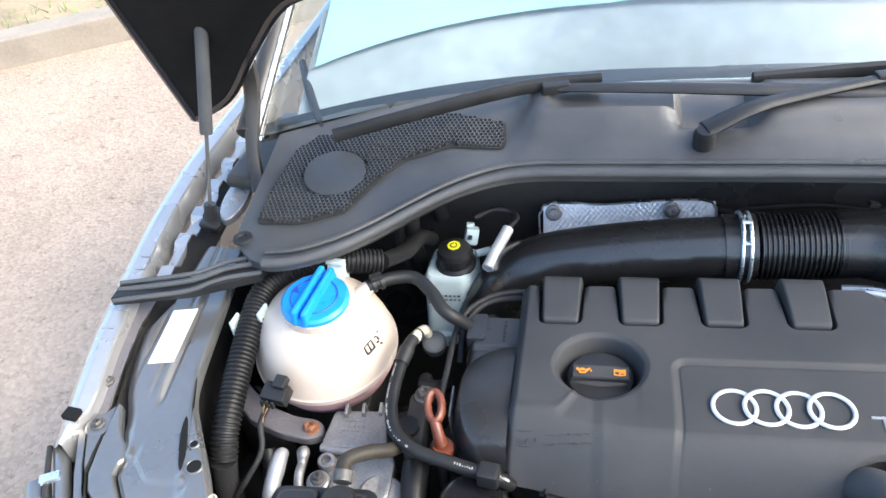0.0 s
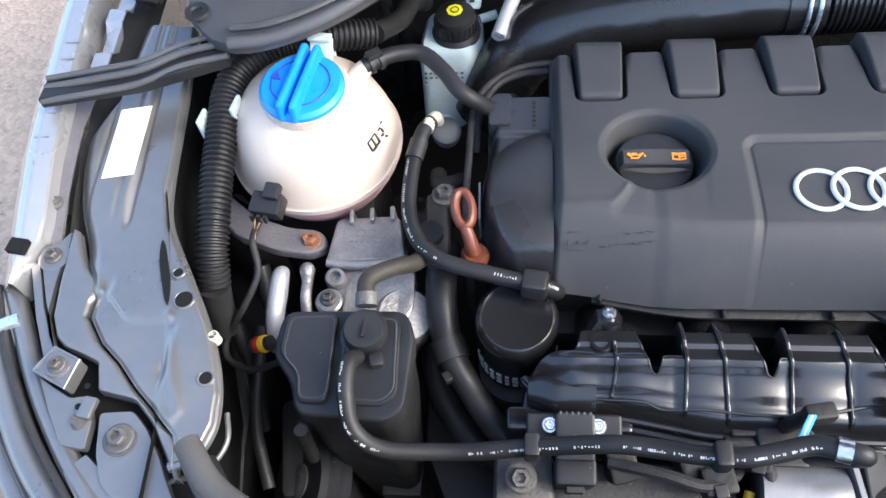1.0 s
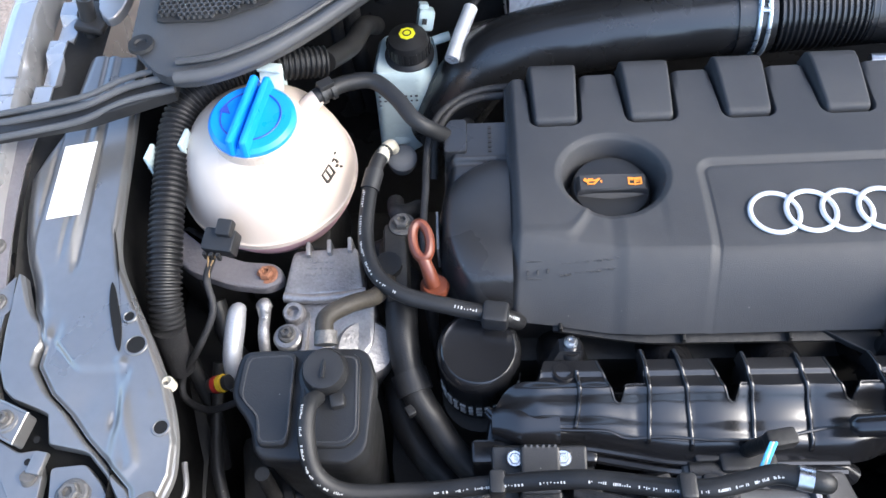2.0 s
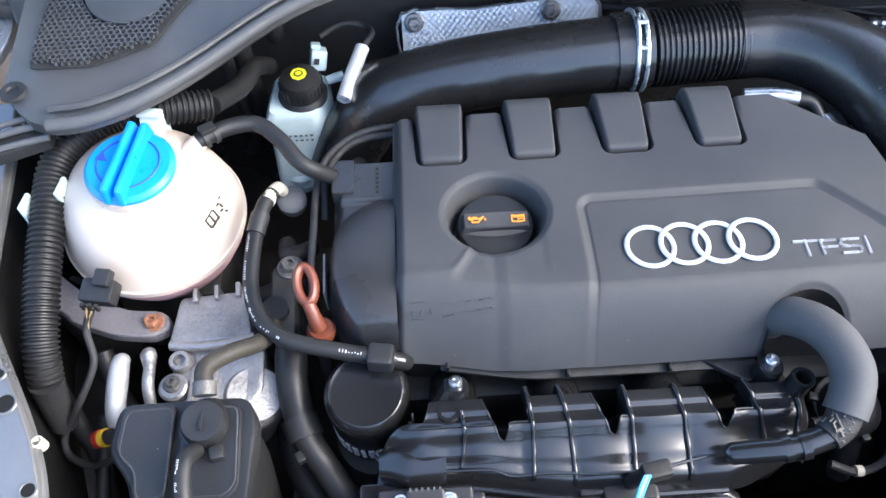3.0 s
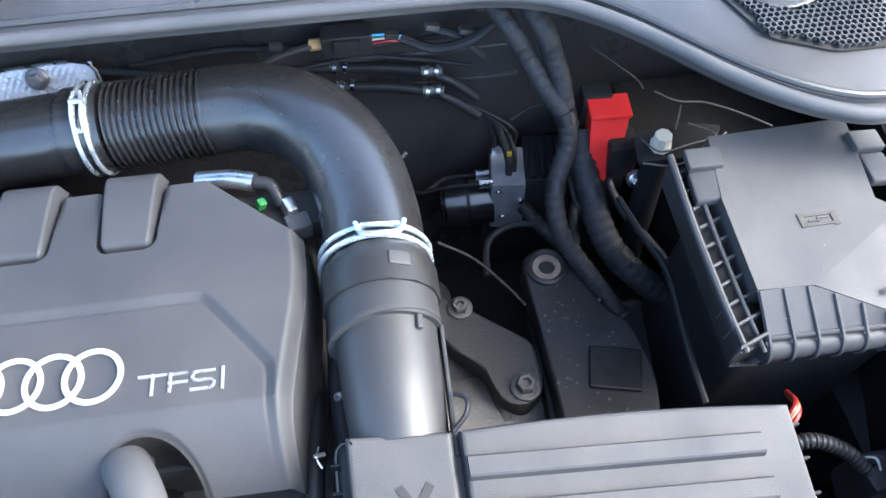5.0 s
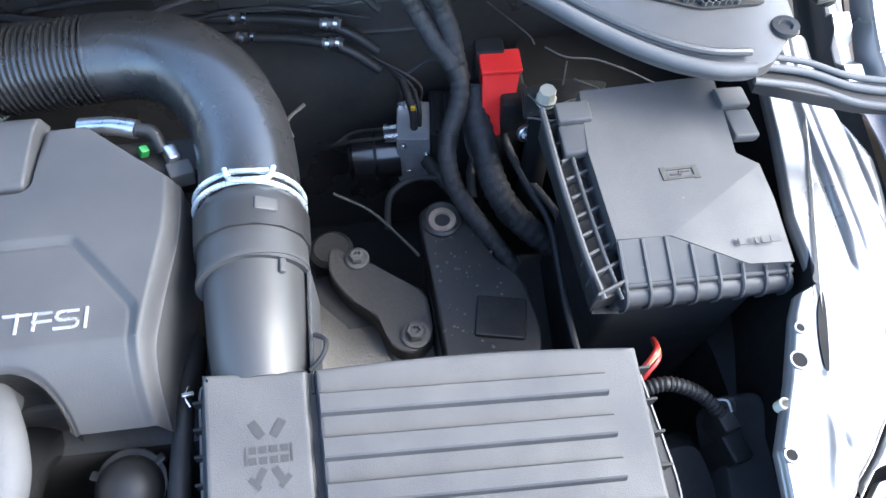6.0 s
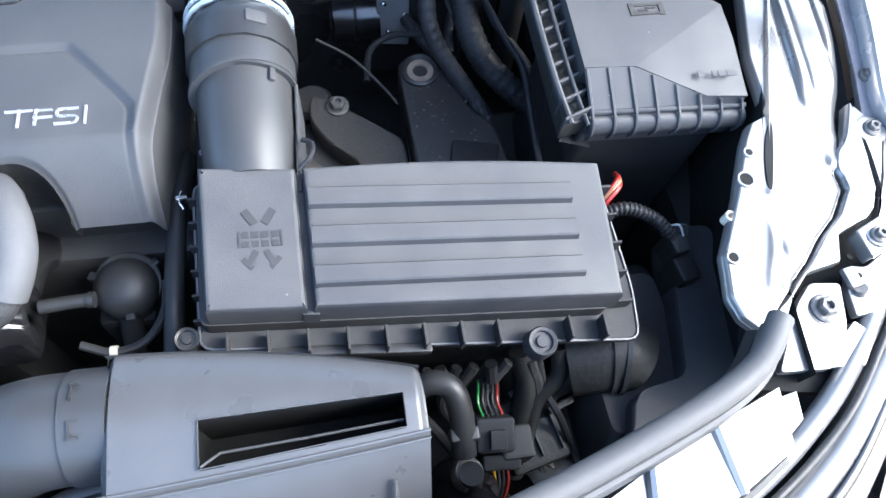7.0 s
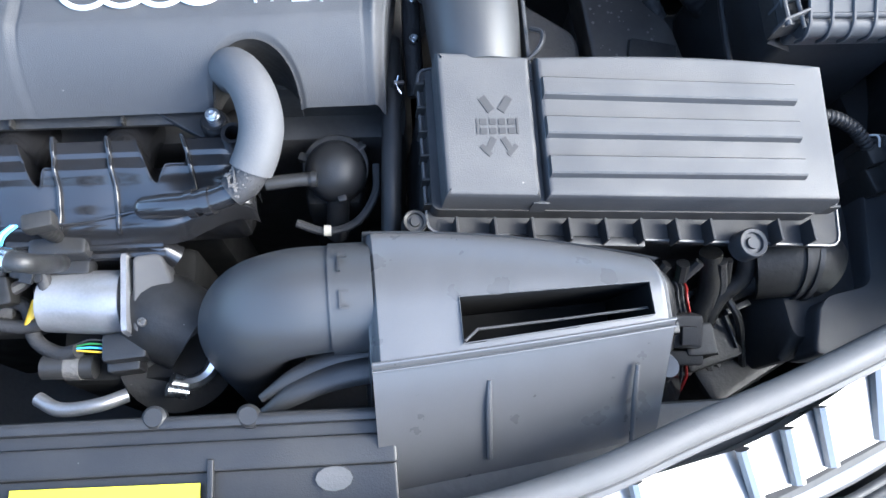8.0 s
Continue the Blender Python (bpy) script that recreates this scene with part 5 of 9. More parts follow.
part("coupling", lathe((-0.164, 0.580, 0.752), [(0.012, 0), (0.014, 0.008), (0.014, 0.016), (0.009, 0.020)], (0.1, -0.3, 1), 24), "greyrubber", fuel)
part("sleeve", tube([(-0.183, 0.537, 0.796), (-0.187, 0.518, 0.793)], 0.0085, 14, raw=True), "plastic", fuel)
part("hose_clip", box((-0.078, 0.398, 0.778), (0.022, 0.020, 0.020), rot(0, 0, -8), 0.004), "plastic", fuel)

# ---- left of the engine ----
tank = thing("coolant_tank", (-0.278, 0.53, 0.69), "round yellowed white coolant expansion tank with a blue cap", "coolant tank")
TC = Vector((-0.289, 0.563, 0.768))
TAX = Vector((0.03, -0.06, 1.0)).normalized()
prof = [(0.030, -0.062), (0.054, -0.053), (0.070, -0.037), (0.079, -0.018), (0.0815, -0.006), (0.0838, -0.004), (0.0838, 0.002), (0.0815, 0.004), (0.078, 0.022), (0.069, 0.046), (0.055, 0.063), (0.040, 0.073), (0.036, 0.078)]
part("lower_half", lathe(TC, prof[:6], TAX, 56), "tanklow", tank, "pinkish lower half holding coolant")
part("upper_half", lathe(TC, prof[5:], TAX, 56), "tank", tank)
CP = TC + TAX * 0.078 + Vector((0.004, -0.005, 0))
part("neck", lathe(CP - TAX * 0.010, [(0.039, 0), (0.039, 0.012)], TAX, 40), "tank", tank)
bcap = part("cap", lathe(CP, [(0.0365, -0.004), (0.0378, -0.002), (0.0378, 0.006), (0.0345, 0.0095), (0.020, 0.0110), (0.004, 0.0115)], TAX, 56), "blue", tank, "bright blue screw cap")
gdir = (Vector((0.17, 1.0, 0)) - TAX * Vector((0.17, 1.0, 0)).dot(TAX)).normalized()
gside = gdir.cross(TAX)
gm = Matrix((gside, gdir, TAX)).transposed()
for k in (-1, 1):
    part("grip_rib", box(CP + TAX * 0.0125 + gside * (0.0058 * k), (0.0076, 0.080, 0.019), gm, 0.003, 2, 0.92), "blue", bcap)
part("cap_ring", tube([CP + TAX * 0.0112 + (gside * math.cos(a) + gdir * math.sin(a)) * 0.026 for a in (2 * math.pi * i / 40 for i in range(41))], 0.0007, 5, raw=True), "bluemark", bcap)
tri = [CP + TAX * 0.0112 - gside * 0.022 + gside * p + gdir * (q + 0.004) for p, q in ((-0.006, -0.004), (0.004, -0.005), (-0.003, 0.006))]
part("warning_mark", loft([tri, [p + TAX * 0.0005 for p in tri]]), "bluemark", bcap, smooth=False)
# printed symbols on its flank
bm = bmesh.new()
sn = (Vector((-0.217, 0.531, 0.806)) - TC).normalized()
sr = Vector((0, 0, 1)).cross(sn).normalized()
su = sn.cross(sr)
sm = Matrix((sr, su, sn)).transposed()
for px, py, sx, sy in ((-0.010, 0, 0.0012, 0.010), (-0.004, 0.001, 0.0012, 0.010), (0.002, 0, 0.0012, 0.010), (-0.007, 0.005, 0.006, 0.0012), (-0.001, 0.0055, 0.006, 0.0012), (-0.007, -0.005, 0.006, 0.0012), (-0.001, -0.0045, 0.006, 0.0012),
                     (0.009, 0.004, 0.004, 0.0013), (0.012, 0.000, 0.0015, 0.004), (0.009, -0.003, 0.003, 0.0013), (0.013, -0.008, 0.0015, 0.0015), (0.016, 0.006, 0.003, 0.0012)):
    q = TC + (sn * 0.0795 + sr * px + su * py)
    q = TC + (q - TC).normalized() * 0.0805
    add_box(bm, q, (sx, sy, 0.006), sm)
part("printed_symbols", bm, "blackink", tank, "small black printed symbols", smooth=False)
part("spout", tube([TC + Vector((0.038, 0.014, 0.052)), TC + Vector((0.048, 0.022, 0.063)), TC + Vector((0.058, 0.030, 0.069))], [0.014, 0.0095, 0.0078], 14), "tank", tank)
for c, sz, r3 in (((-0.3795, 0.540, 0.818), (0.004, 0.018, 0.024), rot(0, 0, -10)), ((-0.349, 0.551, 0.822), (0.004, 0.020, 0.026), rot(0, 0, -10)), ((-0.320, 0.604, 0.826), (0.030, 0.014, 0.004), rot(0, 0, 30)), ((-0.279, 0.622, 0.828), (0.022, 0.016, 0.022), rot(-20, 0, -5)), ((-0.2745, 0.604, 0.842), (0.022, 0.004, 0.030), rot(-35, 0, -8)), ((-0.2745, 0.611, 0.855), (0.022, 0.010, 0.004), rot(0, 0, -8))):
    part("lug", box(c, sz, r3, 0.0015), "fluid", tank, "pale plastic lug")
part("lug_arm", box((-0.352, 0.55, 0.80), (0.05, 0.012, 0.014), None, 0.002), "tank", tank)
part("front_socket", box((-0.312, 0.465, 0.795), (0.029, 0.021, 0.017), rot(14, 0, -10), 0.003), "plastic", tank, "black level sensor plug")
part("socket_top", box((-0.306, 0.471, 0.807), (0.014, 0.015, 0.010), rot(14, 0, -10), 0.002), "plastic", tank)
for k in range(3):
    part("socket_slot", box((-0.324 + k * 0.006, 0.4525 - k * 0.001, 0.794), (0.003, 0.003, 0.008), rot(0, 0, -10)), "dark", tank, smooth=False)
part("bracket", box((-0.288, 0.56, 0.66), (0.10, 0.10, 0.10), None, 0.004), "dark", tank)
hose("overflow_hose", [(-0.234, 0.590, 0.837), (-0.224, 0.597, 0.838), (-0.207, 0.608, 0.836), (-0.184, 0.613, 0.832), (-0.163, 0.597, 0.826), (-0.147, 0.577, 0.820), (-0.132, 0.574, 0.808), (-0.115, 0.59, 0.780), (-0.10, 0.63, 0.75)], 0.0076, "black rubber overflow hose from the coolant tank")
for a, b in (((-0.2300, 0.5930, 0.8375), (-0.2265, 0.5953, 0.8375)), ((-0.2220, 0.5984, 0.8375), (-0.2185, 0.6007, 0.8375))):
    part("hose_clamp", tube([a, b], 0.0094, 16, raw=True), "plastic", bpy.data.objects["overflow_hose"])
part("clamp_ear", box((-0.224, 0.596, 0.8475), (0.014, 0.010, 0.005), rot(0, 0, 33), 0.001), "plastic", bpy.data.objects["overflow_hose"])

# corrugated loom round the tank
loom_pts = [(-0.20, 0.77, 0.76), (-0.207, 0.735, 0.79), (-0.215, 0.697, 0.80), (-0.232, 0.648, 0.825), (-0.275, 0.632, 0.838), (-0.315, 0.621, 0.842), (-0.348, 0.597, 0.836), (-0.3605, 0.572, 0.828), (-0.3620, 0.540, 0.818), (-0.3625, 0.488, 0.801), (-0.361, 0.43, 0.778), (-0.361, 0.405, 0.755), (-0.365, 0.39, 0.70)]
loom = thing("corrugated_loom", loom_pts[-1], "black corrugated cable conduit curving past the coolant tank", "cable conduit")
part("smooth_end", tube(loom_pts[:4], 0.0102, 14), "rubber", loom)
part("corrugated_tube", tube(loom_pts[3:12], 0.0138, 20, 8, ribs=0.0050, depth=0.17), "rubber", loom)
part("taped_end", tube(loom_pts[11:], [0.0142, 0.012], 14), "cloth", loom)
hose("sensor_wire", [(-0.320, 0.453, 0.788), (-0.329, 0.443, 0.770), (-0.324, 0.420, 0.755), (-0.338, 0.395, 0.735), (-0.362, 0.382, 0.70), (-0.360, 0.365, 0.690), (-0.335, 0.352, 0.695), (-0.305, 0.352, 0.712), (-0.285, 0.36, 0.72)], 0.0032, "thin black sensor wire looping down", "cloth", category="wire")
w = thing("tan_wires", (-0.315, 0.449, 0.77), "pair of thin tan wires from the sensor plug", "wire")
for k in range(2):
    part("wire", tube([(-0.316 - k * 0.006, 0.452, 0.793), (-0.324 - k * 0.001, 0.447, 0.780), (-0.328, 0.441, 0.767)], 0.0009, 6), "wireo", w)

# bracket arm with a rusty bolt, and the pump
armb = thing("support_bracket", (-0.36, 0.50, 0.70), "dull grey steel bracket arm with a rusty bolt", "bracket")
out = rounded([(-0.415, 0.548), (-0.385, 0.525), (-0.345, 0.492), (-0.305, 0.478), (-0.276, 0.478), (-0.270, 0.462), (-0.285, 0.452), (-0.320, 0.455), (-0.360, 0.470), (-0.405, 0.510), (-0.425, 0.535)], 0.008, 3)
part("arm", prism(out, 0.722, 0.733, 0.004, lambda x, y: 0.02 * math.sin((x + 0.42) * 20) * 0.3), "purplegrey", armb)
bolt("rusty_bolt", (-0.288, 0.467, 0.734), 0.0072, armb, material="rust", label="rusty hexagon bolt")
part("post", box((-0.37, 0.505, 0.60), (0.05, 0.04, 0.25), rot(0, 0, -35), 0.006), "dark", armb)

pump = thing("aluminium_pump", (-0.23, 0.43, 0.50), "bare cast aluminium engine mount bracket with steel bolt", "casting")
part("upper_block", prism(rounded([(-0.269, 0.440), (-0.194, 0.443), (-0.203, 0.490), (-0.263, 0.486)], 0.006, 3), 0.690, 0.744, 0.005, lambda x, y: 0.10 * (y - 0.46)), "alu", pump)
part("lower_block", prism(rounded([(-0.270, 0.446), (-0.264, 0.392), (-0.240, 0.378), (-0.200, 0.380), (-0.184, 0.400), (-0.186, 0.446)], 0.010, 4), 0.650, 0.727, 0.006, lambda x, y: 0.15 * (y - 0.42)), "alu", pump)
part("ledge", tube([(-0.267, 0.4415, 0.738), (-0.235, 0.4385, 0.739), (-0.193, 0.4440, 0.739)], [0.0050, 0.0042, 0.0050], 10), "alu", pump)
part("barrel", lathe((-0.199, 0.402, 0.695), [(0.026, -0.03), (0.028, 0.0), (0.028, 0.022), (0.024, 0.028), (0.008, 0.028)], (0.25, -0.15, 1), 32), "alu", pump)
for x, y in ((-0.247, 0.485), (-0.228, 0.487), (-0.209, 0.489)):
    part("fin", box((x, y, 0.742), (0.0042, 0.014, 0.024), rot(8, 0, 4), 0.0012), "alu", pump)
for x in (-0.246, -0.228):
    part("rib", box((x, 0.412, 0.722), (0.0040, 0.050, 0.018), rot(-7, 0, 0), 0.0012), "alu", pump)
part("boss", lathe((-0.2580, 0.4285, 0.722), [(0.0105, -0.03), (0.0100, 0.014), (0.0085, 0.016), (0.0055, 0.016), (0.005, 0.008)], (0, -0.1, 1), 24), "alu", pump)
part("bolt_seat", lathe((-0.2610, 0.4045, 0.722), [(0.0125, -0.03), (0.0125, 0.012), (0.0105, 0.014), (0.006, 0.014)], (0, -0.1, 1), 24), "alu", pump)
bolt("flange_bolt", (-0.2610, 0.4045, 0.7375), 0.0052, pump, material="dullalu")
part("stand", box((-0.225, 0.43, 0.50), (0.07, 0.07, 0.36), None, 0.01), "dullalu", pump)
bm = bmesh.new()
random.seed(17)
for k in range(3):
    for j in range(5):
        add_box(bm, (-0.246 + j * 0.0052, 0.474 - k * 0.006, 0.7444 + 0.10 * (0.014 - k * 0.006)), (random.uniform(0.002, 0.0042), 0.0030, 0.0010), rot(6, 0, 0))
part("cast_mark", bm, "alu", pump, "raised cast marks", smooth=False)
hose("silver_pipe", [(-0.3062, 0.430, 0.738), (-0.3066, 0.424, 0.743), (-0.3072, 0.409, 0.740), (-0.3090, 0.385, 0.728), (-0.310, 0.372, 0.70)], [0.0060, 0.0082, 0.0090, 0.0084, 0.0080], "short bright metal pipe beside the canister", "millalu", category="pipe")
hose("small_pipe", [(-0.283, 0.436, 0.738), (-0.283, 0.430, 0.743), (-0.2825, 0.420, 0.738), (-0.282, 0.405, 0.736), (-0.281, 0.388, 0.72)], [0.004, 0.0075, 0.0050, 0.0052, 0.0050], "thin grey metal line", "alu", category="pipe")
conn = thing("ringed_connector", (-0.318, 0.366, 0.70), "small connector with yellow and red rings", "connector")
for k, mt in enumerate(("plastic", "wirer", "wirey", "plastic")):
    part("ring", tube([(-0.329 + k * 0.0050, 0.366, 0.716 + k * 0.002), (-0.325 + k * 0.0050, 0.366, 0.718 + k * 0.002)], 0.0080 - 0.0012 * (k in (0, 3)), 16, raw=True), mt, conn)

# dark parts deep between the canister and the wing
deep = thing("alternator_pulley", (-0.30, 0.33, 0.45), "dark belt pulley and pipes deep beside the canister", "pulley")
part("pulley", lathe((-0.285, 0.275, 0.60), [(0.020, 0.018), (0.048, 0.018), (0.052, 0.012), (0.047, 0.006), (0.052, 0.0), (0.047, -0.006), (0.052, -0.012), (0.03, -0.016)], (-0.75, -0.1, 0.65), 40), "plastic", deep)
part("hub", lathe((-0.288, 0.275, 0.612), [(0.016, 0), (0.016, 0.010), (0.010, 0.013), (0.004, 0.013)], (-0.75, -0.1, 0.65), 20), "dullalu", deep)
part("belt", tube([(-0.31, 0.318, 0.575), (-0.30, 0.37, 0.60), (-0.28, 0.42, 0.63)], 0.011, 10, flat=0.35), "rubber", deep, "black ribbed belt")
for pts, r in (([(-0.335, 0.40, 0.69), (-0.338, 0.36, 0.665), (-0.332, 0.31, 0.655), (-0.315, 0.26, 0.64)], 0.006), ([(-0.345, 0.46, 0.70), (-0.335, 0.43, 0.675), (-0.312, 0.40, 0.66), (-0.300, 0.36, 0.62)], 0.009), ([(-0.38, 0.43, 0.72), (-0.362, 0.40, 0.690), (-0.348, 0.37, 0.65), (-0.345, 0.33, 0.60)], 0.008)):
    part("pipe", tube(pts, r, 10), "plastic", deep)
part("bracket", box((-0.29, 0.31, 0.47), (0.06, 0.10, 0.30), rot(0, 0, 10), 0.01), "dark", deep)

# canister with lid, knob and hoses
can = thing("vapour_canister", (-0.225, 0.315, 0.56), "black plastic canister with stepped lid and round knob", "canister")
lid_out = rounded([(-0.286, 0.372), (-0.180, 0.366), (-0.172, 0.345), (-0.176, 0.285), (-0.190, 0.276), (-0.265, 0.284), (-0.271, 0.310), (-0.292, 0.335)], 0.012, 4)
cz = lambda x, y: 0.16 * (x + 0.23) + 0.10 * (y - 0.32)
part("lid", prism(lid_out, 0.757, 0.778, 0.004, cz), "plastic", can)
part("lid_plate", prism(rounded([(-0.280, 0.366), (-0.236, 0.364), (-0.238, 0.290), (-0.262, 0.292), (-0.266, 0.316), (-0.284, 0.334)], 0.006, 3), 0.776, 0.784, 0.003, cz), "plastic", can)
part("lid_frame", prism(rounded([(-0.231, 0.362), (-0.184, 0.360), (-0.182, 0.296), (-0.192, 0.287), (-0.231, 0.290)], 0.010, 4), 0.776, 0.7815, 0.002, cz), "plastic", can)
for line in (((-0.276, 0.362), (-0.238, 0.361), (-0.2385, 0.294), (-0.260, 0.294), (-0.263, 0.315), (-0.279, 0.330)), ((-0.228, 0.359), (-0.187, 0.357), (-0.185, 0.299), (-0.194, 0.291), (-0.228, 0.293))):
    ring = [(x, y, (0.7835 if line[0][0] < -0.25 else 0.7812) + cz(x, y)) for x, y in rounded(list(line), 0.007, 3)]
    part("lid_bead", tube(ring + [ring[0]], 0.0010, 6, raw=True), "box", can)
part("lid_stub", box((-0.200, 0.322, 0.7865), (0.012, 0.012, 0.012), rot(0, 0, 10), 0.003), "plastic", can)
part("knob", lathe((-0.211, 0.346, 0.782), [(0.0225, -0.004), (0.0220, 0.002), (0.0185, 0.004), (0.0175, 0.014), (0.0155, 0.018), (0.0120, 0.0185), (0.004, 0.0180)], (0, -0.12, 1), 36), "plastic", can)
part("knob_bar", box((-0.211, 0.3435, 0.8005), (0.003, 0.016, 0.003), rot(-6, 0, 0), 0.001), "plastic", can)
body = [[(x * k + cx * (1 - k), y * k + cy * (1 - k), z + cz(x, y)) for x, y in lid_out] for k, z, cx, cy in ((0.93, 0.757, -0.225, 0.318), (0.90, 0.69, -0.220, 0.31), (0.72, 0.60, -0.21, 0.30), (0.55, 0.53, -0.205, 0.295))]
part("body", loft(body), "plastic", can)
part("foot", box((-0.205, 0.297, 0.43), (0.04, 0.04, 0.28), None, 0.004), "dark", can)
part("pin", tube([(-0.262, 0.278, 0.75), (-0.262, 0.272, 0.70)], 0.006, 10, raw=True), "dimblack", can)
hose("breather_elbow", [(-0.211, 0.366, 0.800), (-0.212, 0.385, 0.803), (-0.196, 0.401, 0.796), (-0.178, 0.417, 0.780), (-0.171, 0.440, 0.764), (-0.174, 0.470, 0.745), (-0.180, 0.510, 0.715), (-0.180, 0.55, 0.67)], 0.0074, "worn brown-black rubber elbow hose", "brownrubber")
part("hose_band", tube([(-0.211, 0.364, 0.799), (-0.2115, 0.374, 0.802)], 0.0092, 16, raw=True), "dullalu", bpy.data.objects["breather_elbow"], "pale worn band")
long_pts = [(-0.216, 0.325, 0.789), (-0.219, 0.312, 0.801), (-0.219, 0.290, 0.795), (-0.213, 0.269, 0.780), (-0.192, 0.259, 0.768), (-0.149, 0.261, 0.760), (-0.118, 0.262, 0.762), (-0.081, 0.263, 0.772), (-0.026, 0.260, 0.794), (0.004, 0.256, 0.800), (0.033, 0.2505, 0.806), (0.060, 0.248, 0.812), (0.081, 0.251, 0.816), (0.102, 0.2545, 0.822), (0.117, 0.250, 0.827), (0.129, 0.247, 0.828), (0.133, 0.250, 0.815), (0.130, 0.258, 0.790), (0.122, 0.270, 0.755)]
long = hose("vacuum_hose", long_pts, 0.0068, "long black rubber vacuum hose with pale print", res=8)
bars_on(long, long_pts, 0.0068, 0.06, 0.22, 30, 0.0018, lift=(-0.5, -0.4, 1))
bars_on(long, long_pts, 0.0068, 0.32, 0.44, 26, 0.0018, lift=(0, -0.6, 1))
bars_on(long, long_pts, 0.0068, 0.46, 0.74, 48, 0.0018, lift=(0, -0.6, 1))
for x, y, z in ((-0.080, 0.263, 0.772), (0.046, 0.249, 0.809)):
    part("clip", box((x, y, z), (0.012, 0.018, 0.019), None, 0.003), "plastic", long)
part("crimp", tube([(0.1140, 0.2512, 0.8262), (0.1225, 0.2485, 0.8276)], 0.0080, 14, raw=True), "steel", long, "steel crimp clamp")

# radiator hose and the pipes beside the filter
hose("coolant_hose", [(-0.160, 0.470, 0.72), (-0.161, 0.430, 0.733), (-0.158, 0.395, 0.724), (-0.149, 0.362, 0.712), (-0.133, 0.338, 0.700), (-0.112, 0.310, 0.69), (-0.083, 0.288, 0.67), (-0.05, 0.28, 0.62)], [0.0145, 0.0145, 0.0140, 0.0130, 0.012, 0.012, 0.012, 0.012], "thick black coolant hose beside the oil filter")
hz = bpy.data.objects["coolant_hose"]
part("spring_clamp", tube([(-0.1545, 0.376, 0.717), (-0.148, 0.359, 0.711)], 0.0160, 18, raw=True), "plastic", hz)
part("clamp_ear", box((-0.152, 0.342, 0.712), (0.008, 0.010, 0.008), rot(0, 0, 30), 0.002), "plastic", hz)
hose("lower_hose", [(-0.175, 0.41, 0.66), (-0.165, 0.36, 0.65), (-0.14, 0.32, 0.64), (-0.10, 0.29, 0.62), (-0.08, 0.28, 0.56)], 0.013, "black hose running down beside the filter", "rubber")
part("splash_plate", prism(rounded([(-0.185, 0.40), (-0.15, 0.39), (-0.11, 0.30), (-0.12, 0.24), (-0.16, 0.27), (-0.185, 0.33)], 0.02, 4), 0.560, 0.566, 0.002), "black", engine, "dark sheet metal splash plate")
part("vertical_pipe", tube([(-0.17, 0.455, 0.77), (-0.172, 0.46, 0.70), (-0.175, 0.45, 0.60)], 0.012, 12), "rubber", engine)
part("head_flange", box((-0.165, 0.468, 0.735), (0.022, 0.075, 0.055), rot(0, 0, 4), 0.006), "dark", engine)
bolt("flange_bolt", (-0.160, 0.500, 0.764), 0.008, engine, material="dullalu")

# ---- intake manifold ----
man = thing("intake_manifold", (0.10, 0.335, 0.60), "glossy black ribbed plastic intake manifold", "intake manifold")


# hollows between the runners: apex, the shoulder beside it, and the rib that bounds it
NOTCH = ((0.0160, 0.0225, 0.0360), (0.1030, 0.1095, 0.1140), (0.1910, 0.2000, 0.2130))
RIBS = (((-0.016, 0.351), (-0.018, 0.312)), ((0.036, 0.369), (0.0375, 0.300)), ((0.062, 0.369), (0.070, 0.295)), ((0.1135, 0.365), (0.1165, 0.297)), ((0.154, 0.364), (0.1600, 0.294)), ((0.210, 0.364), (0.220, 0.312)), ((0.249, 0.358), (0.246, 0.318)))
MAN_SECTION = [(0.280, 0.718), (0.287, 0.7330), (0.292, 0.7415), (0.297, 0.7470), (0.301, 0.7490), (0.306, 0.7498), (0.3095, 0.7512), (0.3140, 0.7536), (0.3185, 0.7550), (0.3235, 0.7570), (0.3290, 0.7602), (0.3330, 0.7641), (0.3362, 0.7668), (0.338, 0.7679), (0.341, 0.7682), (0.349, 0.7685), (0.3505, 0.7700), (0.364, 0.7703)]
MAN_LINE = smooth_path([(y, z, 0) for y, z in MAN_SECTION], 6)


def man_front(x):
    """The front edge of the plenum."""
    return 0.302 - 0.014 * step01(-0.03, 0.08, x) + 0.022 * step01(0.19, 0.26, x) + 0.016 * step01(-0.045, -0.082, x)


def man_base(x, y):
    f = man_front(x)
    q = y if y > 0.330 else 0.330 - (0.330 - y) * 0.044 / (0.330 - f)
    z = MAN_LINE[-1].y
    for a, b in zip(MAN_LINE, MAN_LINE[1:]):
        if q <= b.x:
            z = a.y + (b.y - a.y) * max(0.0, (q - a.x)) / (b.x - a.x)
            break
    z += 0.006 * (x + 0.07)
    e = max(0.0, (-0.050 - x) / 0.034)
    z -= 0.024 * (1 - math.sqrt(max(0.0, 1 - e * e)))
    e = max(0.0, (x - 0.236) / 0.026)
    z -= 0.018 * (1 - math.sqrt(max(0.0, 1 - e * e)))
    # the left chamber swells and narrows before the first runner
    z += 0.0030 * step01(-0.062, -0.045, x) * step01(0.022, -0.008, x) * step01(0.306, 0.322, y) * step01(0.344, 0.334, y)
    for c in (-0.050, 0.009, 0.052, 0.092, 0.137, 0.186, 0.231):   # each bay between two ribs is a little domed
        z += 0.0022 * max(0.0, 1 - ((x - c) / 0.022) ** 2) * step01(0.345, 0.332, y)
    return z


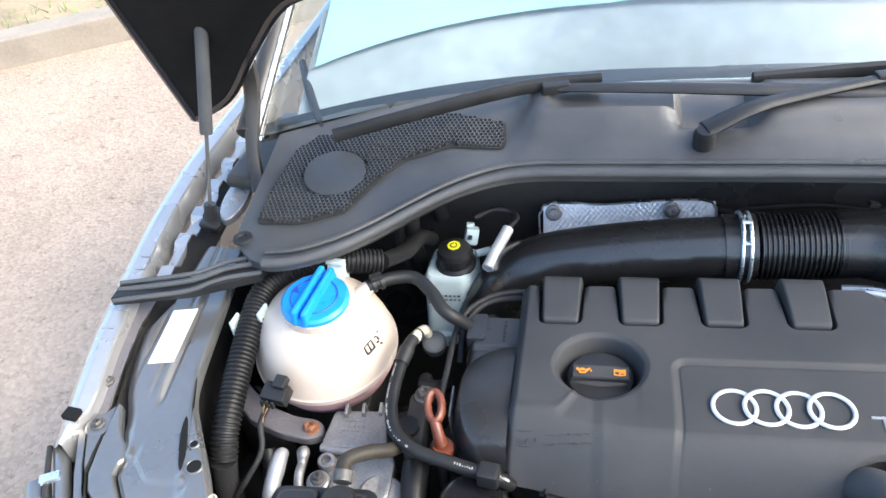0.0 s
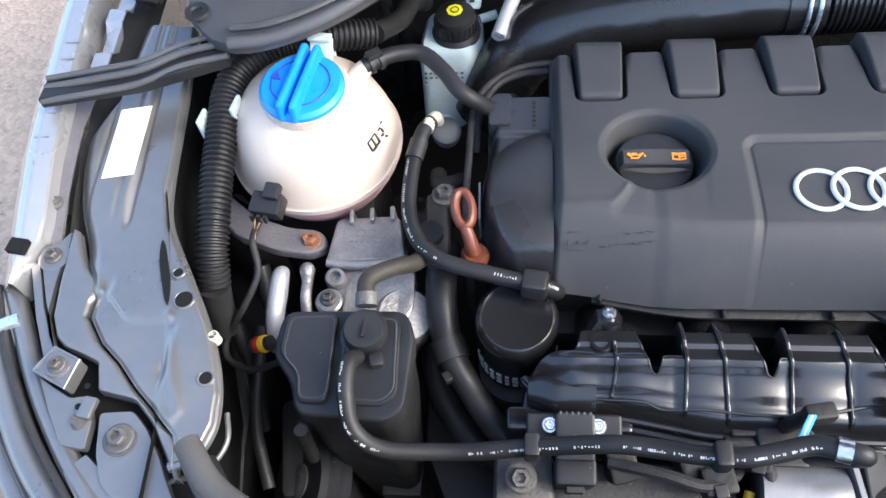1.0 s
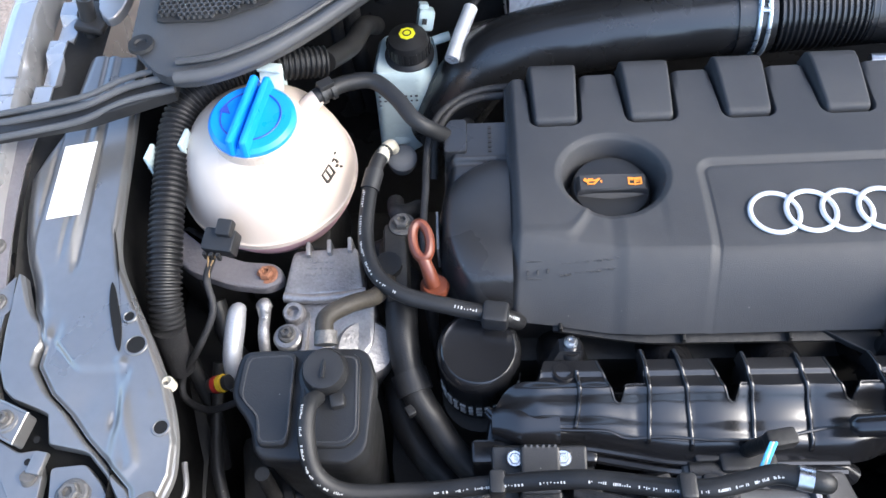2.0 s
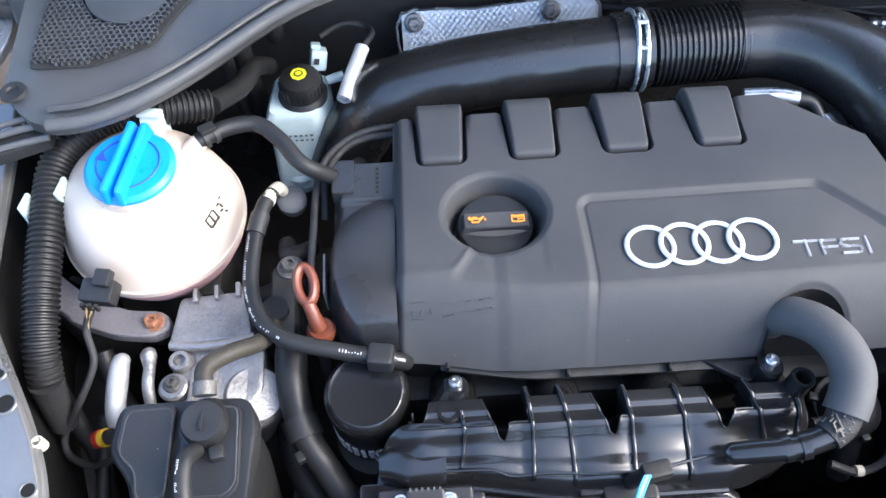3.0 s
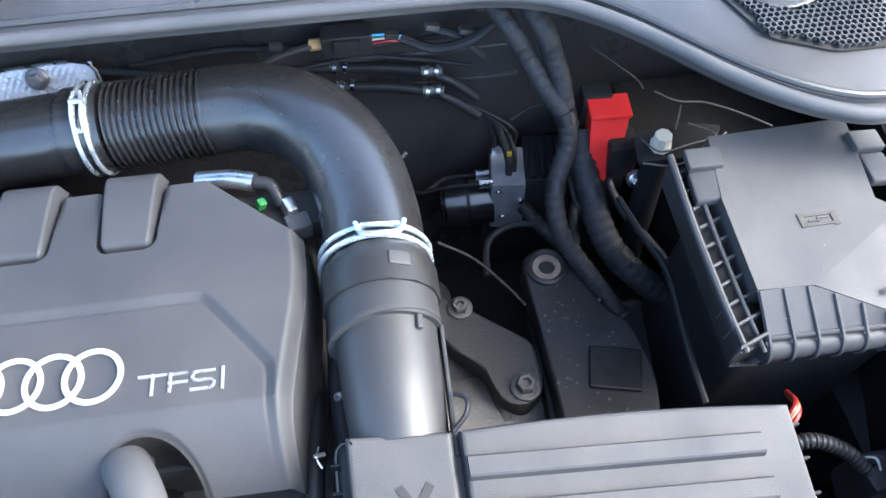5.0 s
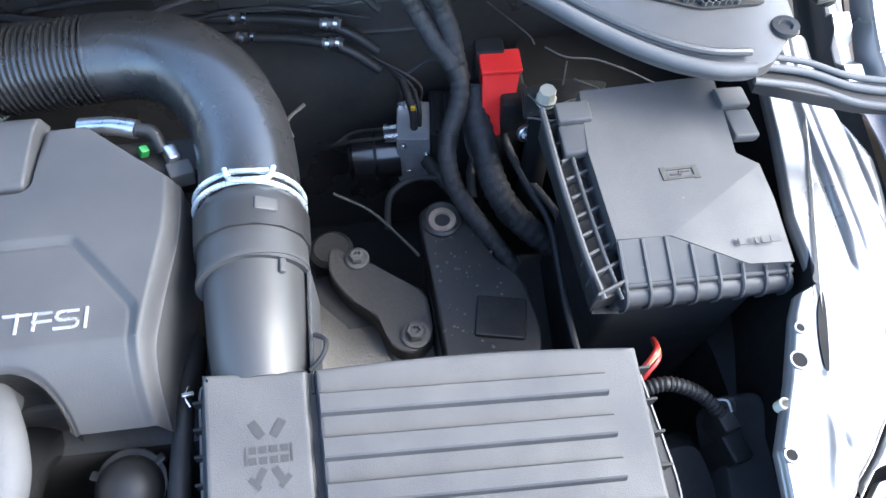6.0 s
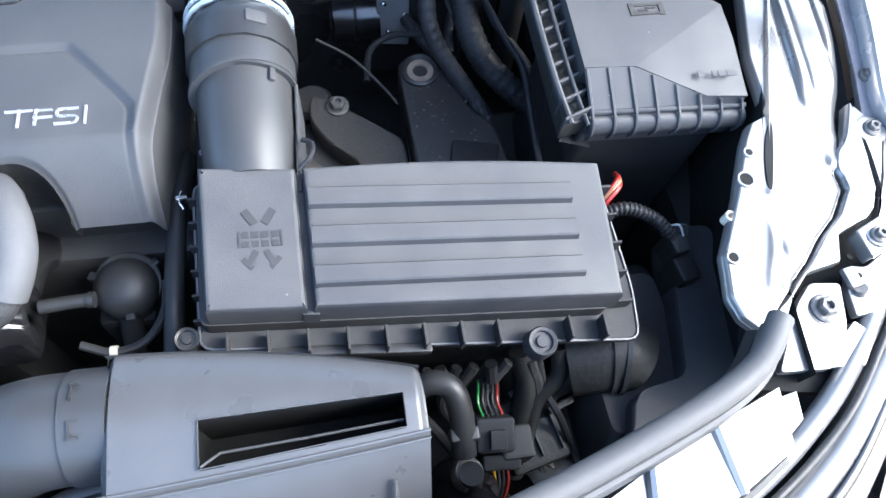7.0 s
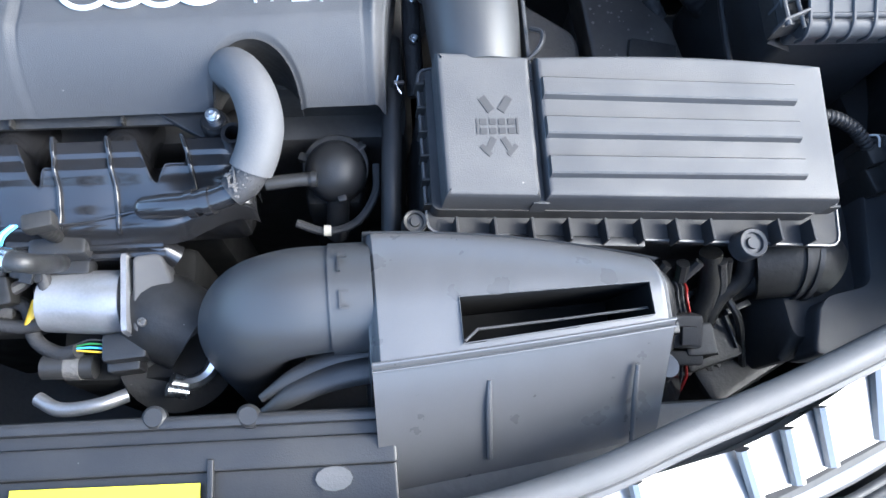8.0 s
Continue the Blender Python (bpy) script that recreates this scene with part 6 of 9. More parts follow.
def notch_edges(y, a, b, c):
    """How far a hollow reaches to both sides at y."""
    k = max(0.0, min(1.0, (y - 0.3275) / 0.032))
    left = a - 0.0045 * min(1.0, k / 0.12) ** 0.5 - 0.011 * max(0.0, (k - 0.12) / 0.88) ** 1.1
    if y > 0.3402:
        return left, c
    d = max(0.0, y - 0.3275)
    return left, a + 0.0032 * min(1.0, d / 0.004) ** 0.5 + (b - a - 0.0032) * max(0.0, (d - 0.004) / 0.0087)


def man_patch(i):
    """The skin between two hollows, with the hollows' walls."""
    vs = [0.0, 0.02, 0.045, 0.07] + [0.10 + 0.28 * k / 20 for k in range(21)]
    ys = [0.286 + 0.0415 * k / 34 for k in range(35)] + [0.3275 + 0.0126 * k / 12 for k in range(1, 13)] + [0.3403 + 0.0187 * k / 14 for k in range(15)] + [0.3604, 0.3614, 0.3620]
    rows = []
    for q in ys:
        l = -0.0835 if i == 0 else (NOTCH[i - 1][0] if q < 0.3275 else notch_edges(q, *NOTCH[i - 1])[1])
        r = 0.2615 if i == 3 else (NOTCH[i][0] if q < 0.3275 else notch_edges(q, *NOTCH[i])[0])
        row = []
        for k in range(49):
            x = l + (r - l) * k / 48
            f = man_front(x)
            y = q if q > 0.330 else 0.330 - (0.330 - q) * (0.330 - f) / 0.044
            if i == 0:
                y = min(y, 0.344 + 0.018 * step01(-0.046, -0.040, x) - 0.018 * max(0.0, (-0.056 - x) / 0.0275) ** 2)
            row.append((x, y, man_base(x, y) - 0.006 * step01(0.3600, 0.3620, q) ** 2))
        rows.append(row)
    bm = loft(rows, False, False, False)
    for side in (0, -1):
        edge = [row[side] for row in rows[34:]]
        loft([edge, [(x, y, z - 0.034) for x, y, z in edge]], False, False, False, bm)
    back = rows[-1]
    loft([back, [(x, y + 0.001, z - 0.034) for x, y, z in back]], False, False, False, bm)
    return bm


for i in range(4):
    part("plenum_skin", man_patch(i), "gloss", man, angle=50)
part("plenum_end", tube([(-0.0820, 0.322, 0.738), (-0.060, 0.322, 0.740), (-0.03, 0.322, 0.740)], [0.012, 0.021, 0.022], 16, flat=0.8), "gloss", man)
part("swept_bead", tube([(x, y, man_base(x, y) + 0.0004) for x, y in ((-0.066, 0.318), (-0.03, 0.311), (0.005, 0.309), (0.022, 0.304), (0.05, 0.304), (0.09, 0.301), (0.13, 0.302), (0.17, 0.309), (0.21, 0.315), (0.24, 0.324))], 0.0014, 8), "gloss", man)
for dy, z, r in ((0.0005, 0.7340, 0.0030), (-0.004, 0.7265, 0.0040)):
    part("seam", tube([(-0.086, 0.335, z)] + [(x, man_front(x) + dy, z) for x in (-0.062, -0.045, -0.02, 0.0, 0.03, 0.06, 0.10, 0.15, 0.19)], r, 8, 4), "gloss", man)
for (xt, yt), (xb, yb) in RIBS:
    rings = []
    for k in range(25):
        t = k / 24
        x, y = xb + (xt - xb) * t + 0.0025 * math.sin(math.pi * t), yb + (yt - yb) * t
        zz = man_base(x, min(max(y, man_front(x) + 0.0005), 0.361)) + 0.0030 - 0.30 * max(0.0, y - 0.361)
        rings.append([(x - 0.0021, y, zz - 0.016), (x - 0.0017, y, zz - 0.0008), (x - 0.0008, y, zz), (x + 0.0008, y, zz), (x + 0.0017, y, zz - 0.0008), (x + 0.0021, y, zz - 0.016)])
    part("rib", loft(rings), "gloss", man, angle=60)
for n in NOTCH:
    left = [(notch_edges(y, *n)[0], y) for y in (0.360, 0.356, 0.350, 0.344, 0.338, 0.333, 0.330)]
    right = [(notch_edges(y, *n)[1], y) for y in (0.3290, 0.331, 0.334, 0.337, 0.340)] + [(n[2], 0.3402)]
    part("hollow_rim", tube([(x, y, man_base(x, y) + 0.0001) for x, y in left + [(n[0], 0.3276)] + right], 0.0010, 6, 3), "gloss", man)
part("bolt_gusset", loft([[(-0.048, 0.346, 0.752), (-0.010, 0.349, 0.752), (-0.012, 0.358, 0.752), (-0.045, 0.356, 0.752)], [(-0.028, 0.366, 0.776), (-0.012, 0.366, 0.776), (-0.012, 0.378, 0.774), (-0.028, 0.378, 0.774)]]), "gloss", man, angle=30)
for i in range(4):
    x = -0.021 + i * 0.088
    part("runner", tube([(x, 0.412, 0.690), (x, 0.392, 0.712), (x, 0.372, 0.728), (x, 0.350, 0.735)], [0.020, 0.021, 0.022, 0.022], 16), "gloss", man)
part("plenum_base", box((0.092, 0.334, 0.700), (0.320, 0.056, 0.05), rot(0, 0, 1), 0.012), "gloss", man)
for x, y, z in ((-0.019, 0.373, 0.776), (0.235, 0.375, 0.779)):
    part("boss", lathe((x, y - 0.002, z - 0.03), [(0.012, 0), (0.011, 0.025), (0.009, 0.028), (0.004, 0.028)], (0, 0, 1), 20), "gloss", man)
    bolt("manifold_bolt", (x, y, z + 0.002), 0.0037, man, washer=True)
for x, y, z in ((-0.026, 0.352, 0.735), (0.252, 0.356, 0.752)):
    part("socket", lathe((x, y, z), [(0.010, 0), (0.0095, 0.034), (0.0085, 0.036), (0.006, 0.036), (0.005, 0.010)], (0, 0, 1), 20), "gloss", man)
part("end_bracket", box((-0.072, 0.325, 0.700), (0.03, 0.04, 0.04), rot(0, 0, -10), 0.008), "gloss", man)
# near-black, so the shade under the plenum lies in its colour
part("support", box((0.09, 0.34, 0.58), (0.26, 0.05, 0.24), None, 0.01), "shadeblack", man)

sensor = thing("pressure_sensor", (-0.047, 0.275, 0.70), "black pressure sensor held by two bolts", "sensor")
part("body", box((-0.047, 0.282, 0.745), (0.030, 0.036, 0.026), rot(20, 0, 0), 0.003), "plastic", sensor)
part("flange", box((-0.047, 0.290, 0.742), (0.074, 0.022, 0.008), rot(20, 0, 0), 0.003), "plastic", sensor)
for k in range(6):
    part("fin", box((-0.058 + k * 0.0045, 0.286, 0.7590), (0.0016, 0.020, 0.0016), rot(20, 0, 0)), "greyrubber", sensor, smooth=False)
for x in (-0.066, -0.029):
    bolt("sensor_bolt", (x, 0.289, 0.749), 0.0044, sensor, (0, -0.3, 1))
part("plug", box((-0.046, 0.262, 0.715), (0.032, 0.022, 0.05), rot(12, 0, 0), 0.004), "plastic", sensor)
part("plug_clip", box((-0.046, 0.249, 0.716), (0.014, 0.006, 0.022), rot(12, 0, 0), 0.001), "dark", sensor)
part("stay", box((-0.05, 0.30, 0.70), (0.10, 0.02, 0.07), None, 0.004), "gloss", sensor)

rail = thing("fuel_rail", (0.10, 0.262, 0.60), "grey cast front of the engine with injector plugs", "casting")
part("casting", box((0.0, 0.262, 0.66), (0.13, 0.045, 0.08), rot(8, 0, 0), 0.012), "casting", rail)
bolt("casting_bolt", (-0.088, 0.255, 0.722), 0.0085, rail, (0, -0.3, 1), "dullalu")
part("casting_foot", box((-0.085, 0.262, 0.66), (0.05, 0.05, 0.10), rot(6, 0, 0), 0.010), "dullalu", rail)
for x in (-0.010, 0.045):
    part("injector_plug", box((x, 0.272, 0.716), (0.024, 0.030, 0.026), rot(25, 0, 15), 0.004), "dimblack", rail)
    part("injector", tube([(x, 0.29, 0.72), (x, 0.31, 0.70)], 0.008, 12, raw=True), "plastic", rail)
part("cable", tube([(-0.02, 0.268, 0.728), (0.02, 0.258, 0.735), (0.05, 0.252, 0.73), (0.075, 0.262, 0.722), (0.085, 0.28, 0.71)], 0.005, 8), "cloth", rail)
for x, y, z, a in ((0.062, 0.258, 0.722, 12), (0.090, 0.276, 0.728, -14)):
    part("plug_body", box((x, y, z), (0.026, 0.022, 0.020), rot(12, 0, a), 0.003), "dimblack", rail)
    part("plug_latch", box((x, y - 0.010, z + 0.009), (0.010, 0.010, 0.004), rot(12, 0, a), 0.001), "plastic", rail)
    part("plug_cable", tube([(x, y + 0.010, z), (x + 0.006, y + 0.022, z + 0.004), (x + 0.016, y + 0.030, z - 0.010)], 0.0036, 8), "cloth", rail)
part("base", box((0.06, 0.285, 0.52), (0.28, 0.05, 0.30), None, 0.01), "shadeblack", rail)

# ---- big intake pipe ----
pipe = thing("intake_pipe", (0.19, 0.72, 0.70), "satin black plastic intake pipe with corrugated section and bend", "intake pipe")
part("left_length", tube([(-0.135, 0.700, 0.655), (-0.110, 0.712, 0.705), (-0.075, 0.722, 0.745), (-0.02, 0.727, 0.765), (0.08, 0.730, 0.780), (0.178, 0.730, 0.790)], [0.036, 0.038, 0.039, 0.039, 0.039, 0.038], 32, 10), "pipe", pipe)
part("cuff", tube([(0.168, 0.730, 0.790), (0.204, 0.730, 0.792)], 0.0400, 36, raw=True), "pipe", pipe)
part("corrugations", tube([(0.206, 0.730, 0.792), (0.250, 0.731, 0.794), (0.304, 0.733, 0.796)], 0.0385, 36, 12, ribs=0.0056, depth=0.085), "pipe", pipe, "finely corrugated flexible section")
part("bend", tube([(0.294, 0.733, 0.796), (0.335, 0.729, 0.798), (0.372, 0.712, 0.800), (0.402, 0.680, 0.801), (0.421, 0.640, 0.800), (0.430, 0.600, 0.799), (0.433, 0.560, 0.798), (0.434, 0.545, 0.798)], [0.0392, 0.040, 0.041, 0.0415, 0.0415, 0.041, 0.0408, 0.0405], 36, 10), "pipe", pipe)


def clamp(c, axis, r, th_parent):
    """A pair of spring bands with a buckle."""
    q = Vector(axis).normalized()
    u = q.cross(Vector((0, 0, 1))).normalized()
    v = u.cross(q)
    cl = thing("pipe_clamp", c, "bright galvanised spring clamp round the intake pipe", "pipe clamp", "intake pipe clamps")
    for s in (-0.0048, 0.0048):
        part("band", tube([Vector(c) + q * s + (u * math.cos(a) + v * math.sin(a)) * r for a in (2 * math.pi * k / 48 for k in range(49))], 0.0022, 8, raw=True), "clip", cl)
    return cl, q, u, v


cl, q, u, v = clamp((0.190, 0.730, 0.791), (1, 0, 0.02), 0.0418, pipe)
for k in (-0.0042, 0.0042):
    part("buckle_wire", tube([(0.189 + k, 0.7000, 0.8215), (0.189 + k, 0.7090, 0.8310), (0.189 + k, 0.7200, 0.8365), (0.189 + 0.6 * k, 0.7300, 0.8385)], 0.0019, 8), "clip", cl)
for y, z in ((0.7000, 0.8215), (0.7200, 0.8368)):
    part("buckle_bar", tube([(0.1835, y, z), (0.1945, y, z)], 0.0023, 8, raw=True), "clip", cl)
cl2, q, u, v = clamp((0.433, 0.549, 0.798), (0.02, -1, 0.02), 0.0435, pipe)
part("buckle", tube([(0.422, 0.557, 0.8425), (0.427, 0.546, 0.8445), (0.442, 0.544, 0.8445), (0.455, 0.548, 0.8400), (0.459, 0.558, 0.8390)], 0.0022, 8), "clip", cl2)
part("buckle_bar", tube([(0.426, 0.5545, 0.8428), (0.440, 0.5530, 0.8438), (0.455, 0.5545, 0.8400)], 0.0018, 8), "clip", cl2)

neck = thing("air_meter_neck", (0.437, 0.47, 0.76), "dark grey plastic air meter pipe entering the filter box", "air pipe")
part("collar", tube([(0.433, 0.543, 0.798), (0.434, 0.532, 0.798), (0.435, 0.506, 0.798)], [0.0425, 0.0460, 0.0455], 14, 4), "plastic", neck, "black faceted collar")
part("second_collar", tube([(0.435, 0.516, 0.798), (0.436, 0.482, 0.797)], 0.0425, 40, raw=True), "sheen", neck)
part("collar_lip", tube([(0.4355, 0.4845, 0.797), (0.436, 0.4810, 0.797)], 0.0436, 40, raw=True), "box", neck)
part("pipe", tube([(0.436, 0.486, 0.797), (0.438, 0.440, 0.793), (0.440, 0.402, 0.786)], [0.0385, 0.0370, 0.0345], 40, 6), "sheen", neck)
part("fin", box((0.461, 0.482, 0.825), (0.006, 0.022, 0.008), rot(0, 40, 0), 0.002), "box", neck)
part("key", box((0.452, 0.524, 0.838), (0.018, 0.012, 0.006), rot(0, 25, 0), 0.002), "box", neck)
part("side_flange", box((0.478, 0.435, 0.775), (0.003, 0.10, 0.055), None, 0.001), "box", neck)
part("hook", tube([(0.481, 0.428, 0.806), (0.489, 0.422, 0.809), (0.487, 0.411, 0.808), (0.477, 0.402, 0.803)], 0.0020, 8), "plastic", neck)
part("stand", box((0.44, 0.45, 0.70), (0.04, 0.12, 0.14), None, 0.01), "dark", neck)

# ---- air filter box ----
settling(settled)
abox = thing("air_filter_box", (0.56, 0.335, 0.62), "dark grey plastic air filter box with ribbed lid", "air filter box")


def az(x, y):
    """Height of the lid."""
    return 0.8235 + 0.165 * (y - 0.395) - 0.048 * (x - 0.405) + 0.004


def lid_block(x0, x1, yb0, yb1, yf0, yf1, depth=0.030, bow=0.0):
    """A lid with rounded edges; yb: its back edge, yf: its front edge, at x0 and x1."""
    n = 24
    rings = []
    for inset, drop in ((0.0, depth), (0.0, 0.0045), (0.0016, 0.0013), (0.0045, 0.0)):
        ring = []
        for i in range(n + 1):
            t = i / n
            ring.append((x0 + (x1 - x0) * t, yf0 + (yf1 - yf0) * t + inset, -drop))
        for i in range(n + 1):
            t = 1 - i / n
            b = yb0 + (yb1 - yb0) * t + bow * math.sin(math.pi * t)
            ring.append((x0 + (x1 - x0) * t, b - inset, -drop))
        cxm = (x0 + x1) / 2
        rings.append([(x + (inset if x < cxm else -inset) * (1 if abs(abs(x - cxm) - (x1 - x0) / 2) < 1e-6 else 0), y, az(x, y) + d) for x, y, d in ring])
    return loft(rings)


part("lid_left", lid_block(0.407, 0.4775, 0.3985, 0.3950, 0.2925, 0.2895), "box", abox, angle=30)
part("lid_right", lid_block(0.4825, 0.7185, 0.3950, 0.3880, 0.2895, 0.2800, 0.030, 0.004), "box", abox, angle=30)
part("lid_groove", prism([(0.474, 0.396), (0.486, 0.3955), (0.486, 0.288), (0.474, 0.289)], -0.030, -0.012, 0.0, az), "box", abox)
for i in range(3):
    # raised bar with a narrow back edge, a steep front and a bevelled end
    yb, rings = 0.3765 - i * 0.0292, []
    for k in range(14):
        t = min(1.0, k / 12)
        end = 1.0 if k < 13 else 0.0
        x = 0.4850 + 0.2035 * t + (0.0016 if k == 13 else 0.0)
        y = yb - 0.0068 * t
        up = lambda o, h: (x, y - o, az(x, y - o) - 0.002 + (h + 0.002) * (end if h > 0 else 1))
        rings.append([up(-0.0006, -0.002), up(0.0000, 0.0042), up(0.0012, 0.0056), up(0.0124, 0.0060), up(0.0138, 0.0052), up(0.0158, -0.003)])
    part("ridge", loft(rings), "box", abox, angle=20)
# arrows symbol
def symbol_bar(x, y, sx, sy, a):
    part("symbol_bar", box((x, y, az(x, y) + 0.0002), (sx, sy, 0.0008), rot(9.4, 2.7, 0) @ rot(0, 0, a)), "mark", abox, smooth=False)


for sgn in (-1, 1):
    symbol_bar(0.4485 + sgn * 0.0070, 0.3578, 0.0058, 0.0125, sgn * -34)
    symbol_bar(0.4485 + sgn * 0.0058, 0.3285, 0.0046, 0.0100, sgn * 30)
    symbol_bar(0.4485 + sgn * 0.0098, 0.3238, 0.0100, 0.0036, sgn * 46)
    symbol_bar(0.4485 + sgn * 0.0150, 0.3415, 0.0014, 0.0120, 0)
for i in range(4):
    for j in range(2):
        symbol_bar(0.4380 + i * 0.0070, 0.3447 - j * 0.0068, 0.0050, 0.0046, 0)
# rim, skirt and ribs, in darker plastics that carry the sides' shade
rimo = rounded([(0.397, 0.280), (0.743, 0.257), (0.745, 0.300), (0.732, 0.398), (0.470, 0.408), (0.398, 0.408)], 0.010, 3)
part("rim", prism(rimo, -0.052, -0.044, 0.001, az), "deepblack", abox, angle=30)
# paler tube along the rim, a painted highlight on its edge
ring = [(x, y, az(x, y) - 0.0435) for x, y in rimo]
part("lit_rim_line", tube(ring + [ring[0]], 0.0013, 6, raw=True), "satin", abox)
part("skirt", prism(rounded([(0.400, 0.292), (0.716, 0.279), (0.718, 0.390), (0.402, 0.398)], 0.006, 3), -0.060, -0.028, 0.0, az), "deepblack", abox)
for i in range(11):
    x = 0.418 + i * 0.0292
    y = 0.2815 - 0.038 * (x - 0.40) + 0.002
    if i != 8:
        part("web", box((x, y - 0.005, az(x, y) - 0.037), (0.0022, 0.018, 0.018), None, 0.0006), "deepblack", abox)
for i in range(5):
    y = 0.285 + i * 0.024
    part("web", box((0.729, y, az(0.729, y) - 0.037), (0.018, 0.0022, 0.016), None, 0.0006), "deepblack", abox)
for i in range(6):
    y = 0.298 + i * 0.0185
    part("web", box((0.398, y, az(0.398, y) - 0.040), (0.007, 0.0022, 0.016), None, 0.0006), "dimblack", abox)
for x, y, z, k, mt in ((0.655, 0.2595, 0.7695, 1.0, "box"), (0.388, 0.2900, 0.772, 0.78, "plastic")):
    part("clip_boss", lathe((x, y, z - 0.020), [(0.0122 * k, 0), (0.0122 * k, 0.016), (0.0110 * k, 0.0180), (0.0085 * k, 0.017), (0.0080 * k, 0.0145), (0.0050 * k, 0.0145), (0.0045 * k, 0.017), (0.003 * k, 0.017)], (0, -0.1, 1), 28), mt, abox, "round screw boss")
part("lower_body", box((0.558, 0.340, 0.700), (0.320, 0.105, 0.150), rot(0, 0, -3), 0.012), "plastic", abox)
part("foot", box((0.56, 0.34, 0.46), (0.20, 0.08, 0.36), None, 0.01), "dark", abox)
part("front_rail", box((0.50, 0.270, 0.757), (0.14, 0.008, 0.010), rot(0, 2, -4), 0.002), "plastic", abox)

# ---- cold air scoop in front ----
scoop = thing("air_scoop", (0.45, 0.17, 0.70), "satin grey plastic air intake duct with a slot and round elbow", "air duct")


def sc_back(x):
    t = (x - 0.345) / 0.205
    return 0.2640 - 0.004 * t - 0.026 * t * t


def sc_front(x):
    t = (x - 0.345) / 0.205
    return 0.1735 + 0.0125 * t + 0.004 * t * t


SLOT = ((0.4040, 0.2130), (0.5330, 0.2155), (0.5330, 0.1930), (0.4040, 0.1825))


def scoop_point(u, v):
    x = 0.345 + 0.203 * u
    b, f = sc_back(x), sc_front(x)
    y = b + (f - b) * v
    z = 0.836 - 0.017 * max(0.0, 1 - v * 1.6) ** 2.2 - 0.004 * v
    z -= 0.010 * step01(0.006, 0.0, x - 0.345) + 0.006 * step01(0.006, 0.0, 0.548 - x)
    return (x, y, z)


def skin_with_slot(nx, ny):
    """The duct's top skin, left open where the slot is."""
    bm = bmesh.new()
    g = [[bm.verts.new(scoop_point(i / nx, j / ny)) for i in range(nx + 1)] for j in range(ny + 1)]
    for j in range(ny):
        for i in range(nx):
            c = sum((w.co for w in (g[j][i], g[j + 1][i + 1])), Vector()) / 2
            if not in_poly(c.x, c.y, [tuple(p) for p in SLOT]):
                bm.faces.new((g[j][i], g[j][i + 1], g[j + 1][i + 1], g[j + 1][i]))
    return bm


part("top_skin", skin_with_slot(140, 70), "satin", scoop)
slot3 = [(x, y, 0.8345) for x, y in SLOT]
rings = [[(x, y, z) for x, y, z in slot3], [(0.468 + (x - 0.468) * 1.0, y, z - 0.003) for x, y, z in slot3], [(0.468 + (x - 0.468) * 1.08, 0.210 + (y - 0.210) * 1.22, z - 0.012) for x, y, z in slot3], [(0.468 + (x - 0.468) * 1.08, 0.206 + (y - 0.206) * 2.0, z - 0.10) for x, y, z in slot3]]
part("slot_wall", loft(rings, True, False, True), "shadeblack", scoop)
part("slot_edge", tube([*slot3, slot3[0]], 0.0004, 6, raw=True), "satin", scoop)
part("slot_ledge", tube([(0.4050, 0.1840, 0.8335), (0.416, 0.1930, 0.824), (0.47, 0.1960, 0.823), (0.5325, 0.1995, 0.826)], 0.0009, 6, raw=True), "satin", scoop)
# sides, back and sloping front
bk = [(0.345 + 0.203 * i / 20, sc_back(0.345 + 0.203 * i / 20)) for i in range(21)]
fr = [(0.345 + 0.203 * i / 20, sc_front(0.345 + 0.203 * i / 20)) for i in range(21)]
part("back_wall", loft([[(x, y, 0.823) for x, y in bk], [(x, y + 0.001, 0.70) for x, y in bk]], False, False, False), "satin", scoop)
for xs, k in ((0.3455, 0), (0.5478, 20)):
    part("side_wall", loft([[(xs, bk[k][1], 0.816), (xs, fr[k][1], 0.824)], [(xs, bk[k][1], 0.70), (xs, fr[k][1] - 0.055, 0.70)]], False, False, False), "satin", scoop)
front_rings = []
for dy, z, k in ((0.0, 0.8318, 1.0), (-0.003, 0.828, 1.0), (-0.006, 0.826, 0.997), (-0.040, 0.796, 0.985), (-0.085, 0.756, 0.972), (-0.092, 0.70, 0.97)):
    front_rings.append([(0.447 + (x - 0.447) * k + 0.004 * (1 - k) * 10, y + dy, z) for x, y in fr])
part("front_face", loft(front_rings, False, False, False), "satin", scoop)
for off, r in ((0.0, 0.0012), (-0.0045, 0.0009)):
    part("front_bead", tube([(x, y + off, 0.832 + off * 0.5) for x, y in fr], r, 8, 2), "satin", scoop)
for x, y0 in ((0.4215, 0.165), (0.5230, 0.168)):
    part("moulded_rib", tube([(x, y0 - 0.004, 0.8155), (x, y0 - 0.022, 0.802), (x + 0.002, y0 - 0.052, 0.776)], [0.0016, 0.0022, 0.0020], 8), "satin", scoop)
part("bottom", box((0.447, 0.17, 0.695), (0.19, 0.12, 0.01)), "plastic", scoop)
EB = [(0.349, 0.2255, 0.796), (0.325, 0.2260, 0.795), (0.298, 0.2250, 0.792), (0.274, 0.2220, 0.778), (0.261, 0.2180, 0.750), (0.258, 0.2140, 0.70), (0.257, 0.210, 0.60)]
part("elbow", tube(EB, [0.0360, 0.0364, 0.0372, 0.0378, 0.0372, 0.036, 0.036], 40, 10), "sheen", scoop, "round grey plastic elbow")
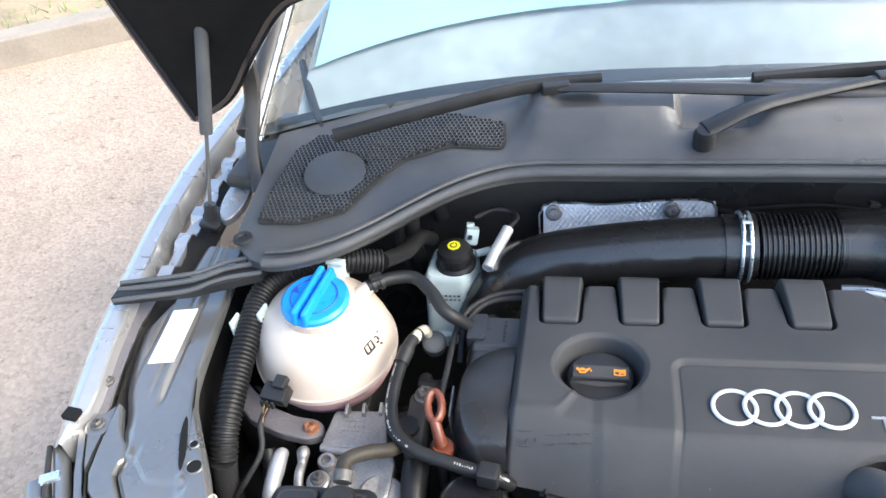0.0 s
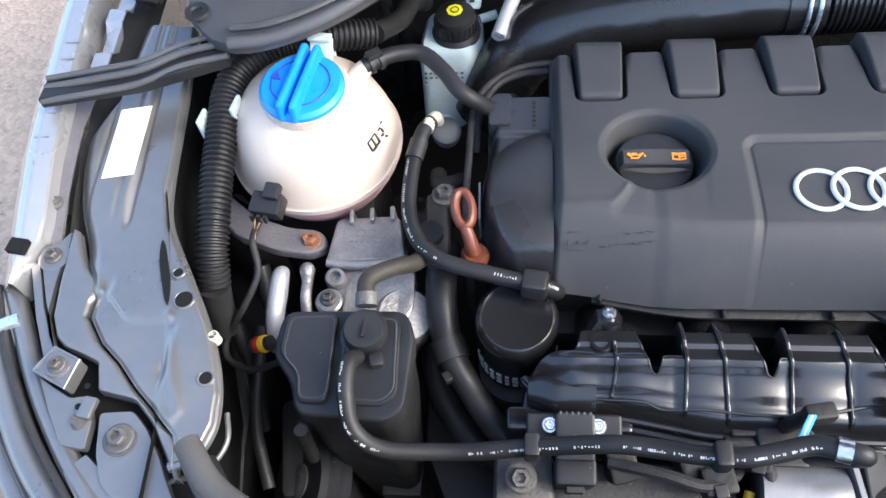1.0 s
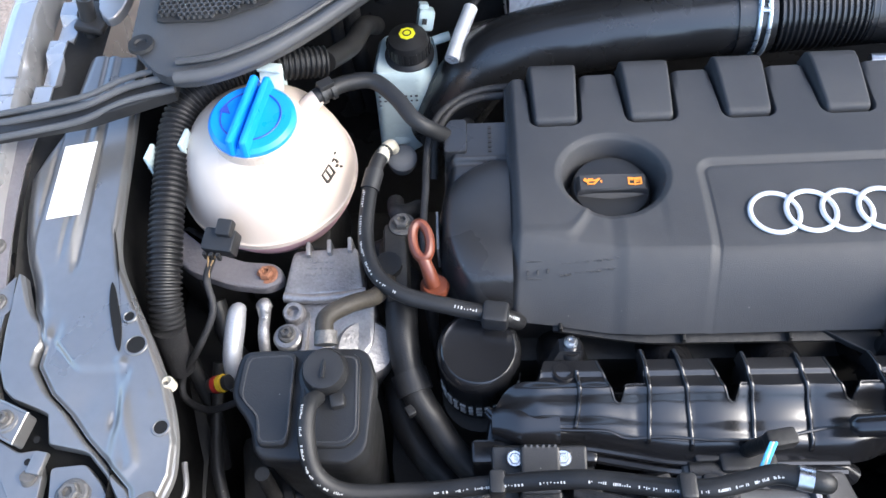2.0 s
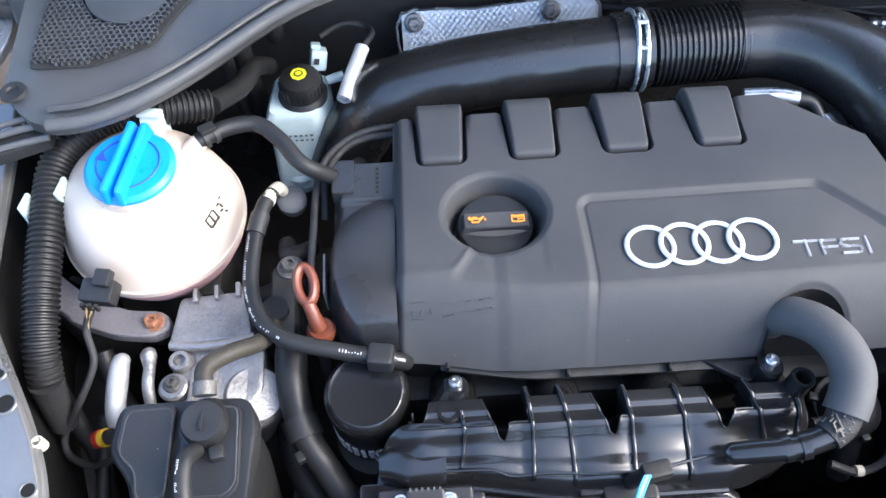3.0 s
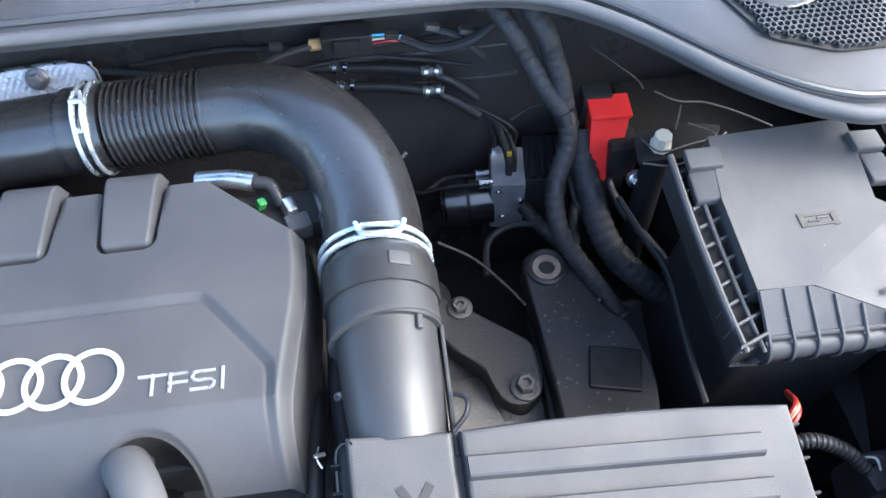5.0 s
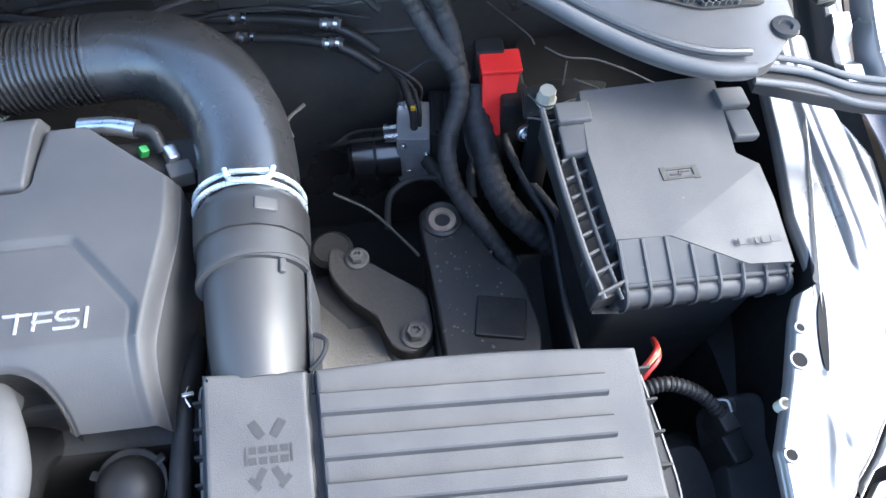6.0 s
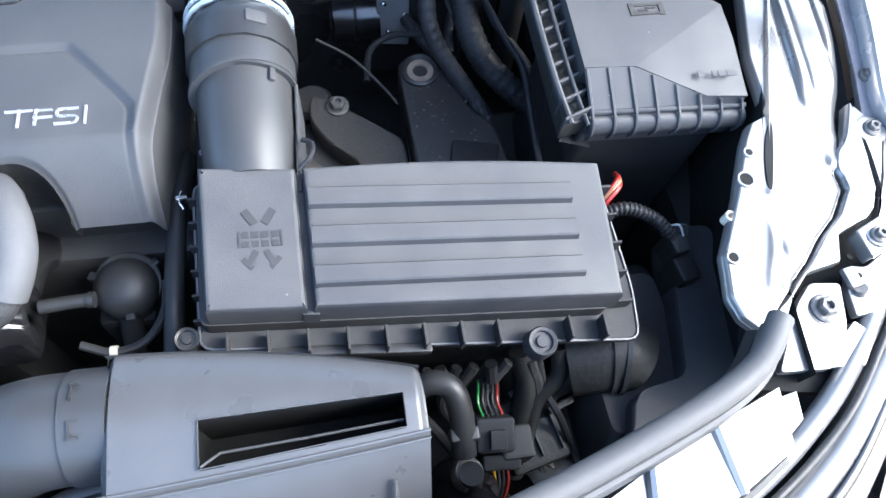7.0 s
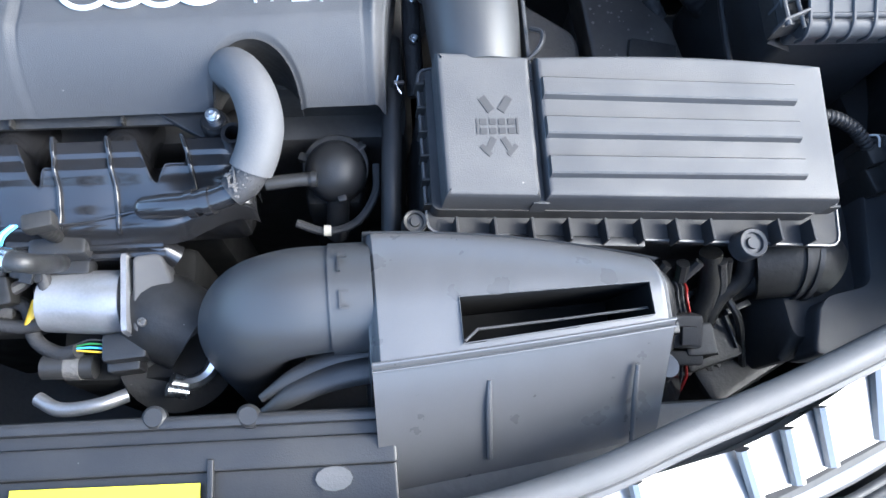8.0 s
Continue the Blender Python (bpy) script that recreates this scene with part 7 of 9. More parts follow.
part("collar", tube([(0.350, 0.2257, 0.796), (0.322, 0.2257, 0.795)], 0.0380, 40, raw=True), "sheen", scoop)
for yy, zz, a in ((0.240, 0.8310, -22), (0.216, 0.8325, 14)):
    bm = bmesh.new()
    add_box(bm, (0.328, yy, zz), (0.0016, 0.012, 0.002), rot(a, 0, 0))
    add_box(bm, (0.3305, yy + 0.0055, zz), (0.006, 0.0016, 0.002), rot(a, 0, 0))
    add_box(bm, (0.3305, yy - 0.0055, zz), (0.006, 0.0016, 0.002), rot(a, 0, 0))
    part("latch_mark", bm, "plastic", scoop, smooth=False)
part("foot", box((0.45, 0.15, 0.50), (0.06, 0.06, 0.42), None, 0.006), "dark", scoop)

# ---- lock carrier and front seal ----
carrier = thing("lock_carrier", (0.245, 0.12, 0.30), "black plastic lock carrier with a bright yellow label", "lock carrier")
part("back_lip", box((0.06, 0.1475, 0.785), (0.60, 0.009, 0.012), None, 0.003), "plastic", carrier)
part("shelf", box((0.06, 0.138, 0.777), (0.60, 0.016, 0.012), None, 0.002), "plastic", carrier)
part("step", box((0.06, 0.125, 0.782), (0.60, 0.020, 0.014), None, 0.003), "plastic", carrier)
part("deck", box((0.06, 0.095, 0.775), (0.60, 0.045, 0.014), None, 0.003), "plastic", carrier)
part("deck_right", box((0.65, 0.10, 0.70), (0.24, 0.08, 0.05), None, 0.01), "plastic", carrier)
part("wall", box((0.20, 0.10, 0.53), (0.90, 0.08, 0.48), None, 0.006), "dark", carrier)
part("label", box((0.176, 0.094, 0.7835), (0.118, 0.028, 0.0012)), "yellow", carrier, "bright yellow sticker")
for k in range(5):
    part("label_print", box((0.13 + k * 0.022, 0.096 - 0.004 * (k % 2), 0.7843), (0.016, 0.0018, 0.0006)), "blackink", carrier, smooth=False)
part("divider", box((0.2415, 0.105, 0.7835), (0.004, 0.036, 0.006), None, 0.001), "plastic", carrier)
for x in (0.205, 0.265):
    part("stop", lathe((x, 0.150, 0.778), [(0.008, 0), (0.008, 0.007), (0.006, 0.009), (0.002, 0.009)], (0, 0, 1), 20), "plastic", carrier)
part("stain", prism([(0.318 + 0.012 * math.cos(a * 0.5236), 0.108 + 0.008 * math.sin(a * 0.5236)) for a in range(12)], 0.782, 0.7825), "greyrubber", carrier, "pale dried stain", smooth=False)
for off, r in ((0.0, 0.008), (0.012, 0.006)):
    part("curved_shield", tube([(0.270, 0.152 + off, 0.762), (0.295, 0.166 + off, 0.770), (0.325, 0.176 + off, 0.775), (0.36, 0.180 + off, 0.777)], [r * 0.5, r, r * 1.2, r * 1.3], 10, flat=0.6), "plastic", carrier)

fseal = thing("front_seal", (0.245, 0.085, 0.80), "grey rubber bonnet seal curving along the front of the bay", "seal strip")
fs = [(0.798, 0.232, 0.850), (0.775, 0.205, 0.849), (0.742, 0.186, 0.847), (0.690, 0.166, 0.844), (0.620, 0.142, 0.842), (0.546, 0.120, 0.840), (0.47, 0.096, 0.838), (0.38, 0.080, 0.836), (0.245, 0.070, 0.834)]
left = [(mx(x), y, z) for x, y, z in fs[:-1]][::-1]
part("bulb", tube(fs + left, 0.0090, 14, 6), "sealgrey", fseal)
part("foot", tube([(x, y - 0.004, z - 0.014) for x, y, z in fs + left], 0.0085, 10, 6), "sealgrey", fseal)
part("bead", tube([(x, y - 0.011, z - 0.006) for x, y, z in fs + left], 0.0040, 8, 6), "sealgrey", fseal)
part("holder", tube([(x, y - 0.006, z - 0.030) for x, y, z in fs + left], 0.0120, 8, 6), "plastic", fseal)

# ---- hoses and parts in front of the engine, right ----
settling()
br_pts = [(0.246, 0.416, 0.772), (0.248, 0.411, 0.788), (0.255, 0.402, 0.801), (0.265, 0.388, 0.811), (0.2735, 0.370, 0.8145), (0.2776, 0.350, 0.812), (0.2745, 0.334, 0.805), (0.268, 0.321, 0.797)]
breather = hose("breather_hose", br_pts, 0.0160, "thick grey rubber breather hose bending out of the cover", "hosegrey", segs=24, res=10)
part("braided_end", tube([(0.2690, 0.3225, 0.798), (0.2630, 0.3135, 0.793), (0.2530, 0.3070, 0.7895)], [0.0130, 0.0125, 0.0115], 20, 8), "cloth", breather, "braided black hose end")
bm = bmesh.new()
random.seed(3)
for k in range(46):
    a = random.uniform(15, 165)
    p = Vector((0.2680, 0.3215, 0.797)).lerp(Vector((0.2540, 0.3075, 0.790)), random.random())
    add_box(bm, p + Vector((-0.5 * math.cos(radians(a)), 0.6 * math.cos(radians(a)), math.sin(radians(a)))) * 0.0131, (0.0052, 0.0013, 0.0010), rot(0, 0, 35 + 60 * (k % 2)))
tagged(part("braid_fleck", bm, "dullalu", breather, "pale braid flecks", smooth=False), kind="stuff")
part("plastic_end", tube([(0.2550, 0.3080, 0.790), (0.238, 0.3035, 0.786), (0.221, 0.302, 0.783), (0.202, 0.303, 0.778), (0.186, 0.304, 0.773), (0.181, 0.3045, 0.771)], [0.0095, 0.0092, 0.0088, 0.0090, 0.0085, 0.0050], 20, 6), "gloss", breather)
for x in (0.236, 0.224):
    part("end_ring", tube([(x + 0.003, 0.3030, 0.7860 - 0.3 * (0.236 - x)), (x - 0.003, 0.3025, 0.7845 - 0.3 * (0.236 - x))], 0.0108, 20, raw=True), "gloss", breather)
settling(lambda p: Vector(p) + Vector((-0.011, -0.006, -0.004)))
vac = thing("vacuum_valve", (0.335, 0.358, 0.66), "round black vacuum valve with a pale wire loop", "valve")
part("dome", lathe((0.333, 0.368, 0.698), [(0.0265, 0), (0.0265, 0.012), (0.0262, 0.0135), (0.0250, 0.0190), (0.0215, 0.0255), (0.0150, 0.0300), (0.0080, 0.0318), (0.003, 0.0322)], (0, -0.25, 1), 36), "plastic", vac)
for k in range(3):
    a = radians(40 + 120 * k)
    part("dome_lug", box((0.333 + 0.028 * math.cos(a), 0.368 + 0.028 * math.sin(a), 0.710), (0.010, 0.008, 0.008), rot(0, 0, 40 + 120 * k), 0.002), "plastic", vac)
part("flange", lathe((0.333, 0.370, 0.706), [(0.0282, 0), (0.0282, 0.003), (0.026, 0.004)], (0, -0.25, 1), 36), "dimblack", vac)
part("spigot", tube([(0.280, 0.340, 0.745), (0.302, 0.342, 0.745), (0.3155, 0.343, 0.744), (0.3165, 0.343, 0.744), (0.3205, 0.343, 0.744)], [0.0058, 0.0056, 0.0056, 0.0068, 0.0064], 14), "plastic", vac)
part("tail", tube([(0.334, 0.348, 0.70), (0.332, 0.335, 0.68), (0.330, 0.325, 0.66)], 0.010, 12), "plastic", vac)
part("wire_loop", tube([(0.30, 0.318, 0.712), (0.325, 0.312, 0.705), (0.350, 0.320, 0.705), (0.366, 0.340, 0.715), (0.368, 0.365, 0.72)], 0.0036, 8), "cloth", vac)
part("wire_band", tube([(0.322, 0.3125, 0.706), (0.328, 0.3125, 0.7055)], 0.0048, 10, raw=True), "whiteplastic", vac)
part("stand", box((0.33, 0.36, 0.62), (0.05, 0.04, 0.15), None, 0.008), "shadeblack", vac)
settling()
hose("vent_tube", [(0.374, 0.470, 0.728), (0.373, 0.419, 0.744), (0.371, 0.378, 0.742), (0.369, 0.335, 0.735), (0.366, 0.273, 0.715), (0.362, 0.235, 0.690)], 0.0082, "dark grey rubber tube running forward beside the engine", "rubber")
vent = bpy.data.objects["vent_tube"]
part("spring_clip", box((0.3775, 0.411, 0.757), (0.009, 0.003, 0.008), rot(0, 20, 15), 0.0006), "steel", vent, "small steel spring clip")
part("clip_leg", tube([(0.378, 0.418, 0.758), (0.3765, 0.409, 0.759), (0.380, 0.402, 0.757)], 0.0010, 6), "steel", vent)

settling(lambda p: Vector(p) + Vector((-0.010, -0.008, 0)))
thr = thing("throttle_body", (0.165, 0.245, 0.60), "throttle body with silver motor and dark plastic housing", "throttle body")
part("motor", tube([(0.105, 0.262, 0.707), (0.150, 0.259, 0.709), (0.166, 0.259, 0.709)], [0.024, 0.0255, 0.0255], 28, 4), "castalu", thr, "silver cast motor housing")
part("motor_flange", box((0.172, 0.260, 0.710), (0.006, 0.064, 0.052), rot(0, 0, 4), 0.005), "castalu", thr)
part("housing", tube([(0.172, 0.255, 0.700), (0.192, 0.248, 0.698), (0.214, 0.236, 0.690)], [0.030, 0.036, 0.034], 28, 5), "dimblack", thr)
part("gear_cover", prism(rounded([(0.177, 0.288), (0.196, 0.292), (0.206, 0.270), (0.204, 0.236), (0.190, 0.226), (0.178, 0.230)], 0.004, 3), 0.700, 0.733, 0.004, lambda x, y: -0.35 * (x - 0.178) + 0.15 * (y - 0.26)), "box", thr, "dark grey gear cover with bevelled faces")
for x, y in ((0.184, 0.284), (0.186, 0.236)):
    bolt("screw", (x, y, 0.729), 0.0034, thr, material="dullalu", washer=False)
part("mouth", lathe((0.196, 0.222, 0.665), [(0.045, -0.06), (0.048, 0.0), (0.046, 0.010), (0.030, 0.012)], (0.35, -0.5, 1), 36), "dimblack", thr)
part("clamp", tube([(0.199, 0.199, 0.690), (0.210, 0.196, 0.682), (0.222, 0.203, 0.676), (0.230, 0.216, 0.676)], 0.0060, 8), "steel", thr, "shiny hose clamp")
part("clamp_screw", tube([(0.196, 0.190, 0.694), (0.210, 0.188, 0.686)], 0.0055, 12, raw=True), "steel", thr)
part("plug", box((0.168, 0.222, 0.706), (0.034, 0.022, 0.020), rot(0, 0, 4), 0.003), "plastic", thr)
part("plug_base", box((0.165, 0.210, 0.695), (0.026, 0.012, 0.020), rot(0, 0, 4), 0.003), "plastic", thr)
for k, mt in enumerate(("wirey", "wireb", "wireg", "cloth")):
    part("wire", tube([(0.152, 0.219 + 0.003 * k, 0.708), (0.140, 0.220 + 0.003 * k, 0.710), (0.128, 0.222 + 0.0015 * k, 0.706)], 0.0008, 6), mt, thr)
part("loom", tube([(0.130, 0.222, 0.705), (0.112, 0.222, 0.698), (0.092, 0.235, 0.695), (0.085, 0.26, 0.70), (0.060, 0.27, 0.70)], 0.006, 10), "cloth", thr)
part("loom_loop", tube([(0.078, 0.292, 0.735), (0.100, 0.290, 0.735), (0.110, 0.270, 0.728), (0.107, 0.248, 0.715), (0.088, 0.243, 0.705), (0.05, 0.25, 0.70)], 0.0055, 10), "cloth", thr)
part("yellow_sleeve", tube([(0.098, 0.262, 0.712), (0.092, 0.243, 0.708)], 0.0040, 10, raw=True), "wirey", thr)
part("silver_return", tube([(0.092, 0.190, 0.680), (0.112, 0.180, 0.684), (0.140, 0.182, 0.684), (0.160, 0.190, 0.676)], 0.0058, 14), "castalu", thr, "bare metal pipe bend")
part("coupler", tube([(0.100, 0.212, 0.694), (0.140, 0.211, 0.694)], 0.0095, 16, raw=True), "plastic", thr)
part("coupler_band", tube([(0.118, 0.2115, 0.694), (0.130, 0.211, 0.694)], 0.0102, 16, raw=True), "dullalu", thr)
part("base", box((0.165, 0.24, 0.50), (0.12, 0.08, 0.36), None, 0.01), "shadeblack", thr)
settling()
plugs = thing("injector_loom", (0.14, 0.295, 0.68), "black wiring plugs and grey spray tube above the throttle", "wiring plug")
part("plug_large", box((0.112, 0.297, 0.730), (0.044, 0.034, 0.028), rot(0, 0, 2), 0.004), "plastic", plugs)
part("plug_end", box((0.083, 0.300, 0.732), (0.022, 0.024, 0.020), rot(0, 0, 2), 0.003), "plastic", plugs)
part("clear_plug", box((0.075, 0.285, 0.728), (0.022, 0.016, 0.014), rot(0, 0, 2), 0.003), "dullalu", plugs)
part("tube", tube([(0.124, 0.294, 0.726), (0.134, 0.293, 0.728), (0.160, 0.292, 0.728), (0.182, 0.290, 0.726), (0.196, 0.284, 0.716)], [0.011, 0.0066, 0.0062, 0.0066, 0.0095], 14), "gloss", plugs)
part("under_plug", box((0.112, 0.277, 0.718), (0.040, 0.014, 0.018), None, 0.003), "plastic", plugs)
for k in range(3):
    part("blue_wire", tube([(0.109 + 0.0018 * k, 0.281, 0.806), (0.103 + 0.0018 * k, 0.272, 0.809), (0.098 + 0.0018 * k, 0.262, 0.802), (0.096 + 0.0018 * k, 0.258, 0.790)], 0.0011, 6), "wireb" if k != 1 else "whiteplastic", plugs)
part("wire_plug", box((0.121, 0.288, 0.792), (0.022, 0.013, 0.014), rot(0, 0, 10), 0.003), "dimblack", plugs)
part("wire_plug_neck", tube([(0.118, 0.288, 0.790), (0.114, 0.292, 0.765), (0.112, 0.296, 0.742)], 0.0060, 10), "dimblack", plugs)
part("bracket", box((0.14, 0.30, 0.68), (0.08, 0.03, 0.10), None, 0.005), "dark", plugs)

# ---- behind the engine ----
shield = thing("heat_shield", (0.055, 0.82, 0.70), "embossed silver foil heat shield on the firewall", "heat shield")


def shield_point(u, v):
    x = -0.052 + 0.222 * u
    top = 0.782 + 0.008 * step01(0.35, 0.75, u)
    z = 0.715 + (top - 0.715) * v
    y = 0.790 + 0.032 * v
    d = 0.0011 * math.sin(x * 900 + v * 9) * math.sin(v * 60) * step01(0, 0.06, min(u, 1 - u, v, 1 - v))
    return (x, y - d, z + 0.3 * d)


part("foil", sheet(190, 44, shield_point, 0.0), "foil", shield)
part("hem", tube([(-0.052, 0.789, 0.715), (-0.052, 0.820, 0.780), (0.03, 0.821, 0.783), (0.09, 0.821, 0.790), (0.165, 0.821, 0.789), (0.172, 0.806, 0.745)], 0.0018, 6, 4), "steel", shield)
for x, z in ((-0.038, 0.773), (0.115, 0.781)):
    bolt("stud", (x, 0.814, z), 0.0075, shield, (0, -0.9, 0.4), "alu")
part("backing", box((0.06, 0.832, 0.74), (0.20, 0.016, 0.06), None, 0.002), "dark", shield)

res = thing("brake_fluid_reservoir", (-0.172, 0.735, 0.62), "milky brake fluid reservoir with black cap and yellow label", "fluid reservoir")
ring0 = rounded([(-0.205, 0.705), (-0.146, 0.705), (-0.132, 0.735), (-0.137, 0.775), (-0.199, 0.775)], 0.012, 4)
part("body", loft([[(-0.176 + (x + 0.168) * 0.80, 0.722 + (y - 0.740) * 0.85, 0.640) for x, y in ring0], [(-0.174 + (x + 0.168) * 0.86, 0.726 + (y - 0.740) * 0.90, 0.652) for x, y in ring0], [(-0.170 + (x + 0.168) * 0.95, 0.735 + (y - 0.740) * 0.95, 0.690) for x, y in ring0], [(x, y, 0.712) for x, y in ring0], [(x, y, 0.738) for x, y in ring0], [(-0.168 + (x + 0.168) * 0.85, 0.737 + (y - 0.737) * 0.85, 0.746) for x, y in ring0]]), "fluid", res, angle=35)
part("lower_cup", lathe((-0.180, 0.715, 0.63), [(0.020, 0), (0.022, 0.025), (0.018, 0.03)], (0, -0.1, 1), 24), "fluid", res)
capb = part("cap", lathe((-0.163, 0.737, 0.744), [(0.0265, 0), (0.0270, 0.005), (0.0225, 0.008), (0.0225, 0.022), (0.0205, 0.029), (0.010, 0.033), (0.003, 0.0335)], (0, -0.05, 1), 48), "plastic", res, "black screw cap")
for k in range(24):
    a = radians(k * 15)
    part("grip_rib", box((-0.163 + 0.0229 * math.cos(a), 0.737 + 0.0229 * math.sin(a), 0.7600), (0.002, 0.003, 0.012), rot(0, 0, k * 15)), "plastic", capb, smooth=False)
part("yellow_mark", lathe((-0.163, 0.736, 0.7770), [(0.0088, 0), (0.0088, 0.0008), (0.003, 0.001)], (0, -0.05, 1), 8), "yellow", capb, "yellow warning label")
part("mark_ring", tube([(-0.163 + 0.0042 * math.cos(a), 0.736 + 0.0042 * math.sin(a), 0.7782) for a in (2 * math.pi * k / 20 for k in range(21))], 0.0007, 5, raw=True), "blackink", capb)
part("plug", box((-0.145, 0.771, 0.766), (0.018, 0.015, 0.024), rot(-15, 14, 8), 0.003), "fluid", res, "pale translucent wiring plug")
part("plug_slot", box((-0.1455, 0.7615, 0.770), (0.005, 0.002, 0.006), rot(-15, 14, 8)), "dark", res, smooth=False)
part("plug_crown", box((-0.146, 0.775, 0.781), (0.011, 0.010, 0.006), rot(-15, 14, 8), 0.002), "fluid", res)
part("nipple", tube([(-0.138, 0.755, 0.748), (-0.126, 0.760, 0.748), (-0.117, 0.764, 0.748)], [0.005, 0.0055, 0.005], 12), "fluid", res)
part("feed_hose", tube([(-0.120, 0.763, 0.748), (-0.095, 0.772, 0.748), (-0.075, 0.780, 0.746), (-0.05, 0.79, 0.742)], 0.0062, 12), "rubber", res, "black feed hose")
part("cylinder", tube([(-0.175, 0.74, 0.61), (-0.175, 0.80, 0.60), (-0.175, 0.85, 0.60)], 0.028, 20), "dark", res)
bm = bmesh.new()
random.seed(7)
for k in range(3):
    for j in range(8):
        add_box(bm, (-0.198 + j * 0.0058, 0.7046, 0.716 - k * 0.007), (0.0042 * random.uniform(0.5, 1), 0.001, 0.0020))
part("moulded_text", bm, "greyrubber", res, "faint moulded note", smooth=False)
hose("silver_sleeve", [(-0.095, 0.768, 0.781), (-0.106, 0.738, 0.773), (-0.116, 0.706, 0.766)], 0.0078, "foil heat sleeve on a cable end", "foil", category="cable sleeve")
hose("sleeve_cable", [(-0.142, 0.785, 0.785), (-0.118, 0.80, 0.788), (-0.095, 0.80, 0.785), (-0.085, 0.786, 0.785), (-0.094, 0.770, 0.782)], 0.0040, "thin black cable into the foil sleeve", "cloth", category="cable")
fh = thing("firewall_hoses", (-0.25, 0.78, 0.60), "black heater hoses against the firewall", "hose")
for pts, r in (([(-0.225, 0.80, 0.60), (-0.230, 0.79, 0.72), (-0.225, 0.775, 0.80), (-0.205, 0.78, 0.825), (-0.195, 0.80, 0.80), (-0.195, 0.82, 0.76)], 0.012), ([(-0.245, 0.80, 0.60), (-0.245, 0.775, 0.74), (-0.24, 0.765, 0.82), (-0.235, 0.79, 0.86)], 0.008),
               ([(-0.055, 0.652, 0.780), (-0.085, 0.648, 0.780), (-0.110, 0.636, 0.780), (-0.130, 0.612, 0.779), (-0.1375, 0.578, 0.778), (-0.1385, 0.526, 0.778), (-0.1395, 0.490, 0.774), (-0.140, 0.46, 0.75)], 0.0034), ([(-0.055, 0.644, 0.776), (-0.090, 0.641, 0.776), (-0.115, 0.628, 0.774), (-0.131, 0.600, 0.766), (-0.134, 0.57, 0.74)], 0.0040),
               ([(-0.150, 0.55, 0.72), (-0.157, 0.535, 0.735), (-0.168, 0.530, 0.74), (-0.172, 0.55, 0.73)], 0.0085), ([(-0.215, 0.50, 0.70), (-0.190, 0.505, 0.712), (-0.165, 0.512, 0.715), (-0.145, 0.515, 0.70)], 0.0095)):
    part("hose", tube(pts, r, 12), "cloth", fh)

# pale fittings between the cover and the pipe
fit = thing("vacuum_fitting", (0.33, 0.63, 0.70), "small metal and green fittings behind the engine cover", "fitting")
part("silver_tube", tube([(0.285, 0.655, 0.792), (0.315, 0.650, 0.796), (0.335, 0.644, 0.796)], 0.0085, 14), "steel", fit)
part("dark_tube", tube([(0.335, 0.644, 0.796), (0.348, 0.640, 0.794), (0.356, 0.625, 0.785)], 0.0060, 12), "plastic", fit)
part("green_bit", box((0.338, 0.628, 0.785), (0.008, 0.008, 0.010), rot(10, 20, 30), 0.002), "wireg", fit)
part("chrome_bit", box((0.362, 0.622, 0.785), (0.012, 0.016, 0.012), rot(10, 20, 30), 0.003), "steel", fit)
part("plug", box((0.368, 0.608, 0.775), (0.022, 0.018, 0.018), rot(0, 10, 20), 0.003), "greyrubber", fit)
part("base", box((0.345, 0.63, 0.72), (0.09, 0.04, 0.11), None, 0.006), "dark", fit)
part("yellow_wire", tube([(0.392, 0.560, 0.74), (0.402, 0.545, 0.735), (0.400, 0.52, 0.73), (0.388, 0.505, 0.73)], 0.0022, 6), "wirey", fit)
part("side_loom", tube([(0.388, 0.60, 0.76), (0.392, 0.54, 0.745), (0.392, 0.47, 0.735), (0.394, 0.42, 0.72)], 0.008, 10), "cloth", fit)
for y in (0.46, 0.50):
    bolt("small_stud", (0.393, y, 0.745), 0.004, fit, washer=False)

# ---- right rear of the bay ----
placing((0.566, 0.717, 0.670), (0.584, 0.755, 0.607), 0.95)
abs_unit = thing("brake_control_unit", (0.56, 0.72, 0.50), "brake control unit with bare metal block and black motor", "brake unit")
part("valve_block", box((0.566, 0.748, 0.625), (0.042, 0.062, 0.090), rot(0, 0, -6), 0.003), "millalu", abs_unit, "bare metal valve block")
part("motor", tube([(0.545, 0.742, 0.615), (0.515, 0.741, 0.615), (0.485, 0.740, 0.615)], [0.032, 0.032, 0.029], 24), "gloss", abs_unit)
part("control_box", box((0.616, 0.756, 0.625), (0.060, 0.075, 0.090), rot(0, 0, -6), 0.006), "deepblack", abs_unit)
for k, z in enumerate((0.685, 0.665)):
    part("pipe_nut", tube([(0.545, 0.728 + 0.03 * k, z - 0.02), (0.528, 0.728 + 0.03 * k, z - 0.02)], 0.006, 8, raw=True), "steel", abs_unit)
    part("brake_line", tube([(0.528, 0.728 + 0.03 * k, z - 0.02), (0.49, 0.735 + 0.03 * k, z - 0.03), (0.46, 0.75, 0.63), (0.44, 0.78, 0.60)], 0.0022, 8), "dark", abs_unit)
part("cable", tube([(0.566, 0.735, 0.668), (0.566, 0.742, 0.688), (0.562, 0.760, 0.700), (0.556, 0.785, 0.705)], 0.0050, 10), "cloth", abs_unit)
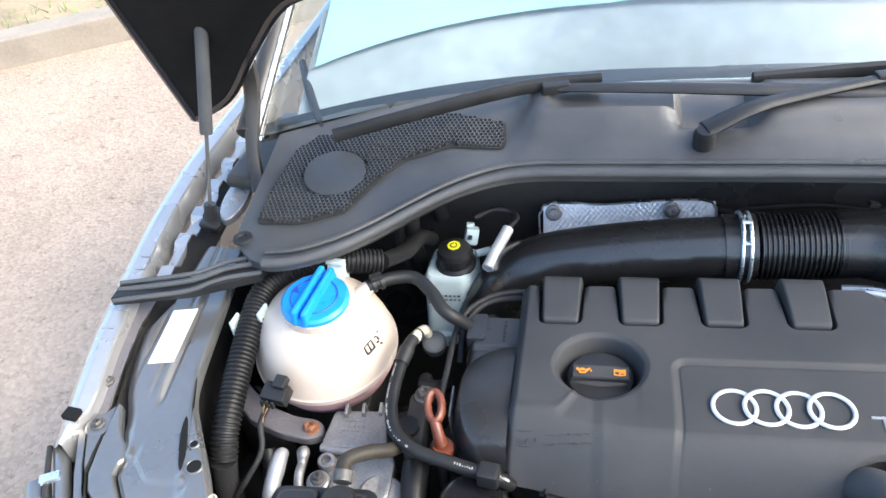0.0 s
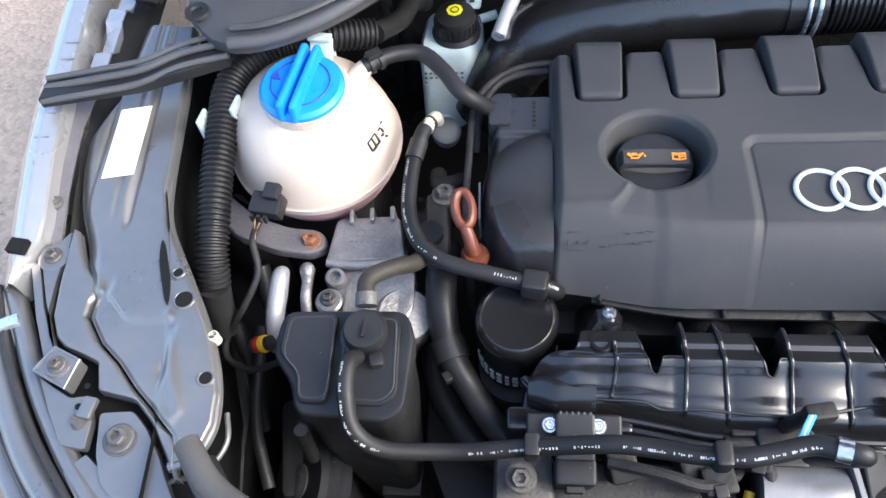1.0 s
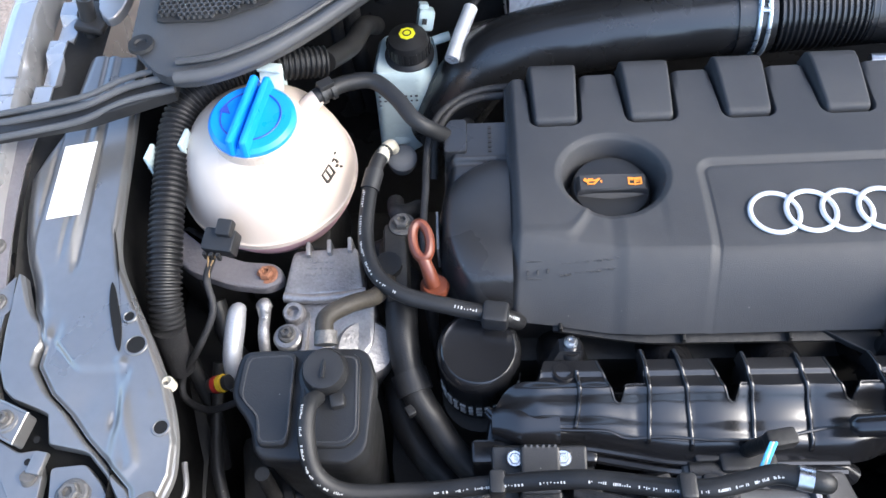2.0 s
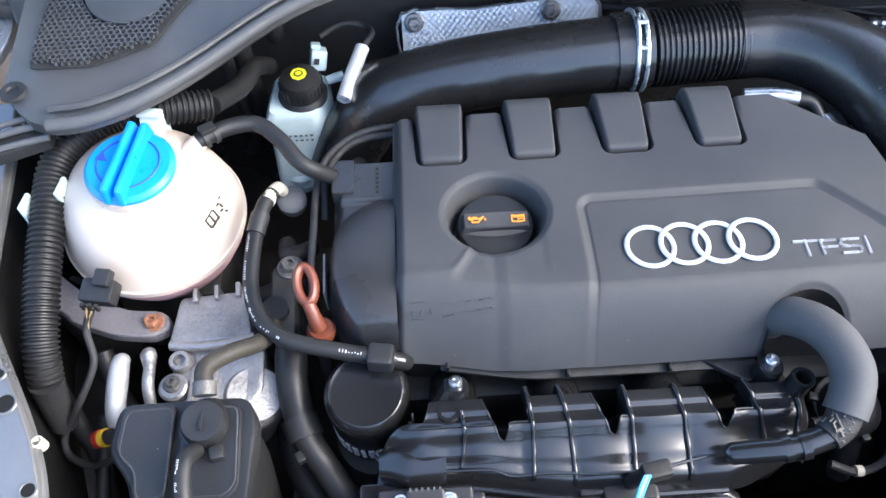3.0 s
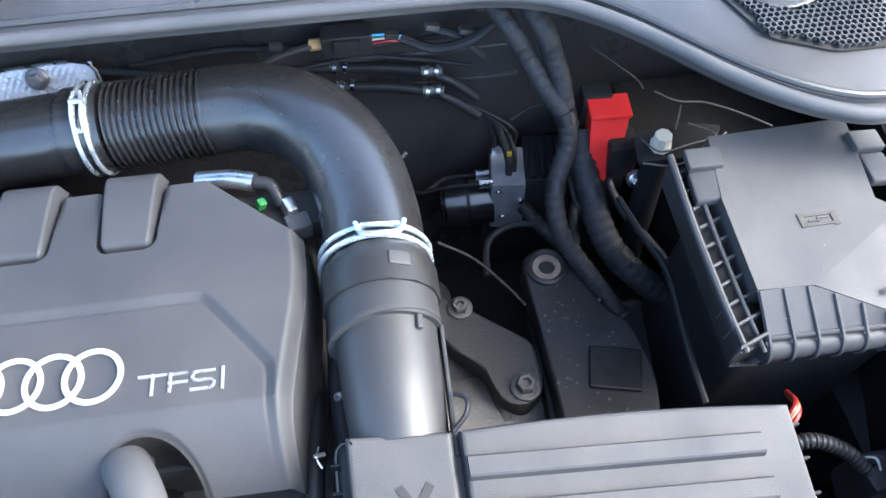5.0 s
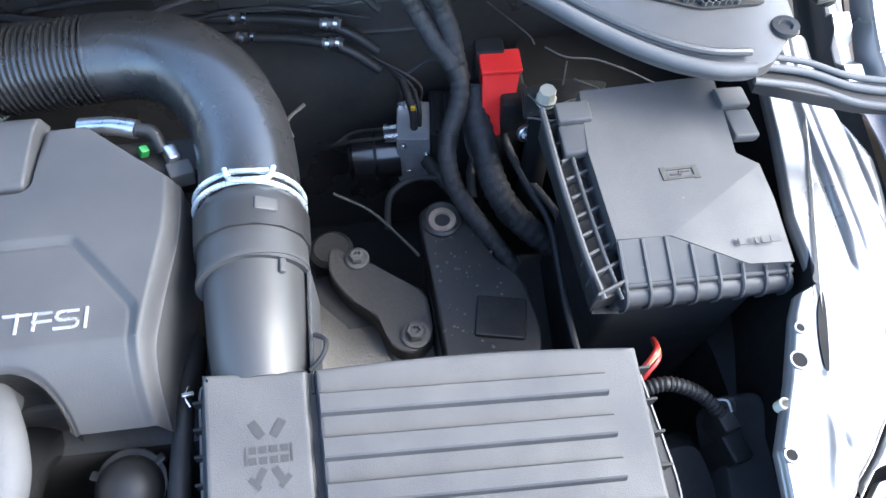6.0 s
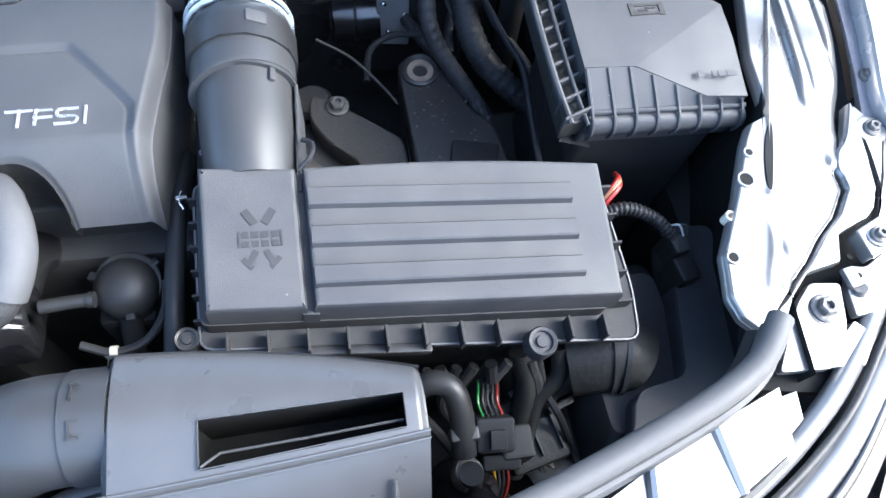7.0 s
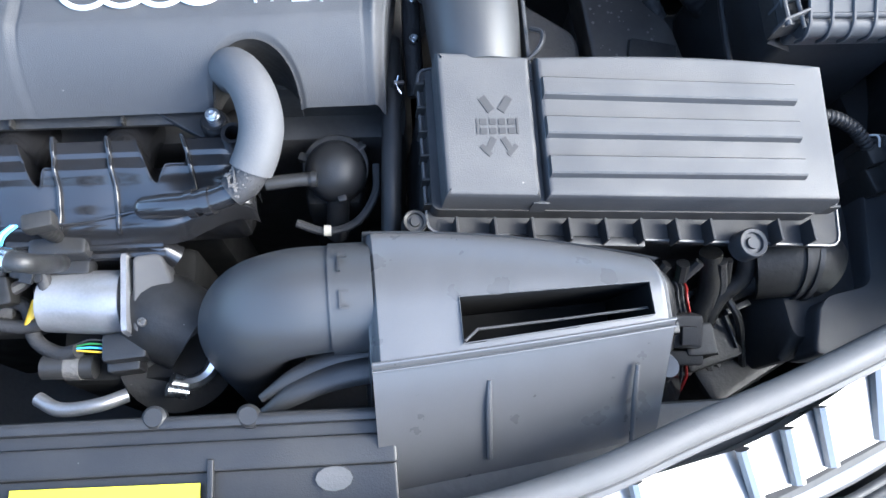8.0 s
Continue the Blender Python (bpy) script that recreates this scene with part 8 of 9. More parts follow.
part("cable", tube([(0.573, 0.738, 0.668), (0.574, 0.748, 0.690), (0.570, 0.768, 0.702)], 0.0030, 10), "cloth", abs_unit)
part("base", box((0.58, 0.76, 0.545), (0.10, 0.07, 0.07), None, 0.01), "deepblack", abs_unit)
for z in (0.600, 0.640):
    part("motor_band", tube([(0.512, 0.741, 0.615), (0.516, 0.741, 0.615)], 0.0328, 24, raw=True), "plastic", abs_unit)
for x, z in ((0.550, 0.662), (0.578, 0.640), (0.556, 0.610)):
    bolt("block_bolt", (x, 0.7165, z), 0.0040, abs_unit, (0.1, -1, 0), washer=False)
for k in range(4):
    part("connector_rib", box((0.598 + 0.011 * k, 0.752, 0.6735), (0.006, 0.060, 0.007), rot(0, 0, -6), 0.001), "plastic", abs_unit)
for k in range(4):
    part("brake_line", tube([(0.552 + 0.008 * k, 0.772, 0.668), (0.553 + 0.008 * k, 0.777, 0.690 + 0.004 * k), (0.545 - 0.004 * k, 0.800, 0.705 + 0.006 * k), (0.51 - 0.01 * k, 0.83, 0.712 + 0.008 * k), (0.47 - 0.01 * k, 0.85, 0.70 + 0.01 * k)], 0.0022, 8), "black", abs_unit)
    part("line_nut", lathe((0.552 + 0.008 * k, 0.772, 0.668), [(0.0048, 0), (0.0048, 0.007), (0.003, 0.010)], (0, 0, 1), 6), "steel", abs_unit)
for z in (0.652, 0.632, 0.612):
    part("side_line", tube([(0.640, 0.745, z), (0.656, 0.742, z), (0.668, 0.748, z + 0.004)], 0.0024, 8), "dullalu", abs_unit)
part("motor_cap", lathe((0.484, 0.740, 0.615), [(0.029, 0), (0.026, 0.004), (0.010, 0.005), (0.004, 0.005)], (-1, 0, 0), 24), "gloss", abs_unit)
part("yellow_tag", box((0.566, 0.741, 0.700), (0.006, 0.004, 0.006), None, 0.001), "wirey", abs_unit)

placing()
redc = thing("red_terminal_cover", (0.668, 0.71, 0.68), "bright red plastic battery terminal cover", "terminal cover")
out = [(0.650, 0.752), (0.688, 0.749), (0.684, 0.720), (0.673, 0.716), (0.670, 0.690), (0.668, 0.680), (0.650, 0.680)]
rings = [[(x, 0.700 + 0.35 * (z - 0.70), z) for x, z in out], [(x, 0.728 + 0.20 * (z - 0.70), z) for x, z in out]]
part("cover", loft(rings), "red", redc, angle=20)
part("cap_lip", box((0.669, 0.727, 0.753), (0.042, 0.028, 0.006), rot(6, 2, 0), 0.002), "red", redc)
part("terminal_block", box((0.683, 0.708, 0.703), (0.030, 0.030, 0.046), None, 0.004), "dimblack", redc)
part("back_plate", box((0.66, 0.745, 0.735), (0.03, 0.02, 0.05), None, 0.003), "plastic", redc)
bolt("terminal_bolt", (0.690, 0.672, 0.705), 0.006, redc, (0.3, -1, 0.3))
part("support", box((0.68, 0.735, 0.60), (0.04, 0.04, 0.22), None, 0.004), "dark", redc)

placing()
wcap = thing("white_plug", (0.704, 0.67, 0.72), "off-white plastic bolt cap on a black strut bracket", "bolt cap")
part("cap", lathe((0.704, 0.670, 0.755), [(0.0105, 0), (0.0105, 0.004), (0.0082, 0.005), (0.0086, 0.014), (0.0078, 0.0165), (0.003, 0.0165)], (0, -0.05, 1), 8), "whiteplastic", wcap)
part("bracket_plate", prism(rounded([(0.680, 0.655), (0.745, 0.655), (0.770, 0.690), (0.72, 0.700), (0.685, 0.690)], 0.006, 3), 0.748, 0.753, 0.001), "dimblack", wcap)
part("post", tube([(0.704, 0.670, 0.75), (0.702, 0.665, 0.68), (0.700, 0.66, 0.58)], [0.0125, 0.0135, 0.0140], 16), "shadeblack", wcap)
part("edge", tube([(0.683, 0.652, 0.755), (0.71, 0.645, 0.756), (0.745, 0.655, 0.757), (0.768, 0.676, 0.758)], 0.0010, 6), "dullalu", wcap)

placing()
placing((0.614, 0.637, 0.620), (0.600, 0.630, 0.626), 0.97)
mount = thing("gearbox_mount", (0.62, 0.56, 0.45), "speckled black steel gearbox mount arm with a bolt hole", "mount")
out = rounded([(0.588, 0.655), (0.622, 0.668), (0.645, 0.640), (0.664, 0.585), (0.690, 0.560), (0.700, 0.50), (0.690, 0.44), (0.600, 0.44), (0.594, 0.56)], 0.014, 4)
part("arm", prism(out, 0.575, 0.617, 0.006), "black", mount)
part("cup", lathe((0.614, 0.637, 0.612), [(0.022, 0), (0.022, 0.010), (0.019, 0.012), (0.016, 0.009), (0.013, 0.004), (0.011, 0.004), (0.009, -0.004)], (0, -0.05, 1), 32), "black", mount)
part("seat", lathe((0.614, 0.637, 0.615), [(0.0165, 0), (0.0165, 0.0045), (0.009, 0.005), (0.0075, -0.002)], (0, -0.05, 1), 28), "wornseat", mount, "pale worn washer seat")
bm = bmesh.new()
random.seed(12)
for k in range(60):
    x, y = random.uniform(0.600, 0.668), random.uniform(0.46, 0.625)
    if in_poly(x, y, out):
        r = random.uniform(0.0006, 0.0020)
        lathe((x, y, 0.6172), [(r, 0), (r * 0.6, 0.0004)], (0, 0, 1), 5, bm)
tagged(part("dirt_speck", bm, "dullalu", mount, "pale dirt specks"), kind="stuff")
part("rubber_block", box((0.660, 0.512, 0.617), (0.052, 0.046, 0.010), rot(0, 0, -12), 0.003), "dimblack", mount)
part("pedestal", box((0.635, 0.54, 0.44), (0.09, 0.16, 0.28), None, 0.01), "dark", mount)

placing()
placing((0.587, 0.490, 0.607), (0.559, 0.510, 0.610), 0.97)
gear = thing("gearbox_bracket", (0.56, 0.54, 0.40), "dusty grey cast bracket with steel bolts on the gearbox", "casting")
out = rounded([(0.500, 0.612), (0.525, 0.600), (0.560, 0.575), (0.605, 0.540), (0.608, 0.490), (0.585, 0.468), (0.560, 0.478), (0.548, 0.515), (0.515, 0.545), (0.498, 0.575)], 0.012, 4)
part("arm", prism(out, 0.565, 0.598, 0.007), "casting", gear)
part("housing", lathe((0.500, 0.520, 0.50), [(0.075, -0.05), (0.082, 0.0), (0.080, 0.05), (0.060, 0.068), (0.020, 0.070)], (0.1, -0.1, 1), 36), "deepblack", gear)
part("rear_boss", lathe((0.500, 0.632, 0.53), [(0.026, -0.03), (0.026, 0.02), (0.020, 0.026), (0.006, 0.026)], (0, 0, 1), 24), "casting", gear)
bolt("bracket_bolt", (0.587, 0.490, 0.600), 0.0105, gear, material="dullalu", label="steel flange bolt")
bolt("bracket_bolt", (0.532, 0.588, 0.600), 0.0090, gear, material="dullalu")
part("web", tube([(0.545, 0.545, 0.585), (0.560, 0.515, 0.575), (0.565, 0.470, 0.56), (0.56, 0.43, 0.54)], 0.012, 10), "casting", gear)

placing()
looms = thing("wiring_looms", (0.67, 0.76, 0.60), "thick taped black wiring looms dropping from the firewall", "wiring loom")
for pts, r in (([(0.535, 0.812, 0.872), (0.556, 0.785, 0.852), (0.576, 0.758, 0.83), (0.59, 0.751, 0.804), (0.605, 0.736, 0.779), (0.624, 0.719, 0.753), (0.625, 0.703, 0.728), (0.611, 0.677, 0.702), (0.61, 0.654, 0.677), (0.622, 0.634, 0.651), (0.646, 0.605, 0.626), (0.67, 0.576, 0.6)], 0.0098),
               ([(0.566, 0.812, 0.872), (0.587, 0.783, 0.853), (0.605, 0.754, 0.83), (0.612, 0.75, 0.808), (0.62, 0.739, 0.785), (0.624, 0.73, 0.762), (0.629, 0.72, 0.74)], 0.0102),
               ([(0.646, 0.731, 0.72), (0.644, 0.709, 0.7), (0.65, 0.679, 0.68), (0.656, 0.649, 0.66), (0.671, 0.624, 0.64), (0.697, 0.604, 0.62), (0.724, 0.592, 0.6), (0.755, 0.576, 0.58)], 0.0142),
               ([(0.675, 0.71, 0.67), (0.678, 0.697, 0.66), (0.688, 0.669, 0.65), (0.708, 0.64, 0.64), (0.722, 0.618, 0.63), (0.727, 0.586, 0.62), (0.729, 0.556, 0.61)], 0.0044),
               ([(0.663, 0.717, 0.65), (0.647, 0.704, 0.64), (0.638, 0.681, 0.63), (0.637, 0.657, 0.62)], 0.0054),
               ([(0.593, 0.729, 0.6), (0.612, 0.697, 0.595), (0.634, 0.668, 0.59), (0.649, 0.632, 0.585), (0.661, 0.59, 0.58)], 0.0078)):
    part("loom", tube(pts, r, 14, ribs=0.011, depth=0.07), "cloth", looms)
for c, d, r in (((0.624, 0.719, 0.753), (0.0125, -0.0206, -0.0319), 0.0107), ((0.611, 0.677, 0.702), (-0.0083, -0.0271, -0.0282), 0.0107), ((0.671, 0.624, 0.64), (0.0225, -0.0247, -0.022), 0.0151), ((0.65, 0.679, 0.68), (0.0066, -0.0328, -0.0219), 0.0151)):
    c, d = Vector(c), Vector(d) * 0.15
    part("tape_band", tube([c - d, c + d], r, 16, raw=True), "rubber", looms)
part("cream_wire", tube([(0.657, 0.656, 0.622), (0.661, 0.645, 0.622), (0.664, 0.634, 0.622)], 0.0016, 6), "wireo", looms)
lines = thing("refrigerant_lines", (0.45, 0.82, 0.66), "dark rubber lines with crimped metal ends on the firewall", "pipe")
for dy, dz, x0 in ((0.0, 0.0, 0.405), (0.012, 0.016, 0.40)):
    part("line", tube([(0.33, 0.825 + dy, 0.725 + dz), (x0, 0.822 + dy, 0.722 + dz), (0.47, 0.812 + dy, 0.722 + dz), (0.515, 0.800 + dy, 0.715 + dz), (0.55, 0.79 + dy, 0.69 + dz)], 0.0058, 10), "rubber", lines)
    for xa, ya in ((x0 + 0.01, 0.822), (0.505, 0.803)):
        part("crimp", tube([(xa - 0.013, ya + dy + 0.001, 0.723 + dz), (xa, ya + dy, 0.7225 + dz), (xa + 0.009, ya + dy - 0.002, 0.7215 + dz)], [0.0060, 0.0050, 0.0060], 12), "dullalu", lines)
        for o in (-0.0075, 0.0035):
            part("crimp_ring", tube([(xa + o - 0.002, ya + dy, 0.7226 + dz), (xa + o + 0.002, ya + dy - 0.001, 0.7222 + dz)], 0.0069, 12, raw=True), "steel", lines)
fwc = thing("firewall_connector", (0.42, 0.82, 0.80), "black multi-pin connector with pink and blue wires on the firewall", "connector")
settling(lambda p: Vector(p) + Vector((-0.004, 0, -0.022)))
part("body", box((0.425, 0.812, 0.815), (0.050, 0.022, 0.026), None, 0.003), "plastic", fwc)
part("latch", box((0.425, 0.800, 0.820), (0.026, 0.006, 0.012), None, 0.001), "plastic", fwc)
for k, mt in enumerate(("wirer", "whiteplastic", "wireb")):
    part("wire", tube([(0.450, 0.808, 0.812 + 0.005 * k), (0.466, 0.806, 0.815 + 0.004 * k), (0.478, 0.808, 0.812 + 0.003 * k)], 0.0014, 6), mt, fwc)
part("cable", tube([(0.478, 0.808, 0.815), (0.51, 0.80, 0.805), (0.545, 0.795, 0.815), (0.57, 0.80, 0.83)], 0.005, 8), "cloth", fwc)
part("cable_left", tube([(0.40, 0.812, 0.815), (0.36, 0.80, 0.815), (0.30, 0.79, 0.80), (0.24, 0.80, 0.805), (0.18, 0.82, 0.80)], 0.0036, 8), "cloth", fwc)
part("yellow_end", tube([(0.400, 0.811, 0.815), (0.388, 0.811, 0.815)], 0.006, 8, raw=True), "wireo", fwc)
settling()
part("bracket_foot", box((0.425, 0.826, 0.790), (0.030, 0.016, 0.020), None, 0.002), "deepblack", fwc)
part("seam_bar", box((0.30, 0.838, 0.845), (0.9, 0.012, 0.018), None, 0.003), "black", fwc)

tower = thing("strut_tower", (0.79, 0.73, 0.60), "strut tower darkened with its shade, thin pale lines along its edges", "strut tower")
# plate and side are coloured near-black for the shade under the scuttle
part("top_plate", prism(rounded([(0.700, 0.815), (0.885, 0.815), (0.885, 0.640), (0.775, 0.645), (0.745, 0.700), (0.700, 0.735)], 0.012, 3), 0.680, 0.700, 0.004, lambda x, y: 0.06 * (0.75 - y)), "shadeblack", tower)
part("side", box((0.800, 0.735, 0.600), (0.17, 0.15, 0.16), rot(0, 0, 8), 0.02), "shadeblack", tower)
part("hole", lathe((0.7150, 0.690, 0.668), [(0.0085, 0), (0.0085, 0.0012), (0.004, 0.0014)], (-0.85, -0.35, 0.3), 18), "shadeblack", tower, smooth=False)
for pts, r in (([(0.667, 0.805, 0.760), (0.686, 0.778, 0.760), (0.702, 0.753, 0.760), (0.706, 0.742, 0.758)], 0.0011), ([(0.716, 0.738, 0.757), (0.735, 0.722, 0.757), (0.762, 0.716, 0.757), (0.790, 0.697, 0.758), (0.812, 0.676, 0.760)], 0.0013),
               ([(0.687, 0.676, 0.7605), (0.700, 0.659, 0.7605), (0.728, 0.664, 0.7605), (0.757, 0.672, 0.7605), (0.735, 0.690, 0.7605)], 0.0012), ([(0.725, 0.690, 0.752), (0.728, 0.700, 0.775)], 0.0012)):
    part("bright_edge", tube(pts, r * 0.75, 6, 8), "dullalu", tower, "thin pale edge line")
placing()
wires = thing("firewall_wires", (0.48, 0.83, 0.76), "thin black cables and clips along the firewall", "cable")
for pts, r in (([(0.20, 0.832, 0.770), (0.30, 0.828, 0.782), (0.40, 0.826, 0.772), (0.50, 0.822, 0.778), (0.58, 0.815, 0.79)], 0.0030), ([(0.36, 0.830, 0.745), (0.43, 0.832, 0.752), (0.50, 0.828, 0.742), (0.545, 0.822, 0.735)], 0.0022),
               ([(0.50, 0.812, 0.80), (0.53, 0.806, 0.790), (0.555, 0.80, 0.765)], 0.0042)):
    part("cable", tube(pts, r, 8), "cloth", wires)
for x, z in ((0.465, 0.800), (0.505, 0.806), (0.538, 0.797), (0.482, 0.826), (0.555, 0.823), (0.352, 0.800)):
    part("clip", box((x, 0.806, z), (0.014, 0.008, 0.006), rot(0, 20, 8), 0.001), "dullalu" if x > 0.5 else "black", wires)
part("ridge", tube([(0.20, 0.8395, 0.70), (0.40, 0.8395, 0.701), (0.60, 0.8395, 0.70)], 0.004, 8, 2), "firewall", wires)
part("ridge", tube([(0.28, 0.8395, 0.745), (0.45, 0.8395, 0.742), (0.60, 0.8395, 0.745)], 0.003, 8, 2), "firewall", wires)

for pts, r, mt in (
        ([(0.489, 0.652, 0.66), (0.525, 0.635, 0.647), (0.556, 0.605, 0.633), (0.571, 0.591, 0.62)], 0.0016, "deepblack"),
        ([(0.67, 0.655, 0.7), (0.684, 0.609, 0.696), (0.697, 0.571, 0.692), (0.697, 0.519, 0.688), (0.697, 0.482, 0.684), (0.699, 0.444, 0.68)], 0.0034, "rubber"),
        ([(0.541, 0.65, 0.585), (0.548, 0.691, 0.59), (0.574, 0.707, 0.595), (0.605, 0.703, 0.6)], 0.0040, "deepblack"),
        ([(0.578, 0.753, 0.72), (0.599, 0.758, 0.73), (0.623, 0.752, 0.74), (0.646, 0.756, 0.75)], 0.0016, "cloth"),
        ([(0.468, 0.741, 0.7), (0.448, 0.729, 0.69), (0.452, 0.714, 0.68)], 0.0022, "dullalu"),
        ([(0.653, 0.747, 0.7), (0.636, 0.714, 0.687), (0.635, 0.687, 0.673), (0.645, 0.659, 0.66)], 0.0038, "cloth")):
    part("stray_cable", tube(pts, r, 8), mt, wires)

# ---- fuse box ----
settling(settled_lid)
fuse = thing("fuse_box", (0.81, 0.55, 0.55), "dark grey plastic fuse box with ribbed sides and clips", "fuse box")
fz = lambda x, y: 0.8195
LID = [(0.725, 0.4735), (0.770, 0.4725), (0.866, 0.533), (0.850, 0.546), (0.857, 0.628), (0.737, 0.622), (0.727, 0.56)]
part("lid", prism(LID, -0.024, 0.0, 0.0, fz), "box", fuse, angle=30)
# the lid's folded corner and its sloping front
FOLD = [(0.770, 0.4725, 0.8195), (0.829, 0.4420, 0.8135), (0.868, 0.4410, 0.8112), (0.869, 0.500, 0.8164), (0.866, 0.533, 0.8195)]
bm = bmesh.new()
fv = [bm.verts.new(p) for p in FOLD]
for i in (1, 2, 3):
    bm.faces.new((fv[0], fv[i], fv[i + 1]))
lv = [bm.verts.new((x, y, 0.786)) for x, y, z in FOLD]
for i in range(5):
    j = (i + 1) % 5
    bm.faces.new((fv[i], fv[j], lv[j], lv[i]))
part("folded_corner", bm, "box", fuse, smooth=False)


def lid_front(x):
    """Where the lid's flat top ends in front, and how high."""
    if x < 0.770:
        return 0.4735, 0.8195
    if x < 0.829:
        return 0.4725 - 0.0305 * (x - 0.770) / 0.059, 0.8195 - 0.006 * (x - 0.770) / 0.059
    return 0.4420 - 0.001 * (x - 0.829) / 0.037, 0.8135 - 0.0023 * min(1.0, (x - 0.829) / 0.037)


xs = [0.7245 + 0.1425 * i / 20 for i in range(21)]
rows = [[(x, lid_front(x)[0] - 0.0005, lid_front(x)[1] - 0.0005) for x in xs]]
for y, z in ((0.4400, 0.8060), (0.4375, 0.8030), (0.4350, 0.7970), (0.4335, 0.785)):
    rows.append([(x, y, min(z, lid_front(x)[1] - 0.001) ) for x in xs])
part("front_slope", loft(rows, False, False, False), "box", fuse, angle=25)
part("lip_edge", tube([(0.7245, 0.4385, 0.8035), (0.78, 0.4380, 0.8035), (0.83, 0.4375, 0.8030), (0.869, 0.4375, 0.8020)], 0.0026, 8), "box", fuse)
part("lip_roll", tube([(0.7245, 0.4335, 0.7920), (0.78, 0.4330, 0.7920), (0.869, 0.4325, 0.7910)], 0.0085, 14, flat=1.15), "box", fuse)
part("front_lip", box((0.796, 0.443, 0.775), (0.146, 0.020, 0.022), rot(0, 0, 0), 0.004), "box", fuse)
for k in range(8):
    x = 0.7265 + 0.0192 * k
    y, z = lid_front(x)
    pts = [(x, y - 0.0015, z - 0.0005), (x + 0.0005 * k, 0.4385, 0.8065), (x + 0.0005 * k, 0.4295, 0.8020), (x + 0.0005 * k, 0.4235, 0.7925), (x + 0.0005 * k, 0.4270, 0.780)]
    part("front_rib", tube(pts, 0.0017, 6, 4), "box", fuse)
# lower box, ledge and wall have their shade put into darker plastics
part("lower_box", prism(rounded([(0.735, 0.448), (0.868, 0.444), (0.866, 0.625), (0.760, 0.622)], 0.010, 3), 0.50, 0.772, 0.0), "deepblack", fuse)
part("side_ledge", prism([(0.701, 0.430), (0.728, 0.436), (0.738, 0.615), (0.706, 0.608)], 0.780, 0.7980, 0.0), "dimblack", fuse)
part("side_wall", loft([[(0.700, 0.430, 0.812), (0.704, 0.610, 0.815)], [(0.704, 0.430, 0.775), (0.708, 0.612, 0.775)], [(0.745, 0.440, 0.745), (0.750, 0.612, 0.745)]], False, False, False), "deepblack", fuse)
for k in range(10):
    y = 0.436 + k * 0.0185
    part("side_rib", box((0.713 + 0.001 * k, y, 0.799), (0.028, 0.0026, 0.020), rot(0, 0, 22), 0.0006), "box", fuse)
for off, x0, r in ((0.8125, 0.700, 0.0028), (0.809, 0.716, 0.0018)):
    part("side_rail", tube([(x0 + 0.006, 0.428, off - 0.008), (x0, 0.470, off), (x0, 0.54, off + 0.001), (x0 + 0.003, 0.610, off + 0.002)], r, 8), "box", fuse)
for sg, x, y, a in ((1, 0.7255, 0.588, -4), (-1, 0.864, 0.590, 4)):
    part("clip", box((x, y + 0.012, 0.819), (0.028, 0.020, 0.008), rot(0, -6 * sg, a), 0.002), "box", fuse, "grey snap clip")
    part("clip_step", box((x - 0.003 * sg, y - 0.012, 0.813), (0.025, 0.030, 0.010), rot(0, -8 * sg, a), 0.003), "box", fuse)
bm = bmesh.new()
for dx, dy, sx, sy in ((-0.0135, 0, 0.0046, 0.0130), (0.0135, 0, 0.0046, 0.0130), (0, 0.0046, 0.024, 0.0024), (0, -0.0046, 0.024, 0.0024), (-0.0045, -0.0012, 0.008, 0.0014), (0.0045, 0.0014, 0.008, 0.0014), (0, 0, 0.0014, 0.004)):
    add_box(bm, (0.796 + dx, 0.531 + dy, fz(0.8, 0.5) + 0.0004), (sx, sy, 0.0010), rot(0, 0, 2))
part("fuse_symbol", bm, "dimblack", fuse, "moulded fuse symbol", smooth=False)
bm = bmesh.new()
for dx, sx in ((-0.012, 0.006), (0.000, 0.003), (0.007, 0.006), (0.016, 0.008)):
    add_box(bm, (0.838 + dx, 0.460, fz(0.85, 0.47) + 0.0001), (sx, 0.006, 0.0007), rot(0, 0, 0))
part("moulded_mark", bm, "box", fuse, smooth=False)
part("tray", box((0.80, 0.54, 0.42), (0.16, 0.18, 0.24), None, 0.01), "dark", fuse)

# ---- right front corner ----
settling(settled)
lampb = thing("lamp_housing", (0.79, 0.29, 0.50), "black plastic headlamp back with plug and corrugated cable", "headlamp housing")
part("body", loft([rounded([(0.755, 0.345), (0.80, 0.350), (0.80, 0.22), (0.745, 0.21), (0.735, 0.28)], 0.015, 4) and [(x, y, z) for x, y in rounded([(0.745, 0.350), (0.815, 0.360), (0.825, 0.22), (0.72, 0.17), (0.715, 0.27)], 0.02, 4)] for z in (0.50, 0.655)] + [[(0.77 + (x - 0.77) * 0.8, 0.27 + (y - 0.27) * 0.8, 0.675) for x, y in rounded([(0.745, 0.350), (0.815, 0.360), (0.825, 0.22), (0.72, 0.17), (0.715, 0.27)], 0.02, 4)]]), "deepblack", lampb)
part("round_cap", tube([(0.705, 0.268, 0.672), (0.735, 0.266, 0.682), (0.752, 0.262, 0.684), (0.766, 0.256, 0.680)], [0.036, 0.036, 0.034, 0.030], 40, 4), "dimblack", lampb, "round black air snorkel")
